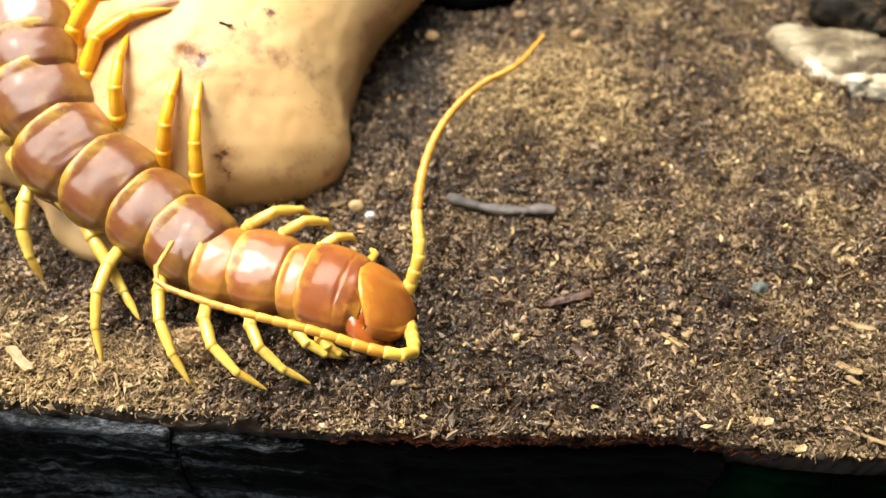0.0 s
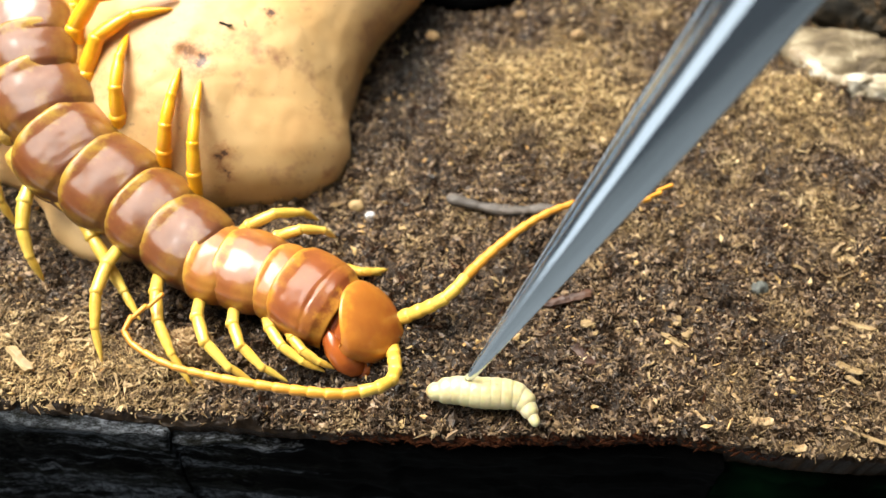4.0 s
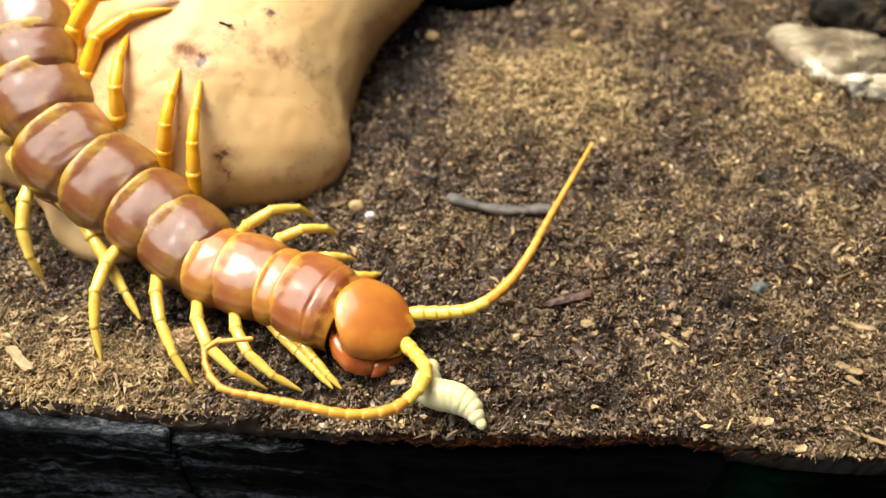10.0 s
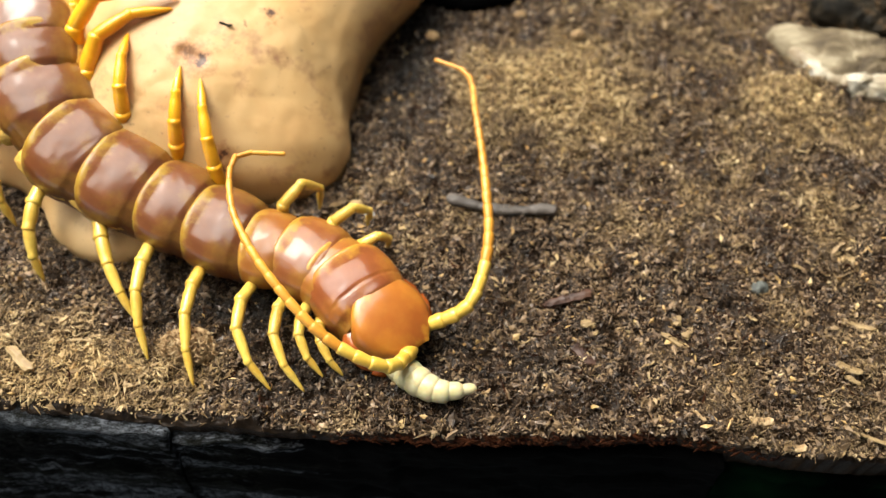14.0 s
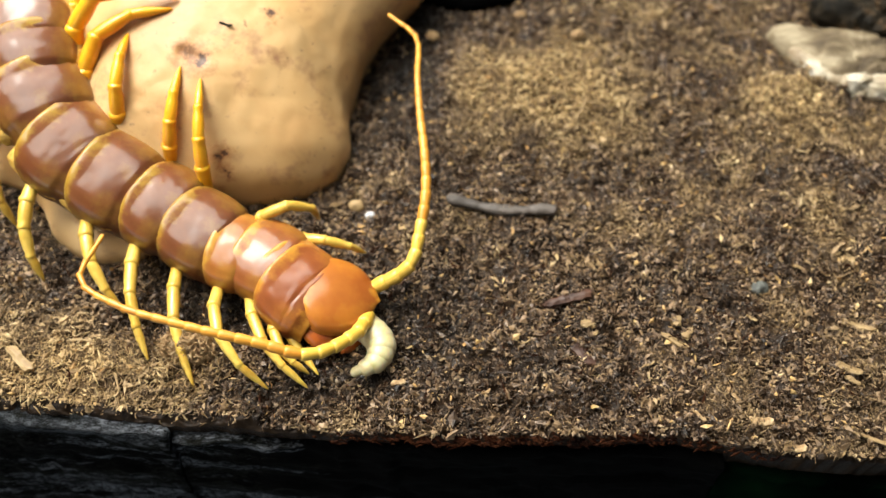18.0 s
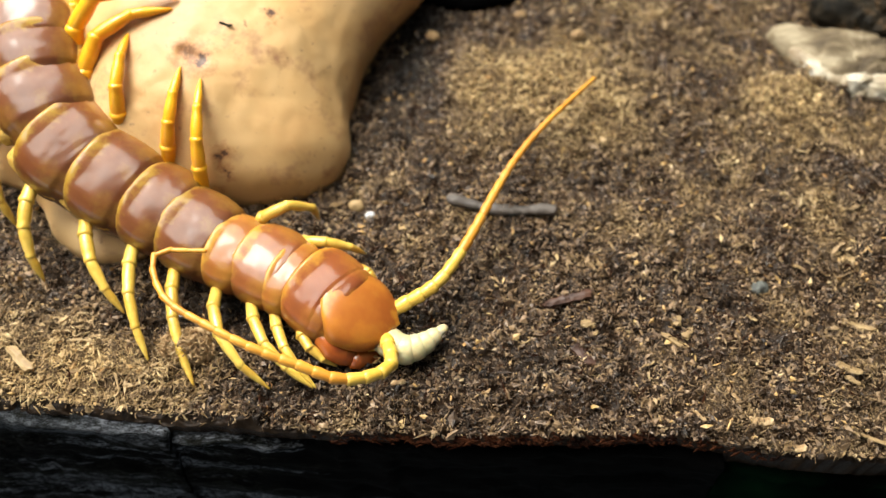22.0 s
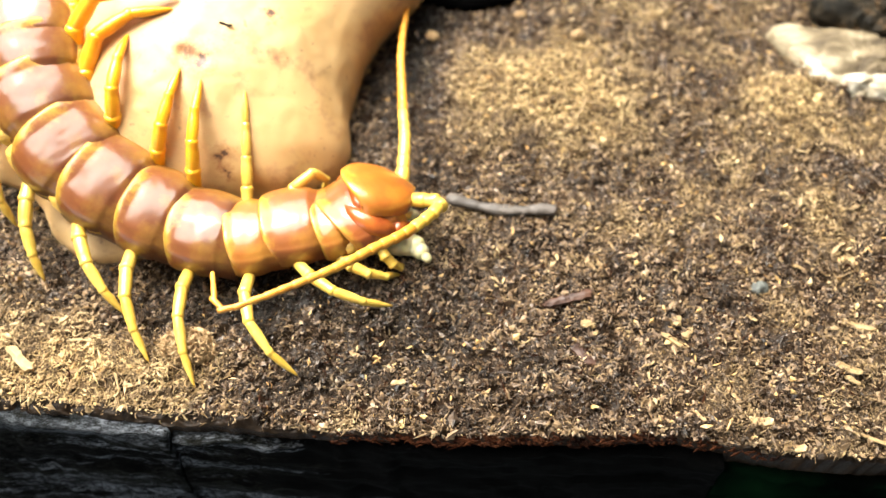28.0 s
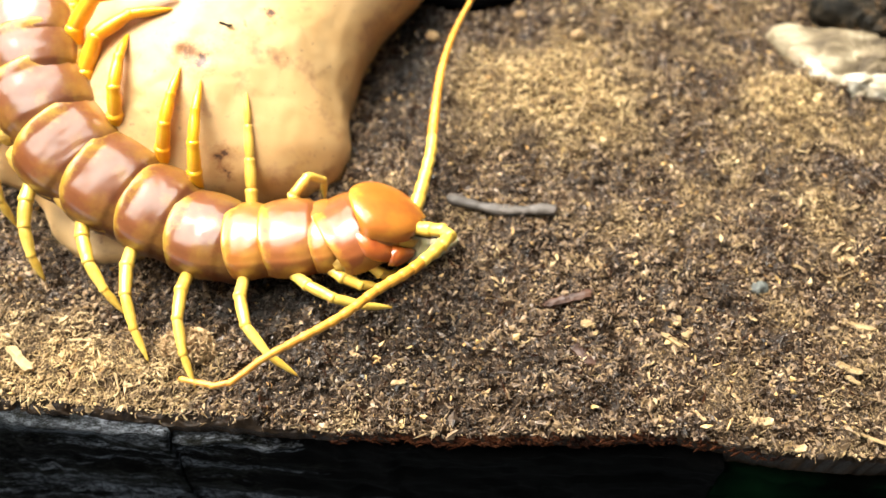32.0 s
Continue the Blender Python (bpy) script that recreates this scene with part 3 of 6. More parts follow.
# ---- small things lying on the soil ----
def lying(ob, x, y, rz=0.0, sink=0.0, rx=0.0, ry=0.0):
    ob.matrix_basis = pose(x * MM, y * MM, (height(x, y) + sink) * MM, rx, ry, rz)
    return ob


def pebble(name, r, material, seed, label, category="pebble"):
    return tagged(new(name, blob(name, (0, 0, 0), [((0, 0, 0), r)], 1.0, ((0.35 * min(r), 0.8 / min(r)), (0.14 * min(r), 2.6 / min(r))), 3, material)), label, category)


def splinter(name, length, width, thick, bend, material, label, category, seed=0):
    """A split flake: flat, with a frayed outline, angular edges and torn ends."""
    rng = random.Random(seed)
    rings, n = [], 11
    lean = rng.uniform(-0.3, 0.3)
    for i in range(n):
        u = i / (n - 1)
        w0 = width * rng.uniform(0.72, 1.05) / 2 * (0.45 if i in (0, n - 1) else 1.0)
        w1 = width * rng.uniform(0.72, 1.05) / 2 * (0.45 if i in (0, n - 1) else 1.0)
        h = thick * rng.uniform(0.6, 1.1) / 2
        x, y, z = (u - 0.5) * length, 0.35 * bend * math.sin(u * 2.2 * math.pi) + lean * (u - 0.5), 0.25 * thick * math.sin(5 * u + seed)
        rings.append([((x + rng.uniform(-0.2, 0.2) * width) * MM, (y + p) * MM, (z + q) * MM)
                      for p, q in ((-w0, -h * 0.6), (-w0 * 0.9, h * 0.5), (-w0 * 0.2, h), (w1 * 0.5, h * 0.8), (w1, h * 0.2), (w1 * 0.8, -h))])
    v, f = loft(rings)
    return tagged(new(name, mesh_of(name, v, f, material, smooth=False)), label, category)


rng = random.Random(77)
v, f = tube([(-10.6 + 0.53 * i, 0.7 * math.cos(0.16 * i) + rng.uniform(-0.12, 0.12), 0.1 + rng.uniform(-0.1, 0.1),
              (0.3 if i in (0, 40) else 1.15 + 0.18 * math.sin(0.4 * i)) * rng.uniform(0.9, 1.06)) for i in range(41)], 9, 0.7)
lying(tagged(new("twig", mesh_of("twig", v, f, TWIG)), "crooked dark grey twig lying on damp soil", "twig"), 11.0, 9.2, -7, 0.1)
lying(splinter("bark_strip", 9.0, 1.9, 1.0, 0.3, RED_BARK, "thin reddish brown strip of bark on soil", "bark", seed=4), 22.4, -10.6, 16, 0.5)
lying(splinter("bark_strip", 7.5, 2.0, 1.0, 0.4, RED_BARK, "short dull red flake of bark on soil", "bark", seed=5), 23.5, -20.5, -48, 0.4)
lying(splinter("wood_chip", 6.6, 2.0, 0.9, 0.4, PALE_CHIP, "pale flat wood chip lying on dry soil", "wood chip", seed=6), -72.5, -22.5, -42, 0.8)
lying(splinter("wood_chip", 5.0, 1.2, 0.6, 0.2, PALE_CHIP, "narrow pale wood chip on soil", "wood chip", seed=7), 40.5, -18.4, -30, 0.6)
lying(splinter("wood_chip", 4.2, 1.6, 0.8, 0.2, PALE_CHIP, "small straw-coloured wood chip on soil", "wood chip", seed=8), 69.0, -24.4, -20, 0.6)
lying(splinter("wood_chip", 6.0, 1.1, 0.6, 0.3, PALE_CHIP, "long straw-coloured wood chip on soil", "wood chip", seed=9), 73.5, -15.0, -20, 0.6)
lying(splinter("wood_chip", 6.5, 0.9, 0.5, 0.3, PALE_CHIP, "slender straw-coloured wood chip at the soil's edge", "wood chip", seed=10), 70.0, -36.5, -22, 0.6)
lying(splinter("straw", 7.0, 0.5, 0.4, 0.4, PALE_CHIP, "single dry straw stem on soil", "straw", seed=12), -62.0, -18.5, 2, 0.7)
lying(splinter("straw", 3.4, 0.45, 0.4, 0.1, PALE_CHIP, "short dry straw stem on soil", "straw", seed=13), -55.0, -26.8, -65, 0.9)
lying(splinter("straw", 5.2, 0.5, 0.4, 0.2, PALE_CHIP, "dry straw stem pointing out of the mound", "straw", seed=14), 27.5, 31.0, 65, 2.4, ry=-25)
sliver = splinter("wood_splinter", 2.6, 0.5, 0.4, 0.2, BROWN_BARK, "dark splinter of bark lying on the stone", "splinter", seed=21)
sliver.matrix_basis = pose(-0.0396, 0.0338, 0.0233, 0, 0, -12)
lying(pebble("quartz_pebble", (1.0, 0.9, 0.9), WHITE_GRIT, 1, "tiny white quartz pebble on soil"), -13.8, 8.2, 0, 0.2)
lying(pebble("quartz_pebble", (1.8, 1.4, 1.2), QUARTZ, 2, "grey angular quartz pebble on soil"), 57.5, -7.6, 20, 0.4)
lying(pebble("tan_pebble", (1.6, 1.2, 1.0), PALE_CHIP, 3, "small tan pebble on soil"), -16.5, 10.6, 0, 0.6)
lying(pebble("tan_pebble", (1.5, 1.2, 1.0), TAN_CLOD, 4, "small tan pebble on soil"), -2.2, 53.0, 0, 0.8)
lying(pebble("tan_pebble", (1.7, 1.2, 1.0), TAN_CLOD, 5, "small tan pebble on soil"), 29.0, 54.0, 30, 0.8)
lying(pebble("tan_pebble", (1.5, 1.1, 0.9), TAN_CLOD, 6, "small tan pebble on soil"), 17.0, 61.0, 10, 0.8)
lying(splinter("wood_chip", 2.2, 1.6, 0.9, 0.1, PALE_CHIP, "small pale crumb of wood on soil", "wood chip", seed=31), 25.5, -15.5, 10, 0.5)
lying(splinter("wood_chip", 2.4, 1.6, 0.9, 0.1, PALE_CHIP, "small pale crumb of wood on soil", "wood chip", seed=32), 43.0, -17.0, 50, 0.5)
lying(splinter("wood_chip", 2.0, 1.6, 0.9, 0.1, PALE_CHIP, "small pale crumb of wood on soil", "wood chip", seed=33), 41.2, -15.0, 80, 0.5)


# more husk bits that stand out from the soil: place, length, width, turn and kind
BIT_KINDS = {"crumb": ("wood_chip", "small pale crumb of wood on soil", PALE_CHIP, "wood chip"), "chip": ("wood_chip", "narrow straw-coloured wood chip on soil", PALE_CHIP, "wood chip"),
             "straw": ("straw", "thin dry straw stem on soil", PALE_CHIP, "straw"), "flake": ("husk_flake", "golden brown flake of coconut husk on soil", CLOD_FIBRE, "husk")}
for n, (x, y, le, wi, turn, kind) in enumerate((
        (49.5, -3.2, 2.0, 1.50, 10, "crumb"), (54.1, -14.8, 3.0, 1.10, -35, "chip"), (26.4, -17.0, 2.4, 1.50, 25, "crumb"), (69.4, -26.3, 3.6, 1.80, -25, "chip"),
        (13.3, 19.0, 5.0, 0.45, 10, "straw"), (-3.4, 11.9, 4.2, 0.50, 70, "straw"), (5.9, 15.7, 1.8, 0.90, 0, "crumb"), (-9.1, -23.1, 3.4, 0.70, 15, "chip"),
        (-15.2, -21.1, 3.0, 1.80, -30, "flake"), (-7.5, -26.8, 3.0, 1.90, 20, "flake"), (-5.3, 2.3, 1.8, 1.20, 0, "crumb"), (31.4, 1.0, 5.0, 0.90, -50, "chip"),
        (28.5, -2.0, 3.0, 1.00, -55, "chip"), (34.7, -1.4, 2.6, 1.80, 20, "flake"), (10.0, -0.2, 4.0, 0.50, 60, "straw"), (7.5, 7.3, 1.6, 1.00, 0, "crumb"),
        (48.8, -29.2, 4.6, 1.60, -60, "flake"), (52.8, -33.7, 5.0, 3.00, 10, "flake"), (57.5, -38.1, 5.0, 2.40, 0, "flake"), (35.4, -23.0, 3.2, 0.80, 30, "chip"),
        (18.6, -28.2, 2.6, 1.00, -20, "chip"),  (-36.6, -30.7, 1.8, 1.40, 0, "crumb"),
        (44.5, 27.4, 4.2, 0.70, -20, "chip"), (65.3, -3.8, 4.0, 1.00, -15, "chip"), (73.8, -2.6, 3.0, 2.20, 0, "crumb"), (7.2, -28.2, 2.2, 1.20, 30, "flake"),
        (42.6, -32.7, 3.4, 1.20, -40, "flake"), (14.3, -18.7, 3.0, 0.60, 40, "straw"))):
    name, label, mat, category = BIT_KINDS[kind]
    lying(splinter(name, 0.75 * le, 0.55 * wi, 0.45 * min(wi, 1.2), 0.3, mat, label, category, seed=40 + n), x, y, turn, 0.45)


def fibrous_clod(r, count, seed):
    """A clump of husk: a lumpy core bristling with short fibres."""
    rng = random.Random(seed)
    core = blob("core", (0, 0, 0), [((0, 0, 0), r)], 1.0, ((0.5 * min(r), 0.5 / min(r)), (0.25 * min(r), 2.0 / min(r))), 4, TAN_CLOD)
    verts = [tuple(v.co) for v in core.vertices]
    faces = [tuple(p.vertices) for p in core.polygons]
    for _ in range(count):
        a, h = rng.uniform(0, 6.3), rng.uniform(0.0, 1.0)
        s = math.sqrt(1 - h * h)
        spot = Vector((r[0] * s * math.cos(a), r[1] * s * math.sin(a), r[2] * h)) * rng.uniform(0.9, 1.15)
        turn = Euler((rng.uniform(-0.7, 0.7), rng.gauss(-1.0, 0.6), rng.uniform(0, 6.3))).to_matrix()
        le, th = rng.uniform(0.8, 3.0), rng.uniform(0.10, 0.26)
        n = len(verts)
        for q in ((-le / 2, 0, 0), (0, th, 0.1 * le), (0, -th, 0.1 * le), (0, 0, th + 0.1 * le), (le / 2, 0, 0)):
            verts.append(tuple((spot + turn @ Vector(q)) * MM))
        faces += [(n + i, n + j, n + k) for i, j, k in ((0, 1, 3), (0, 3, 2), (0, 2, 1), (4, 3, 1), (4, 2, 3), (4, 1, 2))]
    bpy.data.meshes.remove(core)
    return mesh_of("soil_clod", verts, faces, CLOD_FIBRE, False)


lying(tagged(new("soil_clod", fibrous_clod((4.4, 3.0, 3.0), 560, 3)), "crumbly tan clod of dry husk fibres", "soil clod"), -44.0, -20.6, 0, -0.6)


# ---- the centipede ----
def plate(length, width, high, suture=False, flare=0.05, tuck=3.4, nu=45, nv=37):
    """A domed back plate: x forward, y to its left, z up. Its front slips under the plate ahead, its rear lip lies over the one behind."""
    rings = []
    whole = length + tuck
    for i in range(nv + 2):
        lip = 0.0
        if i == 0 or i == nv + 1:
            x, lip = (-0.5 * length + 0.25 if i == 0 else 0.5 * length + tuck - 0.2), 0.7
        else:
            x = -0.5 * length + whole * (i - 1) / (nv - 1)
        v = (x + 0.5 * length) / length
        hidden = max(0.0, x - 0.5 * length + 0.7) / (tuck + 0.7)
        rear = max(0.0, 0.22 - v) / 0.22
        ring = []
        for j in range(nu):
            u = -1 + 2 * j / (nu - 1)
            a = u * math.pi / 2 * 1.10
            s = math.copysign(min(abs(math.sin(a)), 1.0) ** 0.92, a)
            c = math.cos(a)
            side = (1 - flare * (2 * min(v, 1.0) - 1) ** 2 - 0.06 * rear ** 3) * (1 - 0.10 * hidden)
            along = x + 0.075 * length * (1 - v * 0.7) * abs(s) ** 4 + 0.25 * (1 - s * s) * max(0, 1 - 2 * v) * -1
            y = 0.5 * width * side * s
            z = high * math.copysign(abs(c) ** 0.80, c) * (1 - 0.02 * (2 * min(v, 1.0) - 1) ** 2)
            z += 0.45 * rear * max(c, 0) - 0.12 * rear ** 6 - 1.0 * hidden ** 0.8
            # raised side rim and the paired long lines
            z -= 0.22 * math.exp(-((abs(s) - 0.84) / 0.022) ** 2) - 0.10 * math.exp(-((abs(s) - 0.90) / 0.04) ** 2)
            z -= 0.06 * math.exp(-((abs(s) - 0.30) / 0.018) ** 2)
            z += 0.10 * fbm(x * 0.35 + 7 * width, y * 0.35, length, 2) * max(c, 0)
            if suture:
                z -= 0.32 * math.exp(-((v - 0.66 - 0.10 * s * s) / 0.014) ** 2)
            ring.append((along * MM, y * MM, (z - lip) * MM))
        rings.append(ring)
    return loft(rings, cap=False, closed=False)


def barrel(length, width, high):
    """The soft lower body under a plate."""
    rings = []
    for i in range(9):
        v = i / 8 - 0.5
        fat = 1 - 0.10 * abs(2 * v) ** 4
        rings.append([(v * length * MM, 0.5 * width * fat * math.cos(a) * MM, (0.2 + high * fat * math.sin(a)) * MM)
                      for a in (2 * math.pi * j / 24 for j in range(24))])
    return loft(rings)


BASE = pose(-0.040, -0.004, 0.0)
centipede = new("centipede")
centipede.matrix_basis = BASE
tagged(centipede, "large glossy orange-brown centipede with yellow legs, feeding on soil", "centipede")
# length, width, dome of each back plate, from the neck to the tail
PLATES = [(10.0, 16.6, 5.4), (4.8, 14.8, 4.9), (9.2, 15.8, 5.2), (6.8, 15.2, 5.0), (10.2, 16.8, 5.6), (8.6, 17.8, 5.9),
          (10.2, 19.4, 6.2), (10.4, 20.0, 6.4), (10.6, 18.6, 6.2), (8.6, 17.0, 5.8), (8.2, 16.2, 5.6), (10.0, 15.6, 5.5)]
segments = []
for k, (le, wi, hi) in enumerate(PLATES):
    mat = COLLAR_PLATE if k == 0 else GOLD_PLATE if k in (1, 3) else ORANGE_PLATE if k < 4 else BROWN_PLATE
    v, f = plate(le, wi, hi, suture=k == 0, flare=0.10, tuck=1.6 if k == 0 else 3.4)
    seg = part("back_plate", mesh_of("back_plate", v, f, mat), centipede)
    v, f = barrel(le * 1.12, wi * (0.82 if k < 6 else 0.98 if k < 8 else 1.12), 2.6 if k < 8 else 3.6)
    part("belly", mesh_of("belly", v, f, PLEURA), seg, "soft yellowish belly")
    segments.append(seg)


def head_mesh():
    nu, nv, le, wi, hi = 33, 25, 14.4, 14.6, 4.0
    rings = []
    for i in range(nv + 1):
        v, lip = ((i - 1) / (nv - 1), 0.0) if i else (0.03, 0.8)
        out = max(0.0, 1 - (abs(v - 0.32) / (0.6815 if v > 0.32 else 0.46)) ** 2.6) ** 0.44
        ring = []
        for j in range(nu):
            a = (-1 + 2 * j / (nu - 1)) * math.pi / 2
            s = math.copysign(abs(math.sin(a)) ** 0.9, a)
            z = hi * max(math.cos(a), 0.0) ** 0.65 * (1 - 0.45 * v ** 4) * (1 - 0.12 * (1 - v) ** 6) - 0.8 * v
            z -= 0.10 * math.exp(-(s / 0.03) ** 2) * max(0, v - 0.45)
            z -= 0.8 * (1 - v) ** 5
            ring.append((((v - 0.5) * le - (0.9 if v > 0.5 else 2.6) * s * s * (2 * v - 1)) * MM, 0.5 * wi * out * s * MM, (z - lip) * MM))
        rings.append(ring)
    return loft(rings, cap=False, closed=False)


v, f = head_mesh()
head = part("head", mesh_of("head", v, f, HEAD_PLATE), centipede, "smooth orange head shield")
v, f = tube([(-5.4, 3.6), (-4.6, 5.0), (0, 5.6), (3.0, 4.6), (4.8, 3.0), (5.5, 1.0)], 20, 0.55)
part("throat", mesh_of("throat", v, f, FANG), head, "glossy brown throat under the shield", pose(0, 0, -0.0012))
v, f = tube([(-6.6, 2.0), (-6.2, 3.2), (-5.0, 4.0), (-3.0, 4.2), (-2.4, 3.0)], 20, 0.5)
part("neck", mesh_of("neck", v, f, FANG), head, "reddish brown neck", pose(0, 0, -0.0020))
for side in (1, -1):
    v, f = tube([(-6.6, 3.4 * side, -2.2, 1.3), (-5.2, 5.2 * side, -2.2, 2.1), (-2.8, 6.6 * side, -2.4, 2.5), (0.0, 6.9 * side, -2.8, 2.3), (1.6, 6.7 * side, -3.1, 1.9), (2.1, 6.6 * side, -3.3, 1.5)], 16, 0.85)
    fang = part("fang", mesh_of("fang", v, f, FANG), head, "glossy dark red venom claw")
    v, f = tube([(1.8, 7.0 * side, -3.3, 1.9), (3.6, 6.4 * side, -3.6, 1.9), (5.6, 5.0 * side, -4.0, 1.3), (6.9, 3.4 * side, -4.3, 0.8)], 14)
    part("claw", mesh_of("claw", v, f, FANG), fang)
    v, f = tube([(6.8, 3.5 * side, -4.3, 0.8), (7.4, 2.5 * side, -4.4, 0.5), (7.7, 1.6 * side, -4.5, 0.1)], 10)
    part("claw_tip", mesh_of("claw_tip", v, f, BLACK_HORN), fang, "black claw tip")
    v, f = tube([(1.5, 4.6 * side, -1.8, 0.7), (4.0, 4.6 * side, -2.0, 0.8), (6.0, 3.4 * side, -2.4, 0.7), (6.9, 2.2 * side, -2.6, 0.3)], 10)
    part("palp", mesh_of("palp", v, f, LEG_YELLOW), head, "short yellow mouth palp")
    for dx, dy in ((0, 0), (-0.7, 0.25), (-0.35, 0.6), (0.35, 0.5)):
        v, f = tube([(-0.3, 0.05), (-0.2, 0.22), (0, 0.3), (0.2, 0.22), (0.3, 0.05)], 8)
        part("eye", mesh_of("eye", v, f, BLACK_HORN), head, "tiny black eye", pose((4.4 + dx) * MM, (4.55 + dy * 0.4) * side * MM, -0.0002))

FEELER_COUNT, FEELER_LENGTH = 24, 64.0


def feeler_piece(i):
    n, le = FEELER_COUNT, FEELER_LENGTH / FEELER_COUNT * 1.24
    r = 1.36 - 0.98 * (i / n) ** 0.75
    q = 1.36 - 0.98 * ((i + 1) / n) ** 0.75
    return tube([(-0.1 * le, 0.25 * r), (-0.06 * le, 0.7 * r), (0.03 * le, 0.86 * r), (0.3 * le, 0.92 * r), (0.62 * le, r),
                 (0.86 * le, 1.06 * q), (0.95 * le, 0.98 * q), (1.0 * le, 0.55 * q)], 12)


feelers = {}
for side in ("left", "right"):
    pieces = []
    for i in range(FEELER_COUNT):
        v, f = feeler_piece(i)
        mat = FEELER_BASE if i < 6 else FEELER_MID
        if i == 0:
            pieces.append(part("antenna", mesh_of("antenna", v, f, mat), centipede, "long jointed antenna, yellow base and orange tip"))
        else:
            pieces.append(part("antenna_joint", mesh_of("antenna_joint", v, f, mat), pieces[0]))
    feelers[side] = pieces

LEG_LENGTHS = {"right": [13.5, 17.0, 22.0, 24.5, 24.0, 23.4, 21.0, 20.0, 22.0, 28.0, 31.0],
               "left": [11.0, 13.0, 18.0, 21.0, 23.0, 21.5, 23.0, 28.5, 30.0, 20.0, 17.0]}
JOINTS = (("leg", 0.24, 1.25, 1.35), ("femur", 0.24, 1.30, 1.12), ("tibia", 0.26, 1.12, 0.85), ("tarsus", 0.26, 0.82, 0.16))


def limb(length, r0, r1, claw, root=False):
    st = [(-0.10 * length, 0.5 * r0), (-0.05 * length, 0.80 * r0), (0.06 * length, 0.92 * r0), (0.35 * length, r0),
          (0.70 * length, 0.5 * (r0 + r1)), (0.84 * length, 0.98 * r1), (0.94 * length, 1.09 * r1), (1.01 * length, 1.06 * r1), (1.06 * length, 0.80 * r1), (1.10 * length, 0.4 * r1)]
    if root:
        st = [(-0.7 * length, 0.55 * r0), (-0.6 * length, 0.85 * r0), (-0.3 * length, 0.95 * r0)] + st[2:]
    if claw:
        st = st[:4] + [(0.6 * length, 0.72 * r0), (0.86 * length, 0.42 * r0), (0.95 * length, 0.26 * r0), (1.0 * length, 0.05)]
    return tube(st, 12)


legs = {}
for side in ("left", "right"):
    for k in range(11):
        chain = []
        for name, share, r0, r1 in JOINTS:
            le = LEG_LENGTHS[side][k] * share
            big = 0.74 + 0.035 * k + (0.12 if side == "left" and k > 3 else 0.0) + (0.12 if side == "left" and k > 6 else 0.0)
            v, f = limb(le, r0 * big, r1 * big, name == "tarsus", name == "leg")
            me = mesh_of(name, v, f, LEG_ORANGE if (side == "left" and k > 3) else LEG_YELLOW)
            chain.append(part(name, me, chain[0] if chain else centipede, "" if chain else "jointed yellow leg"))
        legs[side, k + 1] = chain

# ---- the grub ----
GRUB_COUNT, GRUB_LENGTH = 12, 15.0
grub = new("grub")
tagged(grub, "plump cream-white grub with ringed soft skin", "grub")
grub_rings = []
for i in range(GRUB_COUNT):
    le = GRUB_LENGTH / GRUB_COUNT
    r = 2.72 * (0.52 + 0.48 * math.sin(math.pi * (0.12 + 0.80 * i / (GRUB_COUNT - 1))) ** 0.8)
    r *= {0: 0.80, GRUB_COUNT - 4: 0.94, GRUB_COUNT - 3: 0.86, GRUB_COUNT - 2: 0.74, GRUB_COUNT - 1: 0.52}.get(i, 1.0)
    st = [(-1.6 * le, 0.40 * r), (-1.4 * le, 0.68 * r), (-1.0 * le, 0.91 * r), (-0.6 * le, 0.97 * r), (-0.3 * le, 0.985 * r), (0.0, r), (0.3 * le, 0.985 * r),
          (0.6 * le, 0.97 * r), (1.0 * le, 0.91 * r), (1.4 * le, 0.68 * r), (1.6 * le, 0.40 * r)]
    v, f = tube(st, 18, 0.94)
    first = i == 0
    grub_rings.append(part("grub_head" if first else "body_ring", mesh_of("body_ring", v, f, GRUB_SKIN), grub))
v, f = tube([(-0.9, 0.2), (-0.6, 0.8), (0, 1.0), (0.5, 0.7), (0.8, 0.2)], 12)
part("face", mesh_of("face", v, f, GRUB_HEAD), grub_rings[0], "small tan face", pose(-0.0014, 0, 0))

# ---- the tweezers ----
tweezers = new("tweezers")
tagged(tweezers, "pointed polished steel tweezers", "tweezers")


def tweezer_arm(side):
    """One springy arm: its broad face looks sideways (y); x runs from the point to the grip."""
    rings = []
    outline = ((-1.0, 0.0), (-0.97, 0.08), (-0.55, 0.36), (-0.45, 0.40), (0.85, 0.30), (0.97, 0.24), (1.0, 0.0), (0.9, -0.05), (-0.9, -0.05))
    for x in (0, 2, 6, 12, 20, 30, 42, 56, 72, 90, 108, 122):
        half = 0.55 + 0.066 * x if x < 60 else 4.51 + 0.03 * (x - 60)
        gap = 0.12 + 0.030 * x if x < 90 else 2.8 - 0.06 * (x - 90)
        rings.append([(x * MM, side * (gap + 0.06 + q * half) * MM, p * half * MM) for p, q in (outline if side > 0 else outline[::-1])])
    return loft(rings)


for side in (1, -1):
    v, f = tweezer_arm(side)
    part("arm", mesh_of("arm", v, f, STEEL), tweezers)
v, f = tube([(121, 3.4), (122, 4.2), (128, 4.0), (132, 3.0), (133, 1.0)], 16, 1.0)
part("joint", mesh_of("joint", v, f, STEEL), tweezers)


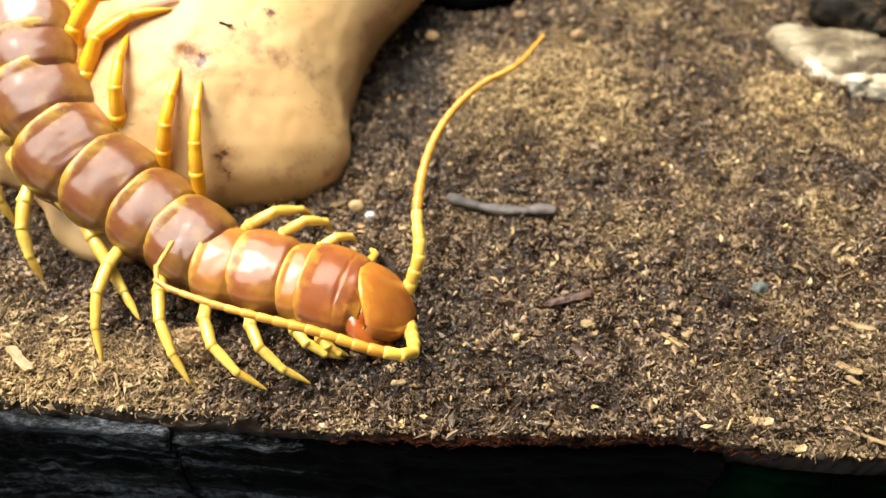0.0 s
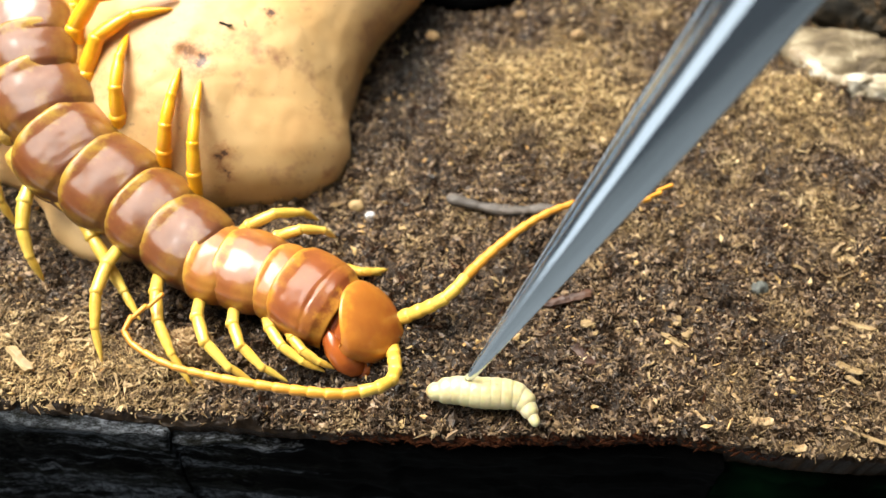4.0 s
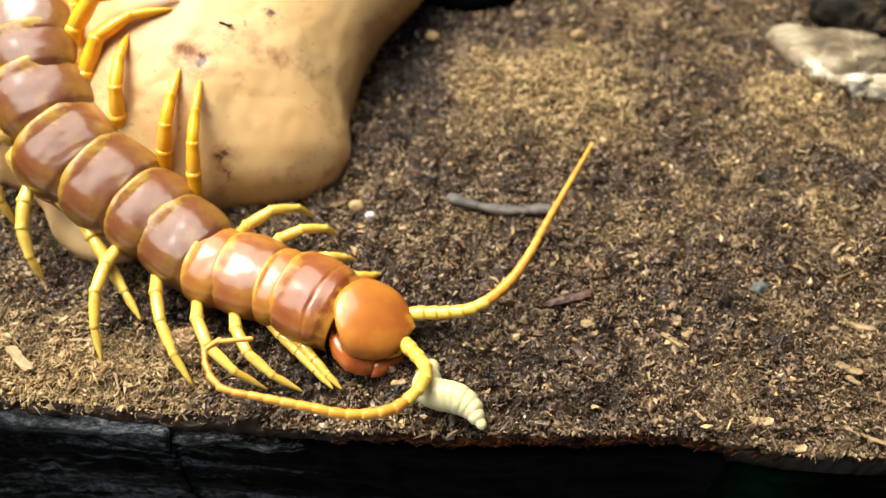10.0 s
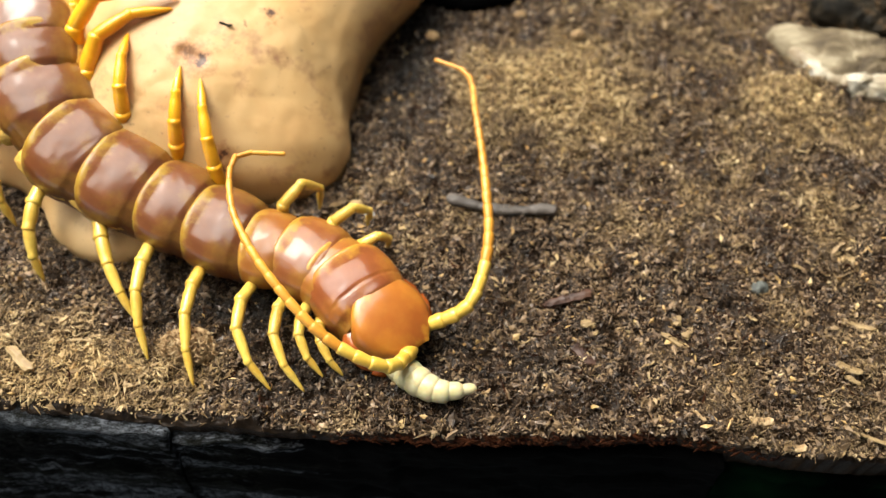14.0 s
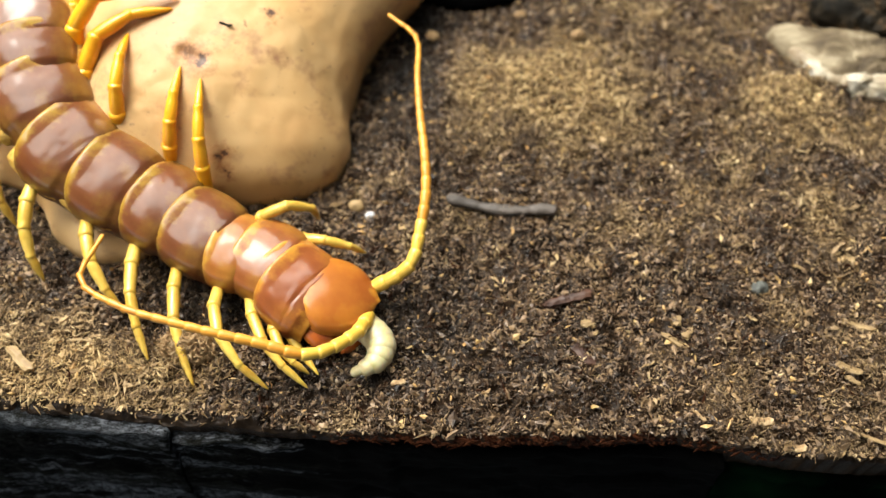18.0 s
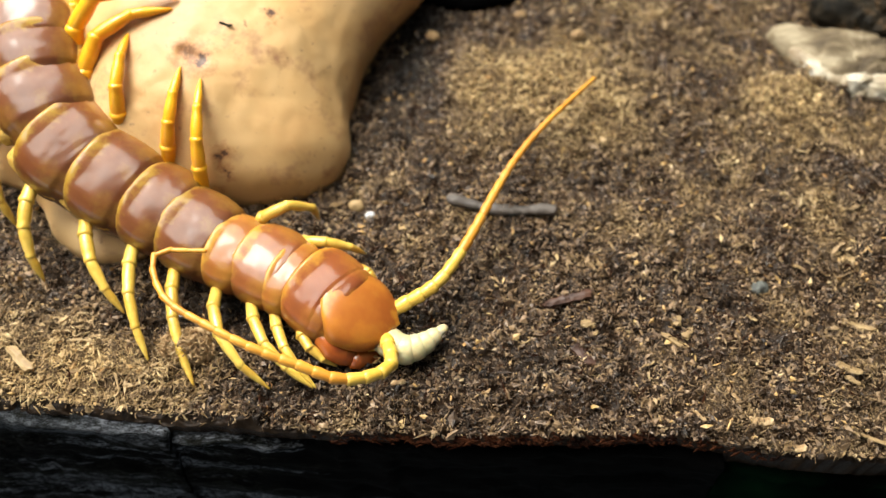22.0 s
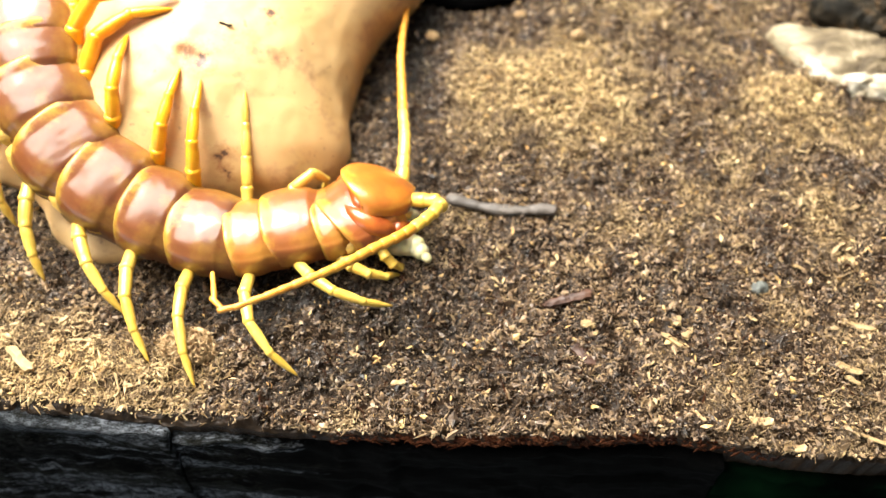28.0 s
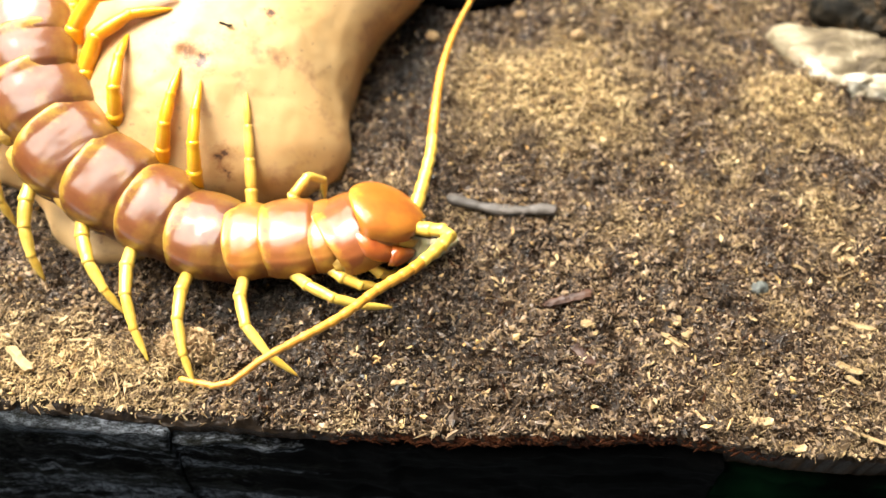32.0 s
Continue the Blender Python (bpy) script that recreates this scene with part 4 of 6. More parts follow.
# ---- motions ----
def spline(points, count):
    """Evenly spaced places along a smooth curve through the points."""
    q = [np.array(p, float) for p in points]
    q = [2 * q[0] - q[1], *q, 2 * q[-1] - q[-2]]
    dense = []
    for i in range(1, len(q) - 2):
        a, b, c, d = q[i - 1:i + 3]
        for u in np.linspace(0, 1, 14, endpoint=False):
            dense.append(0.5 * (2 * b + (c - a) * u + (2 * a - 5 * b + 4 * c - d) * u * u + (3 * b - a - 3 * c + d) * u ** 3))
    dense.append(q[-2])
    dense = np.array(dense)
    run = np.concatenate(([0], np.cumsum(np.linalg.norm(np.diff(dense, axis=0), axis=1))))
    at = np.linspace(0, run[-1], count)
    return [Vector([float(np.interp(s, run, dense[:, k])) for k in range(3)]) for s in at]


def framed(origin, forward, upward):
    """A pose with x along forward and z near upward; places in mm."""
    x = Vector(forward).normalized()
    y = Vector(upward).cross(x).normalized()
    z = x.cross(y)
    m = Matrix((x, y, z)).transposed().to_4x4()
    m.translation = Vector(origin) * MM
    return m


def tilted(forward, roll):
    """The upward direction, leaned over by roll degrees about the way forward."""
    return Matrix.Rotation(radians(roll), 3, Vector(forward).normalized()) @ Vector((0, 0, 1))


STANCES, FEET, CURLS, GRIPS = [], {}, [], []


def stance(t, roll, body, near, far):
    STANCES.append((t, roll, [Vector(p) for p in body], near, far))


def foot(side, k, rows):
    FEET[side, k] = rows


def curl(t, points):
    CURLS.append((t, points))


def grip(t, tip, way):
    GRIPS.append((t, tip, way))


def foot_at(side, k, t):
    rows = FEET[side, k]
    return Vector([float(np.interp(t, [r[0] for r in rows], [r[i] for r in rows])) for i in (1, 2, 3)])


def bent(hip, toe, lengths, lift, slack):
    """Poses of a leg's four pieces from hip to toe, arched towards lift."""
    chord = toe - hip
    reach = chord.length
    spare = min(1.0, slack * reach / sum(lengths))
    lengths = [le * spare for le in lengths]
    ahead = chord.normalized()
    over = (lift - ahead * lift.dot(ahead)).normalized()
    share = (0.85, 1.25, 0.9)

    def chain(bend):
        angle, p, out = 0.0, np.zeros(2), []
        for i, le in enumerate(lengths):
            out.append((p.copy(), angle))
            p = p + le * np.array((math.cos(angle), math.sin(angle)))
            if i < 3:
                angle -= bend * share[i]
        return out, p
    lo, hi = 0.0, 1.05
    for _ in range(30):
        mid = (lo + hi) / 2
        if np.linalg.norm(chain(mid)[1]) > reach:
            lo = mid
        else:
            hi = mid
    steps, end = chain(lo)
    turn = math.atan2(end[1], end[0])
    grow = reach / max(np.linalg.norm(end), 1e-6)
    poses = []
    for p, a in steps:
        c, s = math.cos(-turn), math.sin(-turn)
        px, py = (c * p[0] - s * p[1]) * grow, (s * p[0] + c * p[1]) * grow
        way = ahead * math.cos(a - turn) + over * math.sin(a - turn)
        poses.append(framed(hip + ahead * px + over * py, way, over + Vector((0, 0, 0.01))))
    return poses


REAR = [(-72.6, 21.5, 21.0), (-74.9, 28.6, 24.0), (-76.2, 34.6, 26.0), (-78.1, 43.4, 27.0), (-80.9, 55.9, 27.0)]


def settle(t, roll, body, near, far):
    """World poses of all moving pieces of the centipede at one moment."""
    out = {}
    nose, neck = body[0], body[1]
    ahead = nose - neck
    up = tilted(ahead, roll)
    centre = nose - ahead.normalized() * 6.9
    out[head] = framed(centre - up * (3.1 - 0.03 * abs(roll)), ahead, up)
    spots = body[2:] + [Vector(p) for p in REAR]
    line = [neck + ahead * 0.2] + spots
    for k, seg in enumerate(segments):
        way = line[k] - line[k + 2] if k + 2 < len(line) else line[k] - line[k + 1]
        way = way.normalized() + 0.5 * (line[k] - line[k + 1]).normalized()
        lean = roll * (0.45, 0.3, 0.2, 0.1, 0.05)[k] if k < 5 else 0.0
        up = tilted(way, lean)
        up = (up - way.normalized() * up.dot(way.normalized())).normalized()
        sink = 0.15 if k in (1, 3) else 0.0
        out[seg] = framed(spots[k] - up * (PLATES[k][2] + sink), way, up)
    for side, sign, points in (("left", 1, far), ("right", -1, near)):
        root = out[head] @ Vector((0.0056, sign * 0.0026, 0.0004)) / MM
        if side == "left":
            pieces = feelers["left"]
        else:
            pieces = feelers["right"]
        at = spline([root, *points], FEELER_COUNT + 1)
        for i, ob in enumerate(pieces):
            out[ob] = framed(at[i], at[i + 1] - at[i], (0, 0, 1))
        for k in range(11):
            seg = out[segments[k]]
            out_at = 0.44 if side == "left" and k > 3 else 0.40
            hip = seg @ Vector((-0.42 * PLATES[k][0] * MM if side == "left" and k > 3 else 0.0, sign * PLATES[k][1] * out_at * MM, 0.0008 if side == "left" and 3 < k < 7 else -0.0010)) / MM
            if (side, k + 1) not in FEET:
                continue
            toe = foot_at(side, k + 1, t)
            lift = Vector((0, 0, 0.8)) + (seg.to_3x3() @ Vector((-0.8 if k < 4 else -0.3, sign * 0.55, 0.0)))
            if side == "left":
                lift = Vector((-0.2, -0.25, 0.9)) if toe.z > 5 else Vector((-0.4, -0.25, 0.9))
                if 3 < k < 7:
                    lift = Vector((0, -0.53, 0.85))
                if k > 6:
                    lift = Vector((-0.9, 0.1, 0.6))
                if k < 1 or (k < 2 and t > 26):
                    lift = seg.to_3x3() @ Vector((0.8, 0.1, 0.3))
            chain = legs[side, k + 1]
            for ob, m in zip(chain, bent(hip, toe, [LEG_LENGTHS[side][k] * j[1] for j in JOINTS], lift, 1.20 if side == "left" and k == 6 else 1.10 if side == "left" and 3 < k < 6 else 9.0 if side == "left" else 1.15 if k < 4 else 1.07)):
                out[ob] = m
    return out


def motions():
    # places in mm: nose, neck and the crests of eight back plates; then the two antennae
    stance(0, 0,
           [(-5.7, -12.2, 1.1), (-14.3, -13.3, 9.0), (-18.9, -11.0, 9.0), (-25.0, -9.5, 9.0), (-31.8, -7.2, 9.0), (-38.9, -6.2, 9.3), (-44.6, -1.8, 10.3), (-51.6, 2.9, 12.0), (-59.0, 7.9, 14.5), (-66.7, 12.8, 17.5)],
           [(-5.2, -24.0, 5.8), (-12.2, -24.2, 8.0), (-19.1, -22.6, 9.9), (-26.1, -21.2, 11.4), (-33.1, -19.7, 12.4), (-40.3, -17.5, 12.9), (-47.5, -13.8, 12.9), (-46.1, -6.7, 12.3)],
           [(-4.2, -4.6, 5.6), (-4.7, 2.3, 7.5), (-3.9, 9.6, 9.2), (-1.8, 16.9, 10.5), (2.1, 23.8, 11.5), (7.6, 29.8, 11.9), (14.2, 34.3, 11.9), (19.7, 42.4, 11.4)])
    stance(1, 0,
           [(-7.1, -13.9, 1.1), (-16.0, -14.4, 9.0), (-20.3, -11.0, 9.0), (-26.7, -9.3, 9.0), (-33.3, -7.1, 9.0), (-39.2, -6.2, 9.3), (-44.8, -1.8, 10.3), (-51.7, 2.9, 12.0), (-59.0, 7.9, 14.5), (-66.7, 12.8, 17.5)],
           [(-7.0, -26.3, 6.5), (-14.1, -28.0, 8.4), (-21.3, -26.7, 10.1), (-28.5, -25.2, 11.5), (-35.8, -23.3, 12.5), (-43.2, -20.5, 12.9), (-50.0, -15.4, 12.9), (-46.0, -9.0, 12.4)],
           [(-2.9, -7.6, 4.8), (-0.4, -0.7, 5.2), (3.2, 5.7, 5.5), (8.1, 11.4, 5.7), (13.8, 16.1, 5.9), (20.6, 17.9, 6.0), (27.5, 17.8, 6.0), (34.5, 19.9, 5.9)])
    stance(2, 0,
           [(-6.7, -15.6, 1.1), (-16.8, -14.9, 9.0), (-21.7, -11.0, 9.0), (-27.6, -9.3, 9.0), (-33.6, -6.9, 9.0), (-39.4, -5.9, 9.3), (-45.1, -1.8, 10.3), (-51.7, 2.9, 12.0), (-59.0, 7.9, 14.5), (-66.7, 12.8, 17.5)],
           [(-6.8, -27.2, 6.2), (-13.7, -30.3, 7.9), (-21.0, -31.1, 9.5), (-28.2, -31.3, 10.7), (-35.4, -31.0, 11.5), (-42.7, -30.3, 12.0), (-50.1, -28.1, 11.9), (-52.3, -20.1, 11.5)],
           [(0.6, -9.8, 4.8), (4.2, -4.3, 5.1), (8.4, 0.8, 5.5), (13.4, 5.3, 5.7), (19.3, 8.4, 5.9), (25.6, 10.0, 6.0), (31.8, 9.3, 6.0), (37.9, 8.1, 5.9)])
    stance(3, 0,
           [(-7.6, -16.7, 1.1), (-18.0, -16.0, 9.0), (-22.3, -11.9, 9.0), (-28.1, -9.3, 9.0), (-34.1, -6.9, 9.0), (-39.6, -5.9, 9.3), (-45.1, -1.8, 10.3), (-51.7, 2.9, 12.0), (-59.0, 7.9, 14.5), (-66.7, 12.8, 17.5)],
           [(-8.2, -28.2, 5.0), (-15.3, -30.8, 5.6), (-23.0, -30.3, 6.1), (-30.7, -29.2, 6.5), (-38.5, -27.8, 6.8), (-46.4, -25.5, 7.0), (-53.2, -20.5, 7.0), (-49.6, -13.2, 6.8)],
           [(0.6, -12.1, 4.8), (5.5, -6.7, 5.1), (10.8, -1.6, 5.5), (16.9, 2.8, 5.7), (23.8, 5.3, 5.9), (30.9, 5.9, 6.0), (37.5, 3.8, 6.0), (44.1, 7.4, 5.9)])
    stance(5.5, 0,
           [(-7.8, -17.2, 1.2), (-18.7, -16.0, 9.0), (-22.9, -12.3, 9.0), (-28.5, -9.7, 9.0), (-34.2, -7.4, 9.0), (-39.8, -5.9, 9.3), (-45.4, -1.8, 10.3), (-51.7, 2.9, 12.0), (-59.0, 7.9, 14.5), (-66.7, 12.8, 17.5)],
           [(-7.8, -28.7, 6.2), (-14.7, -32.2, 7.9), (-22.2, -32.5, 9.5), (-29.7, -31.9, 10.7), (-37.1, -30.7, 11.5), (-44.6, -28.3, 12.0), (-50.6, -22.6, 11.9), (-46.4, -15.9, 11.5)],
           [(-0.4, -15.6, 4.7), (4.8, -11.4, 5.1), (10.4, -7.4, 5.4), (16.2, -3.5, 5.7), (22.2, 0.3, 5.9), (28.9, 2.7, 6.0), (35.7, 3.5, 6.0), (42.5, 3.7, 5.9)])
    stance(6, 0,
           [(-7.8, -17.5, 1.6), (-18.9, -16.0, 9.0), (-23.1, -12.4, 9.0), (-28.5, -9.8, 9.0), (-34.2, -7.5, 9.0), (-39.8, -5.9, 9.3), (-45.4, -1.8, 10.3), (-51.7, 2.9, 12.0), (-59.0, 7.9, 14.5), (-66.7, 12.8, 17.5)],
           [(-7.7, -28.7, 6.2), (-14.6, -32.2, 7.9), (-22.1, -32.6, 9.5), (-29.6, -32.1, 10.7), (-37.1, -30.9, 11.5), (-44.6, -28.4, 12.0), (-50.4, -22.5, 11.9), (-46.1, -15.9, 11.5)],
           [(1.5, -17.8, 4.7), (8.9, -16.8, 5.1), (16.4, -15.6, 5.4), (23.9, -15.3, 5.7), (31.2, -16.2, 5.9), (37.7, -19.3, 6.0), (43.9, -22.7, 6.0), (50.9, -21.2, 5.9)])
    stance(7, 0,
           [(-8.0, -18.9, 1.2), (-18.8, -17.1, 9.0), (-23.4, -12.4, 9.0), (-28.7, -9.8, 9.0), (-34.2, -7.5, 9.0), (-39.8, -5.9, 9.3), (-45.4, -1.8, 10.3), (-51.7, 2.9, 12.0), (-59.0, 7.9, 14.5), (-66.7, 12.8, 17.5)],
           [(-7.2, -29.2, 6.2), (-13.3, -33.7, 7.9), (-20.6, -34.5, 9.5), (-27.9, -34.6, 10.7), (-35.1, -34.1, 11.5), (-42.5, -32.8, 12.0), (-49.2, -28.7, 11.9), (-46.3, -21.6, 11.5)],
           [(0.6, -18.5, 4.7), (7.2, -15.7, 5.1), (13.8, -12.2, 5.4), (20.0, -7.8, 5.7), (27.1, -4.8, 5.9), (34.5, -3.5, 6.0), (41.9, -3.1, 6.0), (48.0, 2.2, 5.9)])
    stance(8, 0,
           [(-7.4, -22.4, 5.1), (-19.3, -17.6, 9.0), (-23.7, -12.8, 9.0), (-29.0, -9.8, 9.0), (-34.2, -7.8, 9.0), (-39.8, -5.9, 9.3), (-45.4, -1.8, 10.3), (-51.7, 2.9, 12.0), (-59.0, 7.9, 14.5), (-66.7, 12.8, 17.5)],
           [(-7.8, -29.0, 4.7), (-14.4, -32.1, 5.1), (-21.9, -30.4, 5.4), (-29.4, -27.8, 5.7), (-36.8, -24.4, 5.9), (-44.5, -21.8, 6.0), (-52.1, -17.6, 6.0), (-48.8, -10.8, 5.9)],
           [(0.6, -20.5, 6.2), (7.0, -17.5, 7.9), (12.5, -12.7, 9.4), (18.2, -7.7, 10.7), (24.4, -2.9, 11.5), (31.4, 1.3, 12.0), (38.9, 4.5, 11.9), (46.9, 7.2, 11.5)])
    stance(8.4, 0,
           [(-7.3, -22.7, 5.5), (-19.5, -17.6, 9.0), (-23.8, -12.8, 9.0), (-29.0, -10.0, 9.0), (-34.2, -7.8, 9.0), (-39.8, -6.0, 9.3), (-45.4, -1.8, 10.3), (-51.7, 2.9, 12.0), (-59.0, 7.9, 14.5), (-66.7, 12.8, 17.5)],
           [(-7.4, -29.7, 6.2), (-13.5, -34.0, 7.9), (-20.5, -35.1, 9.4), (-27.4, -35.2, 10.7), (-34.4, -34.7, 11.5), (-41.4, -33.9, 12.0), (-48.6, -32.7, 11.9), (-56.1, -31.1, 11.5)],
           [(1.3, -22.7, 4.7), (8.4, -21.9, 5.1), (15.3, -20.1, 5.4), (22.2, -18.1, 5.7), (29.3, -16.0, 5.9), (36.5, -14.7, 6.0), (43.8, -14.5, 6.0), (51.4, -13.3, 5.9)])
    stance(8.5, 0,
           [(-7.2, -22.7, 5.5), (-19.5, -17.6, 9.0), (-23.8, -12.9, 9.0), (-29.0, -10.0, 9.0), (-34.2, -7.8, 9.0), (-39.8, -6.0, 9.3), (-45.4, -1.8, 10.3), (-51.7, 2.9, 12.0), (-59.0, 7.9, 14.5), (-66.7, 12.8, 17.5)],
           [(-7.3, -29.8, 6.2), (-13.6, -33.9, 7.9), (-20.6, -35.0, 9.4), (-27.7, -35.1, 10.7), (-34.7, -34.7, 11.5), (-41.8, -33.9, 12.0), (-48.9, -32.0, 11.9), (-54.3, -29.8, 11.5)],
           [(1.5, -23.4, 4.7), (8.7, -23.3, 5.1), (15.8, -22.5, 5.4), (23.0, -21.3, 5.7), (30.2, -20.0, 5.9), (37.4, -19.3, 6.0), (44.6, -19.8, 6.0), (52.0, -18.9, 5.9)])
    stance(9, 0,
           [(-7.1, -22.9, 5.5), (-19.7, -17.6, 9.0), (-24.0, -13.0, 9.0), (-29.0, -10.2, 9.0), (-34.2, -7.8, 9.0), (-39.8, -6.2, 9.3), (-45.4, -1.8, 10.3), (-51.7, 2.9, 12.0), (-59.0, 7.9, 14.5), (-66.7, 12.8, 17.5)],
           [(-6.6, -30.2, 6.2), (-13.8, -33.5, 7.9), (-21.3, -34.0, 9.4), (-28.8, -34.5, 10.7), (-36.2, -34.6, 11.5), (-43.8, -34.1, 12.0), (-50.0, -28.6, 11.9), (-45.0, -23.2, 11.5)],
           [(1.5, -20.1, 7.6), (6.9, -16.0, 10.7), (9.6, -9.5, 13.4), (12.1, -2.4, 15.6), (15.4, 5.2, 17.2), (19.5, 13.3, 17.9), (24.9, 21.5, 17.9), (24.7, 32.1, 17.0)])
    stance(10, 0,
           [(-5.3, -17.9, 5.5), (-18.6, -16.1, 9.0), (-22.6, -12.6, 9.0), (-28.5, -10.4, 9.0), (-34.0, -8.0, 9.0), (-39.9, -6.4, 9.3), (-45.6, -1.8, 10.3), (-51.8, 2.9, 12.0), (-59.0, 7.9, 14.5), (-66.7, 12.8, 17.5)],
           [(-2.7, -27.7, 6.2), (-7.1, -34.3, 7.9), (-14.0, -36.3, 9.4), (-21.0, -35.5, 10.7), (-28.0, -34.3, 11.5), (-35.1, -32.5, 12.0), (-37.8, -25.8, 11.9), (-31.2, -24.2, 11.5)],
           [(3.5, -15.4, 4.7), (8.3, -13.1, 5.1), (12.2, -9.2, 5.4), (15.4, -4.3, 5.7), (18.3, 1.2, 5.9), (21.4, 7.0, 6.0), (24.6, 12.9, 6.0), (28.0, 19.2, 5.9)])
    stance(10.5, 0,
           [(-4.6, -21.1, 5.5), (-17.5, -16.0, 9.0), (-20.2, -13.8, 9.0), (-26.6, -10.6, 9.0), (-32.2, -8.3, 9.0), (-38.6, -5.9, 9.3), (-44.9, -1.4, 10.3), (-51.4, 3.1, 12.0), (-58.7, 8.0, 14.5), (-66.7, 13.0, 17.5)],
           [(-3.1, -29.7, 6.2), (-8.4, -34.4, 7.9), (-15.3, -34.5, 9.4), (-22.2, -33.4, 10.7), (-29.0, -31.8, 11.5), (-35.9, -29.4, 12.0), (-39.8, -23.1, 11.9), (-33.3, -21.6, 11.5)],
           [(1.5, -23.4, 4.7), (8.1, -25.7, 5.1), (14.7, -23.5, 5.4), (20.9, -19.4, 5.7), (27.0, -14.8, 5.9), (33.3, -10.0, 6.0), (39.7, -4.7, 6.0), (41.8, 2.2, 5.9)])
    stance(11, 0,
           [(-2.6, -23.9, 5.5), (-15.0, -19.7, 9.0), (-16.8, -14.4, 9.0), (-23.7, -11.5, 9.0), (-29.1, -8.0, 9.0), (-36.6, -5.0, 9.3), (-43.2, -1.2, 10.3), (-50.5, 3.5, 12.0), (-58.0, 8.3, 14.5), (-66.5, 13.1, 17.5)],
           [(-4.5, -31.3, 6.4), (-11.4, -33.0, 8.4), (-18.3, -30.5, 10.1), (-25.4, -28.7, 11.5), (-32.6, -27.5, 12.5), (-39.9, -24.9, 12.9), (-40.9, -17.4, 12.9), (-34.4, -18.5, 12.4)],
           [(3.4, -26.5, 4.7), (9.1, -25.6, 5.1), (12.2, -20.1, 5.4), (11.9, -13.5, 5.7), (10.0, -6.9, 5.9), (6.8, -0.8, 6.0), (2.5, 4.8, 6.0), (-3.0, 8.1, 5.9)])
    stance(11.5, 0,
           [(-1.3, -22.4, 3.4), (-12.5, -17.6, 9.0), (-13.5, -14.3, 9.0), (-20.1, -10.4, 9.0), (-25.9, -7.5, 9.0), (-33.8, -4.4, 9.3), (-41.6, -0.7, 10.3), (-49.3, 3.8, 12.0), (-57.3, 8.3, 14.5), (-66.0, 13.0, 17.5)],
           [(-1.3, -28.3, 6.4), (-6.9, -32.4, 8.4), (-12.9, -29.9, 10.1), (-17.8, -25.2, 11.5), (-21.7, -19.1, 12.5), (-25.4, -12.2, 12.9), (-28.9, -4.4, 12.9), (-27.1, 3.5, 12.4)],
           [(5.7, -24.7, 4.7), (9.8, -21.1, 5.1), (10.4, -14.9, 5.4), (8.3, -8.6, 5.7), (4.7, -2.8, 5.9), (-0.2, 1.8, 6.0), (-5.8, 5.4, 6.0), (-12.1, 7.7, 5.9)])
    stance(12, 0,
           [(0.0, -23.8, 2.9), (-9.9, -17.1, 9.0), (-10.3, -14.2, 9.0), (-16.5, -10.4, 9.0), (-22.6, -6.9, 9.0), (-31.0, -3.8, 9.3), (-39.9, -0.3, 10.3), (-48.1, 4.1, 12.0), (-56.5, 8.3, 14.5), (-65.4, 12.8, 17.5)],
           [(-3.6, -30.8, 6.4), (-9.1, -26.7, 8.4), (-12.0, -20.1, 10.1), (-13.1, -12.4, 11.5), (-13.3, -4.1, 12.5), (-10.9, 4.4, 12.9), (-4.4, 9.1, 12.9), (1.1, 2.9, 12.4)],
           [(8.1, -22.9, 4.7), (10.5, -16.5, 5.1), (8.6, -9.5, 5.4), (4.6, -3.5, 5.7), (-0.8, 1.4, 5.9), (-7.2, 4.4, 6.0), (-14.1, 6.0, 6.0), (-21.1, 7.4, 5.9)])
    stance(13, 0,
           [(-0.5, -27.1, 5.5), (-9.4, -17.6, 9.0), (-9.6, -13.1, 9.0), (-15.1, -9.3, 9.0), (-21.5, -5.7, 9.0), (-29.2, -2.7, 9.3), (-38.0, -0.0, 10.3), (-47.1, 4.1, 12.0), (-56.1, 8.7, 14.5), (-65.0, 13.1, 17.5)],
           [(-6.6, -33.7, 7.6), (-12.5, -29.4, 10.7), (-15.6, -22.3, 13.4), (-16.0, -14.2, 15.6), (-15.0, -5.3, 17.2), (-12.3, 3.8, 17.9), (-4.7, 7.6, 17.9), (0.6, -0.4, 17.0)],
           [(8.1, -23.9, 4.7), (10.5, -17.4, 5.1), (8.5, -10.4, 5.4), (3.9, -5.0, 5.7), (-1.4, -0.1, 5.9), (-8.0, 2.6, 6.0), (-14.9, 4.2, 6.0), (-21.9, 4.3, 5.9)])
    stance(13.5, 0,
           [(-1.6, -23.8, 5.5), (-12.5, -15.4, 9.0), (-12.6, -11.9, 9.0), (-17.3, -8.4, 9.0), (-22.6, -5.2, 9.0), (-30.1, -2.7, 9.3), (-38.5, 0.3, 10.3), (-47.4, 4.4, 12.0), (-56.4, 8.8, 14.5), (-65.1, 13.2, 17.5)],
           [(-5.0, -28.3, 6.4), (-10.7, -30.5, 8.4), (-15.9, -26.4, 10.1), (-20.3, -21.1, 11.5), (-24.3, -14.8, 12.5), (-27.6, -7.4, 12.9), (-29.4, 1.2, 12.9), (-27.7, 10.3, 12.4)],
           [(3.4, -20.8, 4.7), (7.3, -16.8, 5.1), (7.9, -10.9, 5.4), (6.3, -5.0, 5.7), (2.5, -0.4, 5.9), (-2.7, 2.3, 6.0), (-8.2, 4.1, 6.0), (-13.8, 6.2, 5.9)])
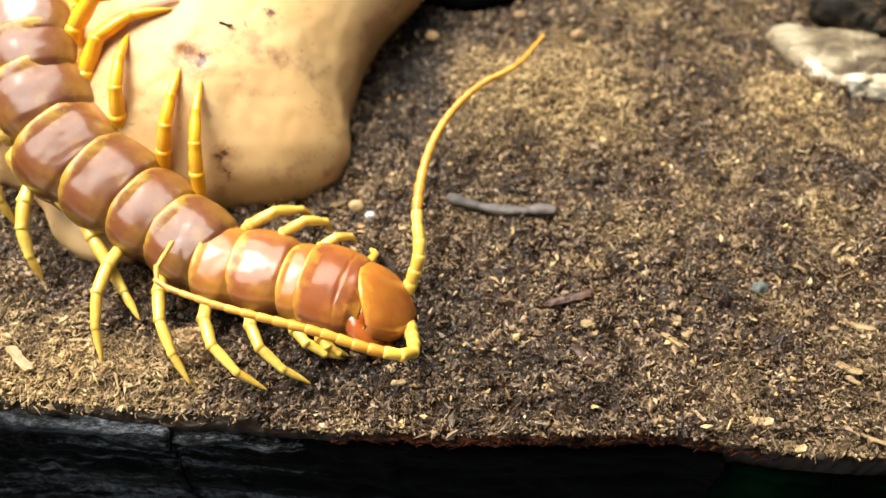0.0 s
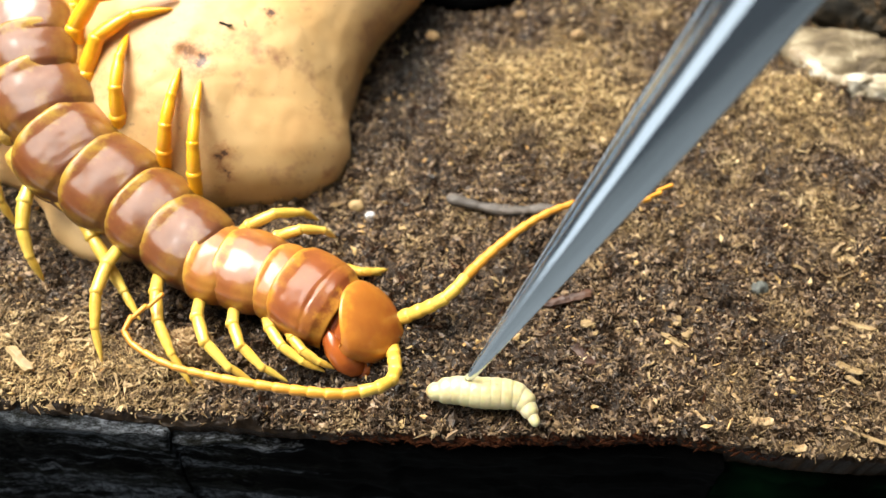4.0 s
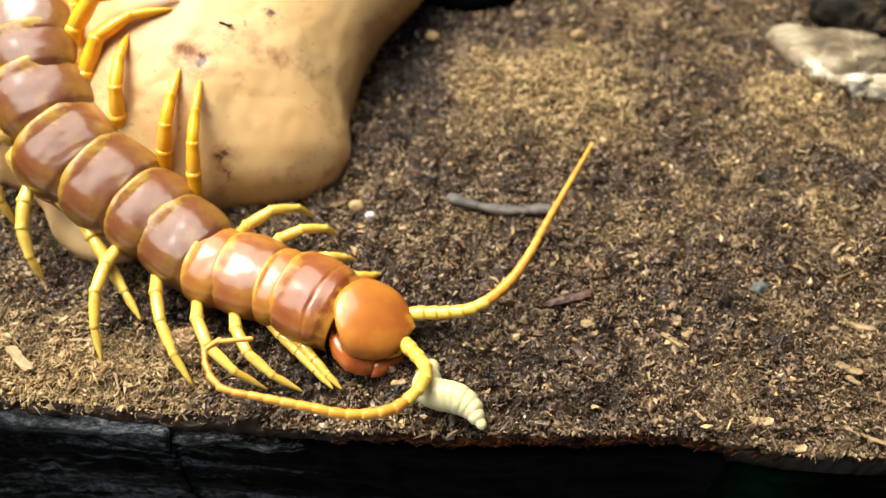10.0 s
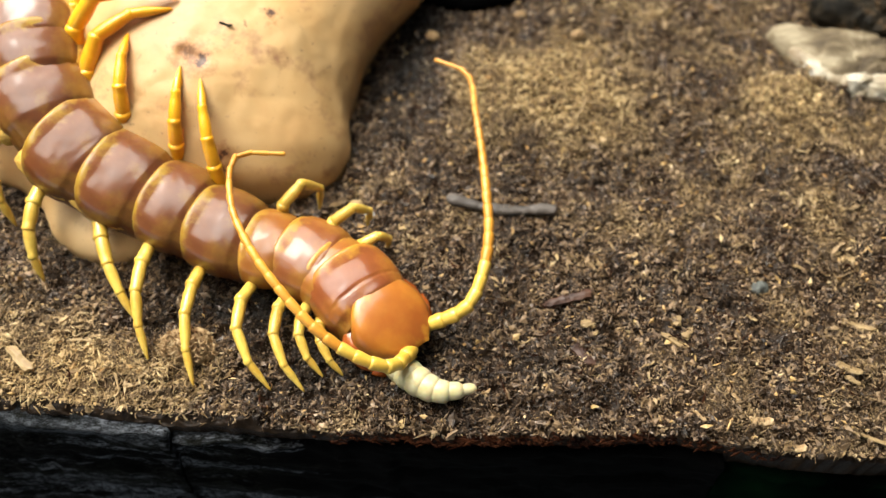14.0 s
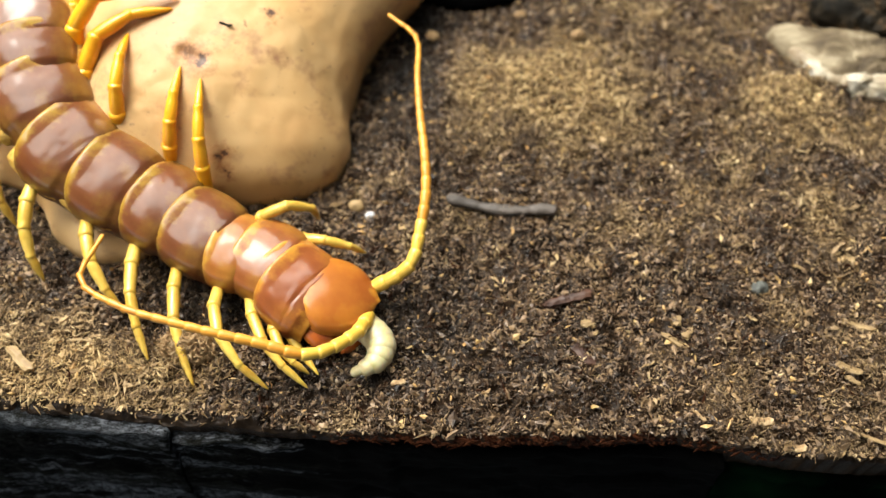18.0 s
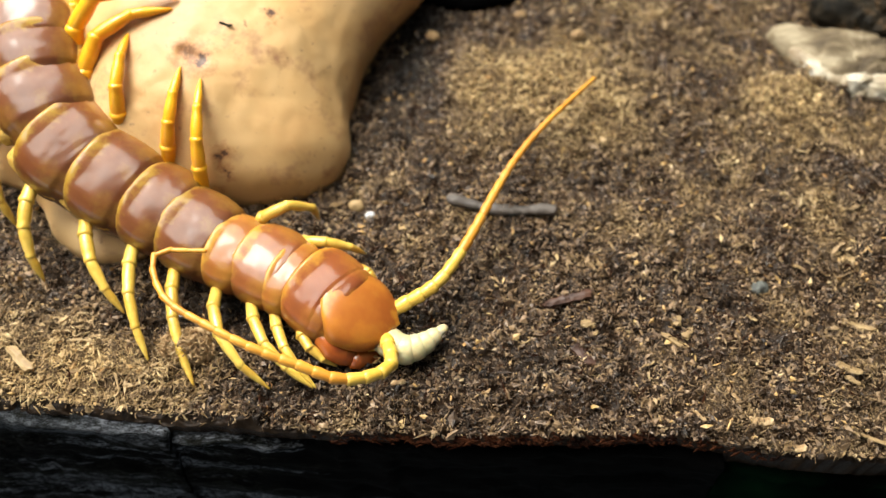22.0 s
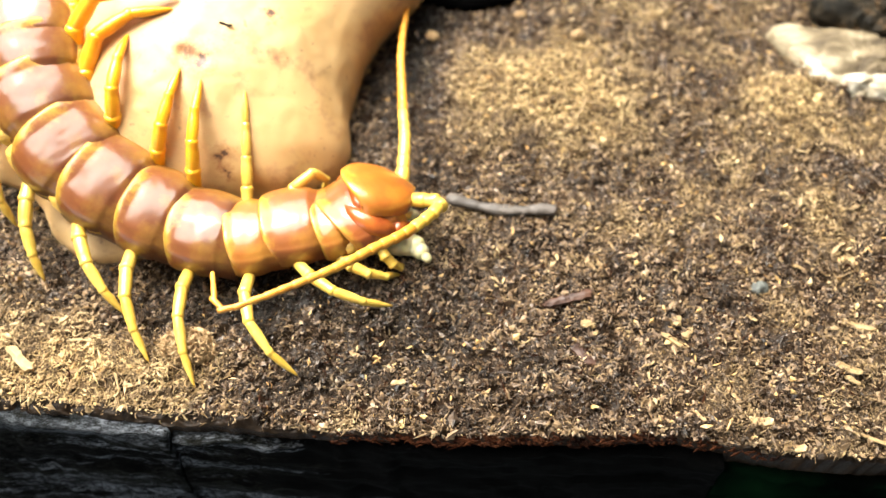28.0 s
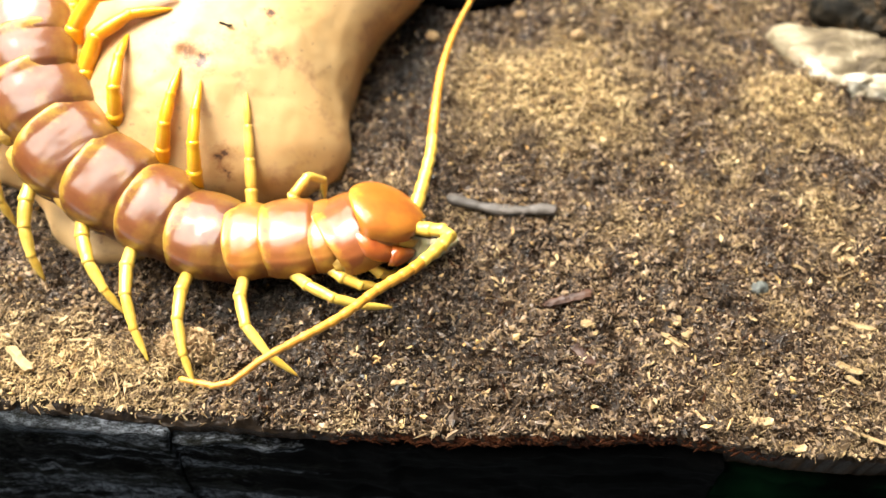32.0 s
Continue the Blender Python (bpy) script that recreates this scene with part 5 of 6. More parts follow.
    stance(14, 0,
           [(-2.9, -20.2, 5.5), (-15.7, -13.3, 9.0), (-15.1, -11.1, 9.0), (-19.5, -7.6, 9.0), (-23.7, -4.6, 9.0), (-30.9, -2.7, 9.3), (-39.0, 0.6, 10.3), (-47.7, 4.7, 12.0), (-56.7, 8.9, 14.5), (-65.2, 13.3, 17.5)],
           [(-8.6, -27.3, 7.6), (-15.7, -25.9, 10.7), (-21.7, -22.0, 13.4), (-26.9, -16.6, 15.6), (-31.7, -10.2, 17.2), (-35.5, -2.0, 17.9), (-35.8, 7.6, 17.9), (-27.9, 8.9, 17.0)],
           [(3.9, -15.6, 6.1), (6.9, -9.5, 7.9), (8.0, -2.5, 9.4), (7.7, 5.1, 10.7), (7.1, 13.3, 11.5), (6.1, 22.2, 12.0), (4.8, 31.9, 11.9), (-1.0, 35.9, 11.5)])
    stance(14.5, 0,
           [(-7.9, -18.0, 3.3), (-19.1, -13.3, 9.0), (-18.4, -11.1, 9.0), (-22.4, -7.9, 9.0), (-27.1, -5.2, 9.0), (-32.9, -2.7, 9.3), (-40.5, 0.5, 10.3), (-48.3, 4.6, 12.0), (-57.4, 8.9, 14.5), (-65.7, 13.3, 17.5)],
           [(-8.8, -23.7, 6.4), (-14.6, -27.5, 8.4), (-20.8, -25.2, 10.1), (-26.5, -21.3, 11.5), (-32.4, -17.1, 12.5), (-38.3, -12.2, 12.9), (-43.8, -5.8, 12.9), (-42.7, 1.7, 12.4)],
           [(-1.9, -12.1, 4.7), (0.3, -5.6, 5.1), (0.8, 1.6, 5.4), (-0.1, 9.1, 5.7), (-2.2, 16.7, 5.9), (-6.0, 23.8, 6.0), (-11.2, 29.5, 6.0), (-18.0, 31.8, 5.9)])
    stance(16.5, 0,
           [(-10.7, -18.3, 5.5), (-24.5, -13.5, 9.0), (-23.4, -12.2, 9.0), (-28.1, -7.8, 9.0), (-31.3, -5.6, 9.0), (-36.1, -3.8, 9.3), (-42.3, -0.3, 10.3), (-49.6, 4.1, 12.0), (-58.1, 8.7, 14.5), (-66.2, 13.3, 17.5)],
           [(-13.3, -26.8, 6.4), (-20.1, -31.0, 8.4), (-27.7, -30.7, 10.1), (-35.3, -29.3, 11.5), (-42.9, -27.5, 12.5), (-50.8, -25.7, 12.9), (-58.9, -23.9, 12.9), (-67.4, -21.6, 12.4)],
           [(-6.1, -13.7, 7.6), (-4.1, -7.8, 10.7), (-3.9, -1.3, 13.4), (-4.5, 5.8, 15.6), (-5.8, 13.5, 17.2), (-7.7, 22.0, 17.9), (-9.8, 31.7, 17.9), (-13.2, 42.4, 17.0)])
    stance(17, 0,
           [(-10.8, -17.8, 5.5), (-24.8, -13.3, 9.0), (-23.7, -12.2, 9.0), (-28.4, -7.7, 9.0), (-31.5, -5.4, 9.0), (-36.2, -3.8, 9.3), (-42.4, -0.3, 10.3), (-49.6, 4.1, 12.0), (-58.1, 8.7, 14.5), (-66.2, 13.3, 17.5)],
           [(-13.2, -27.3, 7.6), (-21.5, -30.2, 10.7), (-29.9, -27.4, 13.4), (-38.4, -24.5, 15.6), (-47.0, -20.9, 17.2), (-55.7, -15.9, 17.9), (-61.3, -5.8, 17.9), (-55.0, 1.0, 17.0)],
           [(-4.2, -13.7, 7.6), (-1.4, -7.4, 10.7), (0.2, -0.3, 13.4), (1.1, 7.5, 15.6), (1.4, 16.2, 17.2), (0.8, 25.9, 17.9), (-0.4, 37.0, 17.9), (-5.4, 46.7, 17.0)])
    stance(18, 0,
           [(-11.5, -12.8, 5.5), (-25.7, -12.2, 9.0), (-24.3, -11.5, 9.0), (-27.8, -7.6, 9.0), (-30.9, -5.3, 9.0), (-36.6, -3.6, 9.3), (-42.7, -0.0, 10.3), (-49.8, 4.3, 12.0), (-58.3, 8.7, 14.5), (-66.4, 13.3, 17.5)],
           [(-15.0, -21.1, 6.4), (-21.8, -25.5, 8.4), (-29.4, -24.3, 10.1), (-37.0, -23.1, 11.5), (-44.7, -21.4, 12.5), (-52.5, -19.0, 12.9), (-59.9, -14.0, 12.9), (-58.1, -5.4, 12.4)],
           [(-5.8, -7.7, 6.9), (-4.0, -1.6, 9.3), (-3.0, 5.0, 11.4), (-3.3, 12.1, 13.1), (-4.2, 20.0, 14.3), (-4.8, 28.7, 14.9), (-5.1, 38.5, 14.9), (-10.4, 45.2, 14.2)])
    stance(18.5, 0,
           [(-10.9, -16.6, 5.5), (-25.0, -13.5, 9.0), (-24.4, -12.6, 9.0), (-28.2, -8.5, 9.0), (-31.2, -5.9, 9.0), (-36.8, -4.0, 9.3), (-43.0, -0.1, 10.3), (-49.9, 4.2, 12.0), (-58.3, 8.7, 14.5), (-66.5, 13.3, 17.5)],
           [(-14.5, -25.7, 6.9), (-21.8, -29.1, 9.3), (-29.5, -27.4, 11.4), (-37.4, -25.8, 13.1), (-45.3, -23.7, 14.3), (-53.6, -21.3, 14.9), (-61.6, -16.5, 14.9), (-61.7, -7.1, 14.2)],
           [(-3.3, -10.4, 4.7), (1.2, -6.0, 5.1), (5.1, -0.5, 5.4), (8.6, 5.7, 5.7), (11.9, 12.4, 5.9), (15.2, 19.5, 6.0), (19.5, 26.3, 6.0), (24.7, 32.6, 5.9)])
    stance(19, 0,
           [(-10.3, -20.3, 5.5), (-24.4, -14.9, 9.0), (-24.6, -13.7, 9.0), (-28.6, -9.3, 9.0), (-31.6, -6.5, 9.0), (-37.1, -4.4, 9.3), (-43.4, -0.3, 10.3), (-50.1, 4.1, 12.0), (-58.3, 8.7, 14.5), (-66.5, 13.3, 17.5)],
           [(-14.0, -30.2, 7.3), (-21.7, -32.6, 10.2), (-29.7, -30.3, 12.8), (-37.8, -28.4, 14.8), (-46.0, -25.9, 16.2), (-54.5, -23.5, 16.9), (-63.1, -19.0, 16.9), (-65.1, -8.9, 16.1)],
           [(-1.4, -15.4, 4.7), (4.7, -11.8, 5.1), (10.6, -7.7, 5.4), (16.8, -3.7, 5.7), (23.5, -0.5, 5.9), (30.6, 1.0, 6.0), (37.7, 1.5, 6.0), (41.5, 9.3, 5.9)])
    stance(20, 0,
           [(-7.8, -18.9, 5.5), (-21.1, -14.9, 9.0), (-21.3, -12.0, 9.0), (-28.1, -8.2, 9.0), (-31.6, -5.9, 9.0), (-37.2, -3.8, 9.3), (-43.4, -0.0, 10.3), (-50.2, 4.1, 12.0), (-58.4, 8.7, 14.5), (-66.5, 13.3, 17.5)],
           [(-10.4, -28.5, 6.9), (-18.2, -31.1, 9.3), (-26.3, -29.1, 11.4), (-34.5, -27.3, 13.1), (-42.8, -25.2, 14.3), (-51.4, -23.4, 14.9), (-60.3, -20.4, 14.9), (-64.7, -11.0, 14.2)],
           [(0.6, -13.2, 4.7), (5.6, -8.6, 5.1), (10.6, -3.5, 5.4), (15.9, 1.4, 5.7), (22.0, 5.4, 5.9), (28.6, 8.0, 6.0), (35.5, 8.5, 6.0), (41.7, 13.2, 5.9)])
    stance(21, 0,
           [(-8.3, -17.8, 5.5), (-21.9, -13.8, 9.0), (-21.3, -12.0, 9.0), (-27.6, -7.6, 9.0), (-31.1, -5.6, 9.0), (-36.9, -3.8, 9.3), (-43.3, -0.0, 10.3), (-50.2, 4.1, 12.0), (-58.4, 8.7, 14.5), (-66.5, 13.3, 17.5)],
           [(-10.9, -27.7, 7.4), (-19.3, -30.5, 10.2), (-28.0, -28.7, 12.8), (-36.6, -27.0, 14.8), (-45.4, -25.5, 16.2), (-54.5, -23.3, 16.9), (-63.7, -18.7, 16.9), (-67.7, -7.7, 16.1)],
           [(-0.4, -12.6, 7.6), (4.6, -7.9, 10.7), (8.5, -1.9, 13.4), (12.6, 4.3, 15.6), (17.4, 10.9, 17.2), (23.0, 17.6, 17.9), (29.7, 24.2, 17.9), (32.8, 34.7, 17.0)])
    stance(21.5, 0,
           [(-8.2, -17.4, 5.5), (-21.2, -13.8, 9.0), (-20.6, -12.1, 9.0), (-27.1, -8.2, 9.0), (-31.4, -5.7, 9.0), (-36.8, -3.8, 9.3), (-43.3, -0.0, 10.3), (-50.2, 4.1, 12.0), (-58.4, 8.7, 14.5), (-66.5, 13.3, 17.5)],
           [(-9.6, -27.4, 6.6), (-16.7, -30.2, 8.8), (-24.1, -28.3, 10.8), (-31.6, -26.2, 12.3), (-39.0, -23.6, 13.4), (-46.3, -19.2, 13.9), (-51.8, -11.4, 13.9), (-47.4, -4.2, 13.3)],
           [(-0.9, -12.2, 7.4), (3.6, -7.7, 10.2), (7.2, -2.2, 12.8), (10.9, 3.7, 14.8), (15.1, 10.0, 16.2), (20.1, 16.3, 16.9), (26.0, 22.7, 16.9), (30.4, 31.2, 16.1)])
    stance(22, 0,
           [(-8.1, -16.9, 4.9), (-20.5, -13.8, 9.0), (-19.9, -12.2, 9.0), (-26.6, -8.8, 9.0), (-30.6, -6.2, 9.0), (-36.7, -3.8, 9.3), (-43.3, -0.0, 10.3), (-50.2, 4.1, 12.0), (-58.4, 8.7, 14.5), (-66.5, 13.3, 17.5)],
           [(-8.7, -27.0, 6.9), (-15.8, -30.3, 9.3), (-23.3, -28.6, 11.4), (-30.6, -26.4, 13.2), (-37.8, -23.0, 14.3), (-45.0, -18.3, 14.9), (-47.6, -10.3, 14.9), (-39.8, -9.3, 14.3)],
           [(-1.4, -10.5, 5.0), (2.7, -4.9, 5.6), (6.2, 1.5, 6.1), (9.6, 8.4, 6.5), (13.5, 15.5, 6.8), (18.3, 22.3, 7.0), (23.8, 28.8, 7.0), (29.7, 35.4, 6.8)])
    stance(22.3, 0,
           [(-4.5, -5.5, 1.2), (-15.4, -6.8, 9.0), (-17.8, -6.2, 9.0), (-24.9, -5.3, 9.0), (-30.7, -4.0, 9.0), (-36.8, -2.7, 9.3), (-43.5, 0.5, 10.3), (-50.5, 4.1, 12.0), (-58.8, 8.4, 14.5), (-66.7, 13.3, 17.5)],
           [(-6.9, -24.9, 6.7), (-14.1, -27.9, 8.9), (-21.4, -26.5, 10.8), (-28.6, -24.6, 12.3), (-35.7, -21.5, 13.4), (-42.8, -17.1, 13.9), (-46.4, -9.6, 13.9), (-39.5, -7.7, 13.3)],
           [(-0.3, 0.7, 4.8), (1.7, 5.5, 5.1), (3.6, 10.6, 5.5), (5.4, 16.0, 5.7), (7.4, 21.5, 5.9), (10.2, 26.9, 6.0), (13.9, 31.6, 6.0), (18.2, 35.8, 5.9)])
    stance(22.5, 0,
           [(-4.1, -6.1, 1.1), (-14.9, -6.9, 9.0), (-17.3, -6.1, 9.0), (-24.5, -5.1, 9.0), (-30.4, -3.8, 9.0), (-36.8, -2.5, 9.3), (-43.5, 0.5, 10.3), (-50.5, 4.1, 12.0), (-58.8, 8.4, 14.5), (-66.8, 13.3, 17.5)],
           [(-5.7, -23.5, 6.4), (-12.9, -26.1, 8.4), (-20.1, -25.0, 10.1), (-27.3, -23.3, 11.5), (-34.4, -20.3, 12.5), (-41.4, -16.0, 12.9), (-45.6, -9.0, 12.9), (-39.4, -6.3, 12.4)],
           [(0.4, 8.6, 4.8), (1.0, 12.5, 5.1), (1.7, 16.6, 5.5), (2.3, 20.8, 5.7), (3.1, 25.2, 5.9), (4.6, 29.4, 6.0), (7.2, 32.8, 6.0), (10.4, 35.5, 5.9)])
    stance(23, 0,
           [(-3.0, -8.0, 1.1), (-13.6, -7.1, 9.0), (-17.2, -5.7, 9.0), (-23.6, -4.7, 9.0), (-29.7, -3.4, 9.0), (-36.7, -2.1, 9.3), (-43.5, 0.6, 10.3), (-50.6, 4.1, 12.0), (-58.8, 8.3, 14.5), (-66.8, 13.3, 17.5)],
           [(-2.7, -20.1, 6.4), (-9.7, -22.3, 8.4), (-16.7, -21.9, 10.1), (-23.6, -20.8, 11.5), (-30.4, -18.6, 12.5), (-37.0, -14.9, 12.9), (-42.9, -9.0, 12.9), (-38.5, -4.4, 12.4)],
           [(4.7, -1.1, 4.8), (8.6, 3.3, 5.1), (12.6, 7.9, 5.5), (16.9, 12.5, 5.7), (21.9, 16.2, 5.9), (27.5, 18.1, 6.0), (33.2, 18.5, 6.0), (37.5, 23.3, 5.9)])
    stance(24, 0,
           [(-2.2, -6.9, 2.3), (-13.8, -6.5, 9.0), (-16.2, -5.4, 9.0), (-22.2, -4.1, 9.0), (-28.1, -2.8, 9.0), (-35.5, -1.5, 9.3), (-42.3, 0.9, 10.3), (-49.7, 4.7, 12.0), (-58.3, 8.7, 14.5), (-66.5, 13.3, 17.5)],
           [(-2.7, -19.5, 6.4), (-9.9, -21.8, 8.4), (-17.1, -20.8, 10.1), (-24.1, -18.6, 11.5), (-31.2, -16.2, 12.5), (-38.0, -12.0, 12.9), (-43.8, -5.1, 12.9), (-39.1, 0.5, 12.4)],
           [(5.6, 0.1, 7.6), (8.1, 5.0, 10.7), (10.7, 10.2, 13.5), (13.3, 15.9, 15.6), (16.1, 22.3, 17.2), (19.6, 29.2, 17.9), (24.2, 36.2, 17.9), (28.6, 45.1, 17.0)])
    stance(25, 0,
           [(-3.2, -8.2, 1.2), (-14.1, -8.3, 9.0), (-17.2, -6.2, 9.0), (-23.1, -5.3, 9.0), (-28.8, -3.4, 9.0), (-35.4, -2.1, 9.3), (-42.5, 0.6, 10.3), (-49.9, 4.7, 12.0), (-58.5, 8.5, 14.5), (-66.6, 13.3, 17.5)],
           [(-3.4, -21.1, 6.4), (-10.8, -24.7, 8.4), (-18.5, -26.0, 10.1), (-26.1, -26.1, 11.5), (-33.7, -24.9, 12.5), (-41.2, -21.9, 12.9), (-45.6, -14.8, 12.9), (-38.5, -11.8, 12.4)],
           [(4.6, 0.2, 7.4), (8.1, 5.0, 10.3), (11.7, 10.0, 12.8), (15.9, 15.0, 14.8), (21.0, 19.4, 16.2), (27.0, 23.2, 16.9), (33.4, 27.1, 16.9), (37.2, 36.3, 16.1)])
    stance(25.5, 0,
           [(-3.4, -7.6, 1.2), (-14.3, -7.7, 9.0), (-17.3, -5.7, 9.0), (-23.1, -4.9, 9.0), (-28.8, -3.2, 9.0), (-35.5, -2.0, 9.3), (-42.5, 0.6, 10.3), (-49.8, 4.6, 12.0), (-58.5, 8.5, 14.5), (-66.6, 13.3, 17.5)],
           [(-2.9, -16.1, 6.4), (-9.8, -20.0, 8.4), (-17.0, -21.6, 10.1), (-24.2, -22.1, 11.5), (-31.3, -21.6, 12.5), (-38.4, -19.5, 12.9), (-42.9, -13.9, 12.9), (-38.4, -11.3, 12.4)],
           [(7.5, 9.1, 7.6), (9.9, 13.0, 10.7), (12.4, 17.1, 13.5), (15.3, 21.4, 15.6), (18.3, 26.3, 17.2), (21.4, 32.2, 17.9), (25.0, 38.7, 17.9), (29.3, 46.0, 17.0)])
    stance(27.5, -20,
           [(-5.7, 9.5, 8.5), (-14.5, 7.5, 12.0), (-16.7, 4.1, 11.0), (-21.2, 2.4, 10.3), (-27.8, 1.7, 10.2), (-35.0, -0.6, 10.1), (-42.5, 0.6, 10.3), (-51.0, 3.5, 12.0), (-59.5, 7.9, 14.5), (-66.8, 13.3, 17.5)],
           [(-0.6, 3.5, 10.1), (-5.0, -2.2, 12.5), (-10.3, -5.5, 14.5), (-15.5, -8.4, 16.2), (-20.6, -10.8, 17.4), (-25.7, -12.7, 17.9), (-31.0, -13.6, 17.9), (-36.5, -12.3, 17.3)],
           [(-6.5, 19.5, 7.2), (-6.2, 26.5, 6.9), (-6.0, 33.9, 6.5), (-5.8, 41.5, 6.3), (-5.7, 49.3, 6.1), (-5.4, 57.5, 6.0), (-4.7, 65.8, 6.0), (-3.0, 74.0, 6.1)])
    stance(28, -20,
           [(-5.9, 8.8, 8.5), (-14.5, 6.9, 12.0), (-16.5, 3.7, 11.0), (-21.0, 2.1, 10.3), (-27.6, 1.7, 10.2), (-34.9, -0.8, 10.1), (-42.5, 0.6, 10.3), (-51.0, 3.5, 12.0), (-59.5, 7.9, 14.5), (-66.8, 13.3, 17.5)],
           [(-0.4, 3.2, 10.1), (-5.5, -3.9, 12.5), (-11.5, -9.0, 14.6), (-17.3, -13.6, 16.2), (-23.1, -17.3, 17.4), (-28.9, -20.3, 17.9), (-34.9, -22.2, 17.9), (-36.8, -16.0, 17.3)],
           [(-7.2, 19.5, 7.2), (-7.7, 26.7, 6.9), (-8.1, 34.1, 6.5), (-8.5, 41.9, 6.3), (-8.1, 49.9, 6.1), (-7.2, 58.0, 6.0), (-5.7, 66.2, 6.0), (-3.0, 74.0, 6.1)])
    stance(29, -20,
           [(-5.3, 4.5, 8.5), (-14.8, 3.9, 12.0), (-17.0, 1.4, 11.0), (-21.4, 0.6, 10.3), (-27.6, 0.3, 10.2), (-34.9, -1.2, 10.1), (-42.6, 0.2, 10.3), (-50.9, 3.7, 12.0), (-59.2, 8.2, 14.5), (-66.8, 13.3, 17.5)],
           [(-2.2, 2.9, 10.1), (-2.1, -6.9, 12.5), (-8.2, -13.9, 14.5), (-14.4, -19.6, 16.2), (-20.6, -24.3, 17.4), (-26.8, -28.2, 17.9), (-32.6, -32.2, 17.9), (-38.6, -29.9, 17.3)],
           [(-5.0, 16.5, 8.4), (-5.6, 23.0, 9.2), (-6.2, 29.7, 9.9), (-6.8, 36.8, 10.4), (-6.8, 44.3, 10.8), (-6.3, 52.2, 11.0), (-5.1, 60.5, 11.0), (-2.8, 68.6, 10.8)])
    stance(30, -20,
           [(-3.7, 3.2, 8.5), (-14.8, 2.0, 12.0), (-17.4, 0.2, 11.0), (-21.8, -0.3, 10.3), (-27.8, -0.7, 10.2), (-34.9, -1.4, 10.1), (-42.7, -0.0, 10.3), (-50.8, 3.9, 12.0), (-59.0, 8.3, 14.5), (-66.7, 13.3, 17.5)],
           [(0.4, -3.9, 10.1), (-4.9, -11.7, 12.4), (-10.9, -17.5, 14.5), (-16.7, -22.6, 16.2), (-22.2, -27.4, 17.4), (-27.5, -31.8, 17.9), (-32.7, -35.9, 17.9), (-39.0, -34.6, 17.3)],
           [(-2.8, 14.4, 8.6), (-2.3, 20.9, 9.6), (-1.7, 27.7, 10.5), (-1.1, 34.9, 11.2), (0.1, 42.5, 11.7), (1.6, 50.6, 12.0), (3.8, 59.1, 12.0), (7.3, 67.5, 11.7)])
    stance(31, -20,
           [(-3.8, 2.9, 8.5), (-15.0, 2.6, 12.0), (-17.2, 0.2, 11.0), (-21.7, -0.3, 10.3), (-27.7, -0.7, 10.2), (-34.9, -1.4, 10.1), (-42.6, -0.0, 10.3), (-50.8, 3.9, 12.0), (-59.0, 8.3, 14.5), (-66.7, 13.3, 17.5)],
           [(0.7, -3.6, 10.1), (-4.6, -11.3, 12.4), (-10.7, -17.1, 14.5), (-16.3, -22.5, 16.2), (-21.9, -27.2, 17.4), (-27.4, -31.3, 17.9), (-32.6, -35.5, 17.9), (-39.0, -34.2, 17.3)],
           [(-1.7, 12.0, 8.4), (-0.5, 18.7, 9.2), (1.0, 25.5, 9.8), (2.8, 32.7, 10.4), (5.0, 40.2, 10.8), (7.5, 48.1, 11.0), (10.5, 56.3, 11.0), (13.8, 65.1, 10.8)])
    stance(32, -20,
           [(-3.8, 2.6, 8.5), (-15.3, 3.2, 12.0), (-17.1, 0.1, 11.0), (-21.6, -0.3, 10.3), (-27.6, -0.7, 10.2), (-34.9, -1.4, 10.1), (-42.4, -0.0, 10.3), (-50.8, 3.9, 12.0), (-59.0, 8.3, 14.5), (-66.7, 13.3, 17.5)],
           [(1.1, -3.3, 10.1), (-4.3, -11.0, 12.4), (-10.4, -16.7, 14.5), (-15.9, -22.5, 16.2), (-21.6, -26.9, 17.4), (-27.3, -30.8, 17.9), (-32.5, -35.0, 17.9), (-38.9, -33.9, 17.3)],
           [(-2.5, 15.3, 7.4), (-1.9, 22.2, 7.3), (-1.3, 29.3, 7.2), (-0.4, 36.7, 7.1), (1.2, 44.2, 7.0), (3.6, 51.6, 7.0), (6.7, 58.8, 7.0), (10.4, 65.8, 7.0)])
    # where each foot stands: seconds, then its place in mm
    foot('right', 1, [(0, -17.4, -21.3, 0.4), (2, -19.2, -22.9, 0.4), (6, -17.6, -25.6, 0.4), (10, -17.0, -28.1, 0.4), (11, -17.7, -24.0, 0.4), (12, -13.7, -27.3, 0.4), (13, -13.3, -27.1, 0.4), (14, -16.9, -25.6, 0.4), (17, -23.4, -25.0, 0.4), (19, -21.9, -25.6, 0.4), (20, -19.5, -23.5, 0.4), (22, -18.7, -23.5, 0.4), (23, -13.3, -15.9, 0.4), (25, -13.7, -17.5, 0.4), (27.5, -7.1, -3.8, 0.4), (29, -8.0, -4.0, 0.4), (32, -8.4, -4.7, 0.4)])
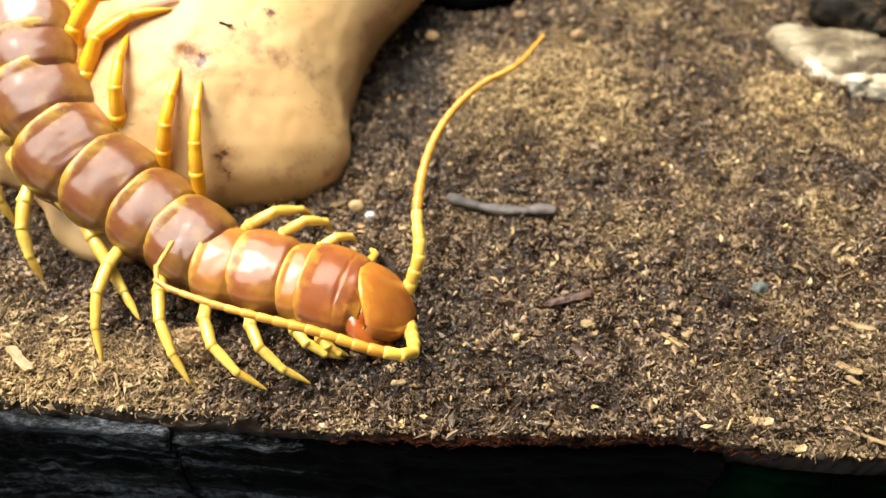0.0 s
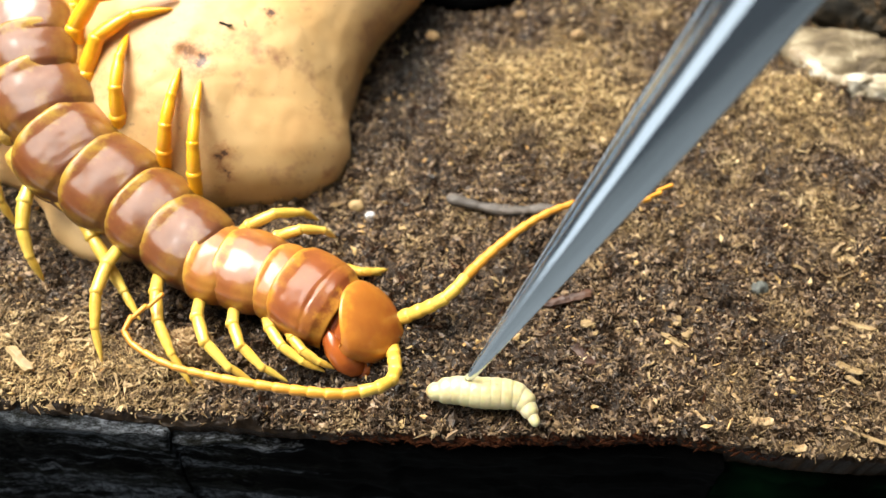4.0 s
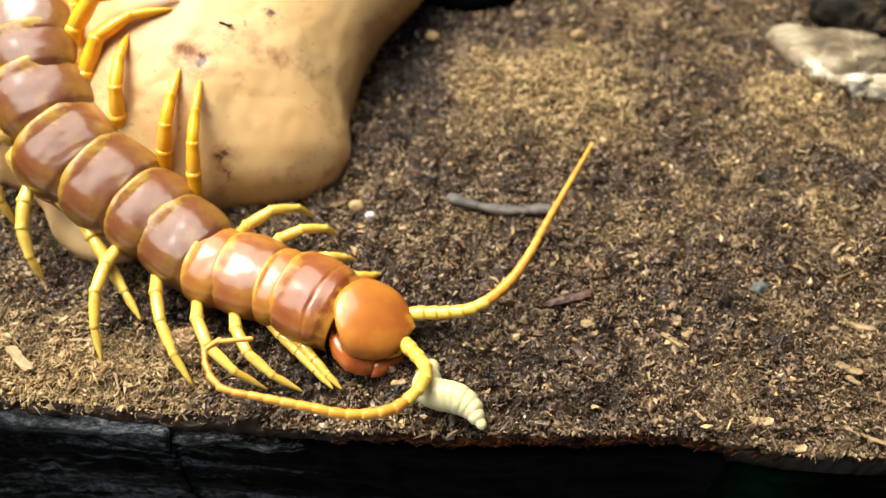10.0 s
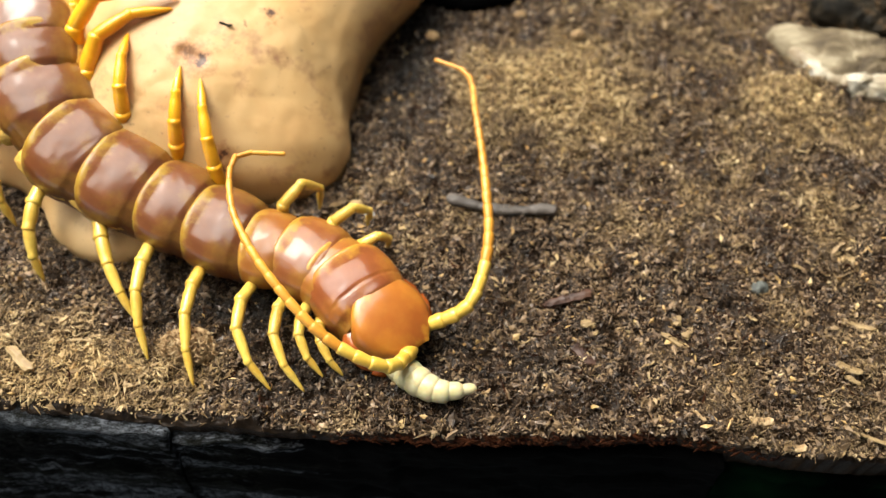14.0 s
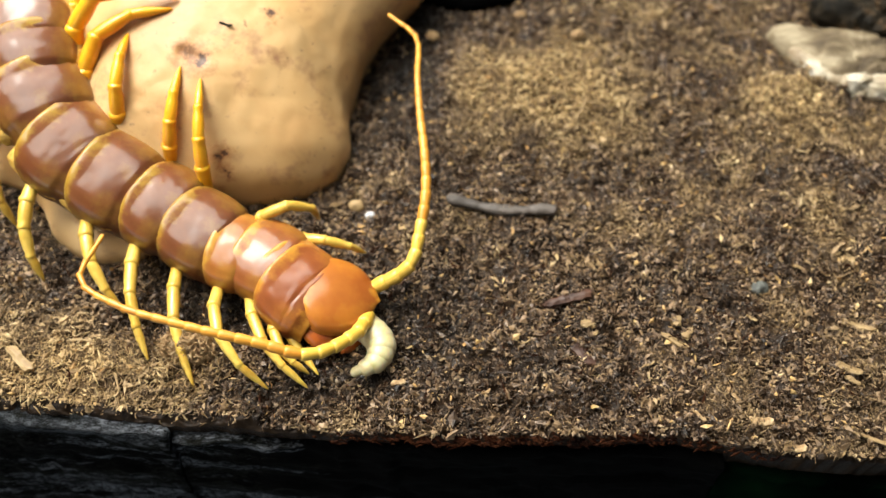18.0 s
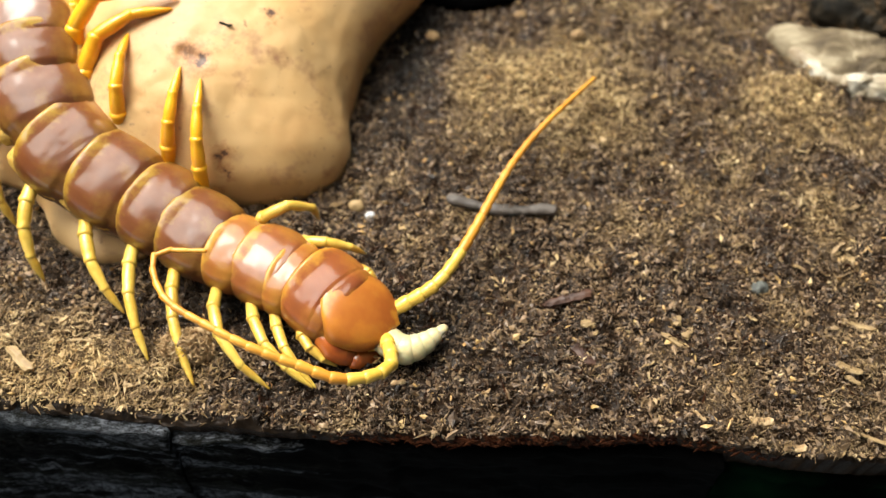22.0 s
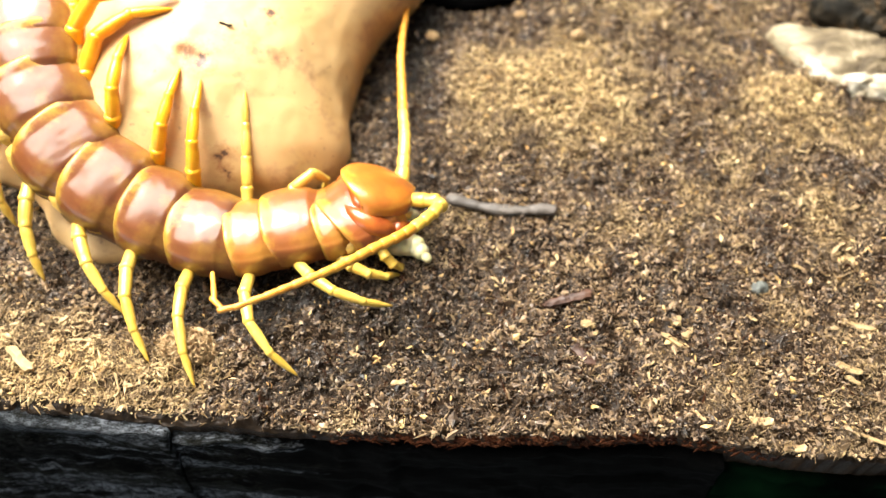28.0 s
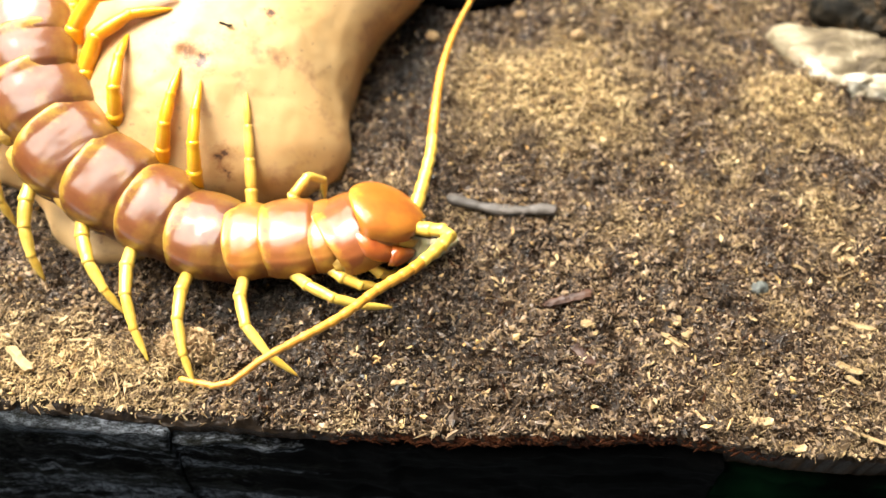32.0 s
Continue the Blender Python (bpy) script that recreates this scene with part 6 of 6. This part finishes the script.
    foot('right', 2, [(0, -18.0, -22.1, 0.4), (2, -19.5, -22.9, 0.4), (3, -20.1, -24.0, 0.4), (6, -20.0, -26.3, 0.4), (7, -18.2, -25.9, 0.4), (9, -19.5, -26.6, 0.4), (10, -18.4, -28.1, 0.4), (11, -22.1, -22.9, 0.4), (12, -14.8, -27.6, 0.4), (13, -13.7, -27.3, 0.4), (14, -20.5, -25.6, 0.4), (17, -24.3, -28.4, 0.4), (18, -21.0, -25.6, 0.4), (20, -22.6, -23.5, 0.4), (22, -21.3, -27.9, 0.4), (23, -17.1, -18.6, 0.4), (24, -13.1, -19.5, 0.4), (25, -14.6, -18.1, 0.4), (27.5, -8.0, -5.5, 0.4), (29, -9.2, -6.1, 0.4), (30, -9.5, -7.9, 0.4), (32, -9.5, -7.9, 0.4)])
    foot('right', 3, [(0, -22.7, -26.8, 0.4), (2, -26.4, -25.9, 0.4), (3, -27.2, -26.1, 0.4), (6, -24.7, -27.1, 0.4), (7, -23.8, -28.4, 0.4), (14, -23.3, -28.5, 0.4), (17, -23.9, -28.7, 0.4), (18, -22.7, -27.9, 0.4), (21, -21.8, -27.9, 0.4), (22, -21.8, -27.9, 0.4), (22.4, -22.1, -23.1, 0.4), (25, -21.9, -23.1, 0.4), (27.5, -8.9, -12.1, 0.4), (32, -8.9, -12.4, 0.4)])
    foot('right', 4, [(0, -29.8, -28.1, 0.4), (6, -32.9, -26.3, 0.4), (7, -29.8, -28.1, 0.4), (11, -29.4, -28.1, 0.4), (14, -29.1, -28.1, 0.4), (17, -29.4, -28.1, 0.4), (25, -28.9, -28.1, 0.4), (27.5, -24.5, -25.7, 0.4), (32, -24.5, -25.7, 0.4)])
    foot('right', 5, [(0, -42.5, -27.3, 0.4), (14, -42.0, -27.6, 0.4), (32, -41.8, -27.6, 0.4)])
    foot('right', 6, [(0, -58.3, -23.1, 0.4), (11, -58.3, -23.1, 0.4), (12, -58.2, -22.9, 0.4), (13, -55.3, -24.2, 0.4), (14, -50.5, -22.7, 0.4), (32, -50.4, -22.9, 0.4)])
    foot('right', 7, [(0, -52.9, -15.5, 0.4), (13, -52.6, -15.5, 0.4), (14, -54.0, -14.9, 0.4), (17, -56.1, -13.7, 0.4), (32, -56.1, -13.7, 0.4)])
    foot('right', 8, [(0, -71.8, -7.1, 0.4), (32, -71.6, -7.1, 0.4)])
    foot('left', 1, [(0, -13.4, -0.1, 0.4), (1, -11.2, -3.8, 0.4), (6, -9.1, -5.0, 0.4), (9, -12.7, -5.0, 0.4), (11, -9.6, -6.1, 0.4), (12, -3.8, -7.6, 0.4), (13, -1.8, -7.3, 0.4), (14, -8.5, -7.3, 0.4), (17, -17.5, -9.6, 0.4), (18, -16.6, -8.5, 0.4), (19, -16.0, -10.2, 0.4), (22, -12.5, -9.6, 0.4), (23, -13.5, 1.7, 0.4), (25, -11.9, 2.3, 0.4), (27.5, -15.4, 8.9, 0.4), (32, -15.3, 8.2, 0.4)])
    foot('left', 2, [(0, -15.8, 0.9, 0.4), (1, -11.7, -3.8, 0.4), (6, -9.3, -7.3, 0.4), (8, -13.7, -4.7, 0.4), (10, -15.7, -2.8, 0.4), (11, -13.8, -2.8, 0.4), (12, -12.1, -2.6, 0.4), (13, -10.2, 0.6, 0.4), (14, -10.2, -0.1, 0.4), (17, -18.8, -6.1, 0.4), (18, -18.8, -5.5, 0.4), (22, -17.6, -4.7, 0.4), (22.5, -19.4, 5.6, 0.4), (25, -19.0, 5.4, 0.4), (27.5, -19.6, 8.0, 0.4), (32, -19.5, 7.4, 0.4)])
    foot('left', 3, [(0, -20.7, 3.3, 0.4), (6, -19.5, 1.5, 0.4), (11, -19.3, 3.0, 0.4), (12, -13.4, 4.6, 0.4), (13, -10.9, 3.3, 0.4), (14, -14.1, 4.8, 0.4), (17, -14.1, -0.7, 0.4), (19, -13.9, -1.6, 0.4), (22, -14.1, -1.3, 0.4), (22.4, -21.7, 7.8, 0.4), (25, -21.0, 7.4, 0.4), (27.5, -23.2, 11.3, 0.4), (30, -22.4, 10.8, 0.4), (32, -22.4, 10.8, 0.4)])
    foot('left', 4, [(0, -23.7, 6.4, 0.4), (6, -23.0, 5.9, 0.4), (11, -24.6, 7.1, 0.4), (12, -24.3, 8.4, 0.4), (13, -23.6, 7.1, 0.4), (14, -23.3, 8.4, 0.4), (17, -23.1, 6.1, 0.4), (22, -23.1, 6.1, 0.4), (22.4, -25.0, 13.1, 0.4), (24, -24.1, 11.8, 0.4), (25.5, -24.3, 11.3, 0.4), (27.5, -36.0, 23.5, 17.7), (32, -35.7, 23.3, 17.5)])
    foot('left', 5, [(0, -43.6, 23.5, 19.7), (32, -43.6, 23.5, 19.7)])
    foot('left', 6, [(0, -47.3, 25.1, 20.9), (32, -47.3, 25.1, 20.9)])
    foot('left', 7, [(0, -57.4, 32.0, 22.4), (32, -57.4, 32.0, 22.4)])
    foot('left', 8, [(0, -49.5, 36.6, 24.3), (32, -49.5, 36.6, 24.3)])
    foot('left', 9, [(0, -48.3, 38.2, 25.0), (32, -48.3, 38.2, 25.0)])
    foot('left', 10, [(0, -58.6, 49.9, 23.0), (32, -58.6, 49.9, 23.0)])
    foot('left', 11, [(0, -65.4, 52.2, 20.6), (32, -65.4, 52.2, 20.6)])
    foot('right', 9, [(0, -79.5, 4.8, 0.4), (32, -79.5, 4.8, 0.4)])
    foot('right', 10, [(0, -83.0, 8.4, 0.4), (32, -83.0, 8.4, 0.4)])
    foot('right', 11, [(0, -87.8, 12.6, 0.4), (32, -87.8, 12.6, 0.4)])
    # the grub's middle line, from face to tail
    curl(0, [(53.6, -15.0, 70.0), (56.1, -13.4, 70.0), (58.7, -12.4, 70.0), (61.1, -12.5, 70.0), (63.0, -13.7, 70.0), (64.2, -15.8, 70.0)])
    curl(0.8, [(45.1, -18.4, 70.0), (47.6, -16.2, 70.0), (50.3, -15.1, 70.0), (52.9, -15.1, 70.0), (55.0, -16.2, 70.0), (56.4, -18.4, 70.0)])
    curl(1, [(42.2, -13.6, 62.0), (44.9, -11.2, 62.0), (47.9, -9.8, 62.0), (50.9, -9.2, 62.0), (53.4, -10.0, 62.0), (54.8, -12.7, 62.0)])
    curl(1.1, [(37.1, -10.3, 46.0), (41.2, -8.3, 46.0), (45.2, -8.6, 46.0), (49.1, -9.4, 46.0), (52.2, -11.8, 46.0), (54.5, -15.2, 46.0)])
    curl(1.2, [(31.8, -10.8, 34.0), (36.0, -9.8, 34.0), (40.0, -10.6, 34.0), (43.9, -11.5, 34.0), (46.8, -14.2, 34.0), (48.9, -17.8, 34.0)])
    curl(1.3, [(26.1, -13.7, 27.0), (30.5, -12.8, 27.0), (34.7, -14.1, 27.0), (38.8, -15.4, 27.0), (41.1, -19.2, 27.0), (42.4, -23.6, 27.0)])
    curl(1.4, [(21.7, -15.2, 22.0), (26.0, -14.5, 22.0), (29.9, -16.4, 22.0), (34.1, -17.3, 22.0), (36.1, -21.3, 22.0), (37.4, -25.7, 22.0)])
    curl(1.6, [(19.5, -19.5, 18.0), (23.4, -18.9, 18.0), (26.9, -21.0, 18.0), (31.0, -21.4, 18.0), (33.6, -24.4, 18.0), (34.9, -28.4, 18.0)])
    curl(1.8, [(13.3, -19.9, 14.0), (17.0, -18.4, 14.0), (20.4, -20.4, 14.0), (24.2, -21.2, 14.0), (26.4, -24.4, 14.0), (27.4, -28.4, 14.0)])
    curl(2, [(10.3, -22.4, 8.0), (14.4, -21.3, 8.0), (18.0, -24.1, 8.0), (22.3, -25.3, 8.0), (24.0, -29.0, 8.0), (22.2, -33.4, 8.0)])
    curl(2.5, [(-0.6, -23.5, 6.0), (3.0, -22.1, 6.0), (6.6, -24.0, 6.0), (10.2, -25.4, 6.0), (12.4, -28.7, 6.0), (11.9, -32.7, 6.0)])
    curl(3, [(-5.3, -21.7, 4.0), (-1.5, -20.3, 4.0), (1.9, -23.0, 4.0), (6.0, -24.0, 4.0), (9.0, -26.7, 4.0), (8.1, -31.0, 4.0)])
    curl(3.5, [(-0.4, -29.5, 2.4), (3.0, -29.0, 2.4), (6.5, -29.2, 2.4), (9.9, -29.4, 2.4), (13.1, -30.3, 2.4), (14.6, -33.5, 2.4)])
    curl(5.5, [(-1.5, -28.5, 2.4), (1.5, -29.3, 2.4), (4.6, -30.0, 2.4), (7.7, -30.0, 2.4), (10.6, -30.7, 2.4), (12.1, -33.5, 2.4)])
    curl(6, [(-1.1, -28.5, 2.4), (1.5, -30.0, 2.4), (4.5, -30.5, 2.4), (7.4, -30.0, 2.4), (9.6, -31.7, 2.4), (9.9, -34.8, 2.4)])
    curl(7, [(-3.4, -26.2, 2.4), (-4.4, -29.0, 2.4), (-1.8, -30.0, 2.4), (0.5, -28.3, 2.4), (3.3, -28.4, 2.4), (5.0, -30.8, 2.4)])
    curl(8, [(-1.5, -25.4, 2.4), (-2.5, -28.1, 2.4), (-0.5, -29.8, 2.4), (2.0, -30.6, 2.4), (4.4, -31.7, 2.4), (5.6, -34.0, 2.4)])
    curl(9, [(-1.8, -25.4, 2.4), (-2.8, -28.2, 2.4), (-0.7, -29.7, 2.4), (1.9, -30.5, 2.4), (4.1, -31.9, 2.4), (5.7, -34.1, 2.4)])
    curl(11, [(-2.6, -26.5, 2.4), (-2.5, -29.1, 2.4), (-0.1, -30.0, 2.4), (2.4, -30.4, 2.4), (4.4, -31.8, 2.4), (5.4, -34.2, 2.4)])
    curl(12, [(0.1, -27.5, 2.4), (1.8, -28.0, 2.4), (2.9, -29.5, 2.4), (3.6, -31.3, 2.4), (4.0, -33.1, 2.4), (4.2, -35.0, 2.4)])
    curl(13, [(-8.1, -21.1, 1.0), (-5.3, -24.3, 1.2), (-2.2, -27.1, 1.4), (1.1, -29.5, 1.8), (4.1, -32.0, 2.0), (6.8, -34.8, 2.0)])
    curl(14, [(-14.2, -16.7, 1.0), (-10.9, -20.3, 1.2), (-7.8, -23.8, 1.4), (-4.4, -27.1, 1.8), (-0.6, -29.1, 2.0), (3.6, -28.8, 2.0)])
    curl(14.5, [(-17.3, -14.0, 1.0), (-13.6, -18.0, 1.2), (-9.8, -21.7, 1.4), (-5.9, -25.2, 1.8), (-1.7, -27.6, 2.0), (2.9, -28.8, 2.0)])
    curl(16.5, [(-17.0, -17.8, 1.0), (-15.2, -18.5, 1.2), (-13.5, -19.4, 1.4), (-12.0, -20.7, 1.8), (-11.6, -22.6, 2.0), (-12.6, -24.2, 2.0)])
    curl(17, [(-17.5, -17.8, 1.0), (-15.7, -18.7, 1.2), (-13.9, -19.7, 1.4), (-12.4, -21.3, 1.8), (-11.8, -23.2, 2.0), (-13.0, -24.7, 2.0)])
    curl(18, [(-18.2, -14.5, 1.0), (-15.2, -15.8, 1.2), (-12.5, -17.6, 1.4), (-10.6, -20.4, 1.8), (-11.2, -23.5, 2.0), (-13.7, -25.1, 2.0)])
    curl(19, [(-17.9, -20.5, 1.0), (-16.2, -21.6, 1.2), (-14.5, -22.6, 1.4), (-13.0, -23.9, 1.8), (-12.2, -25.7, 2.0), (-12.8, -27.4, 2.0)])
    curl(20, [(-19.3, -12.3, 1.0), (-17.7, -13.9, 1.2), (-16.2, -15.6, 1.4), (-14.7, -17.3, 1.6), (-13.3, -18.9, 1.6), (-12.5, -20.9, 1.6)])
    curl(20.5, [(-14.2, -15.6, 1.0), (-11.8, -19.0, 1.2), (-9.6, -22.5, 1.4), (-7.8, -26.2, 1.8), (-6.3, -29.9, 2.0), (-4.9, -33.3, 2.0)])
    curl(21, [(-16.2, -14.5, 1.0), (-13.5, -16.5, 1.2), (-10.8, -18.3, 1.4), (-7.9, -19.9, 1.8), (-5.1, -19.6, 2.0), (-3.8, -16.5, 2.0)])
    curl(22, [(-15.2, -14.5, 1.0), (-12.4, -16.9, 1.2), (-9.7, -19.4, 1.4), (-6.8, -21.4, 1.8), (-3.6, -20.5, 2.0), (-0.9, -18.3, 2.0)])
    curl(22.3, [(-11.5, -7.7, 1.0), (-8.9, -10.2, 1.2), (-6.4, -12.8, 1.4), (-3.8, -15.3, 1.8), (-0.8, -16.7, 2.0), (2.3, -16.9, 2.0)])
    curl(23, [(-10.5, -7.7, 1.0), (-7.9, -10.1, 1.2), (-5.3, -12.6, 1.4), (-2.4, -14.2, 1.8), (0.7, -13.5, 2.0), (3.8, -12.2, 2.0)])
    curl(24, [(-9.5, -7.1, 1.0), (-6.9, -9.3, 1.2), (-4.3, -11.5, 1.4), (-1.3, -12.8, 1.8), (1.7, -12.5, 2.0), (4.8, -11.7, 2.0)])
    curl(25, [(-10.5, -8.2, 1.0), (-8.2, -10.6, 1.2), (-5.6, -12.6, 1.4), (-2.8, -13.6, 1.8), (0.0, -12.6, 2.0), (2.4, -10.5, 2.0)])
    curl(25.5, [(-10.5, -7.7, 1.0), (-8.3, -10.0, 1.2), (-5.8, -11.9, 1.4), (-3.1, -13.1, 1.8), (-0.4, -12.1, 2.0), (2.0, -10.3, 2.0)])
    curl(27.5, [(-6.2, 6.0, 2.4), (-9.1, 6.1, 2.4), (-10.3, 3.3, 2.4), (-8.5, 0.7, 2.4), (-5.7, -0.2, 2.4), (-3.7, -2.2, 2.4)])
    curl(28, [(-6.2, 5.4, 2.4), (-9.1, 5.5, 2.4), (-10.2, 2.7, 2.4), (-8.3, 0.2, 2.4), (-5.5, -0.6, 2.4), (-3.6, -2.6, 2.4)])
    curl(29, [(-5.6, 4.2, 2.4), (-9.4, 3.5, 2.4), (-8.2, -0.5, 2.4), (-4.6, -2.2, 2.4), (-1.1, -0.1, 2.4), (2.0, 2.9, 2.4)])
    curl(30, [(-5.1, 3.5, 2.4), (-8.7, 3.5, 2.4), (-9.0, 0.0, 2.4), (-5.9, -2.0, 2.4), (-2.5, -3.3, 2.4), (-0.4, -6.6, 2.4)])
    curl(32, [(-5.1, 3.5, 2.4), (-8.6, 3.6, 2.4), (-9.1, 0.2, 2.4), (-5.9, -1.6, 2.4), (-2.4, -1.7, 2.4), (0.8, -0.2, 2.4)])
    # the tweezers' points and the way their arms run
    grip(0, (61.7, -11.0, 66.0), (0.325, 0.233, 0.917))
    grip(0.8, (55.6, -13.7, 66.0), (0.325, 0.233, 0.917))
    grip(1, (53.7, -11.3, 62.0), (0.325, 0.233, 0.917))
    grip(1.1, (51.0, -10.5, 48.0), (0.325, 0.233, 0.917))
    grip(1.2, (43.3, -10.7, 36.0), (0.325, 0.233, 0.917))
    grip(1.3, (39.0, -13.9, 28.0), (0.325, 0.233, 0.917))
    grip(1.4, (34.8, -17.9, 23.0), (0.325, 0.233, 0.917))
    grip(1.6, (30.2, -20.5, 18.0), (0.325, 0.233, 0.917))
    grip(1.8, (23.1, -22.9, 13.0), (0.325, 0.233, 0.917))
    grip(2, (19.9, -26.9, 7.0), (0.325, 0.233, 0.917))
    grip(2.5, (8.4, -27.1, 6.0), (0.383, 0.244, 0.891))
    grip(3, (3.6, -27.2, 4.0), (0.415, 0.269, 0.869))
    grip(3.5, (2.1, -27.4, 4.0), (0.446, 0.267, 0.854))
    grip(5.5, (13.0, -32.5, 3.0), (0.440, 0.339, 0.832))
    grip(6, (11.2, -32.8, 2.5), (0.428, 0.351, 0.833))
    grip(6.5, (12.1, -32.8, 2.5), (0.436, 0.349, 0.829))
    grip(7, (5.5, -29.1, 2.5), (0.440, 0.306, 0.844))
    grip(7.5, (4.3, -28.6, 3.0), (0.459, 0.291, 0.839))
    grip(8, (4.6, -26.3, 5.0), (0.417, 0.244, 0.876))
    grip(8.2, (6.1, -24.0, 9.0), (0.417, 0.244, 0.876))
    grip(8.3, (12.6, -24.9, 14.0), (0.417, 0.244, 0.876))
    grip(8.4, (18.6, -15.7, 24.0), (0.417, 0.244, 0.876))
    grip(8.5, (24.5, -3.2, 40.0), (0.417, 0.244, 0.876))
    grip(8.6, (27.6, 10.9, 55.0), (0.417, 0.244, 0.876))
    grip(9, (33.1, 15.2, 75.0), (0.417, 0.244, 0.876))
    grip(32, (33.1, 15.2, 75.0), (0.417, 0.244, 0.876))
    moments = [(s[0], settle(*s)) for s in STANCES]
    still = set(segments[8:]) | {o for (side, k), chain in legs.items() if k > 8 for o in chain}
    for ob in moments[0][1]:
        rows = []
        for t, poses in moments:
            over = poses.get(ob.parent, BASE)
            rows.append((t, over.inverted() @ poses[ob]))
        if ob in still:
            ob.matrix_basis = rows[0][1]
        else:
            walk(ob, rows)
    rings = {ob: [] for ob in grub_rings}
    for t, points in CURLS:
        at = spline(points, GRUB_COUNT)
        for i, ob in enumerate(grub_rings):
            way = at[min(i + 1, GRUB_COUNT - 1)] - at[max(i - 1, 0)]
            rings[ob].append((t, framed(at[i], way, (0, 0, 1))))
    for ob, rows in rings.items():
        walk(ob, rows)
    walk(tweezers, [(t, framed(tip, way, TWEEZER_UP)) for t, tip, way in GRIPS])


TWEEZER_UP = (0.88, -0.12, -0.37)
motions()
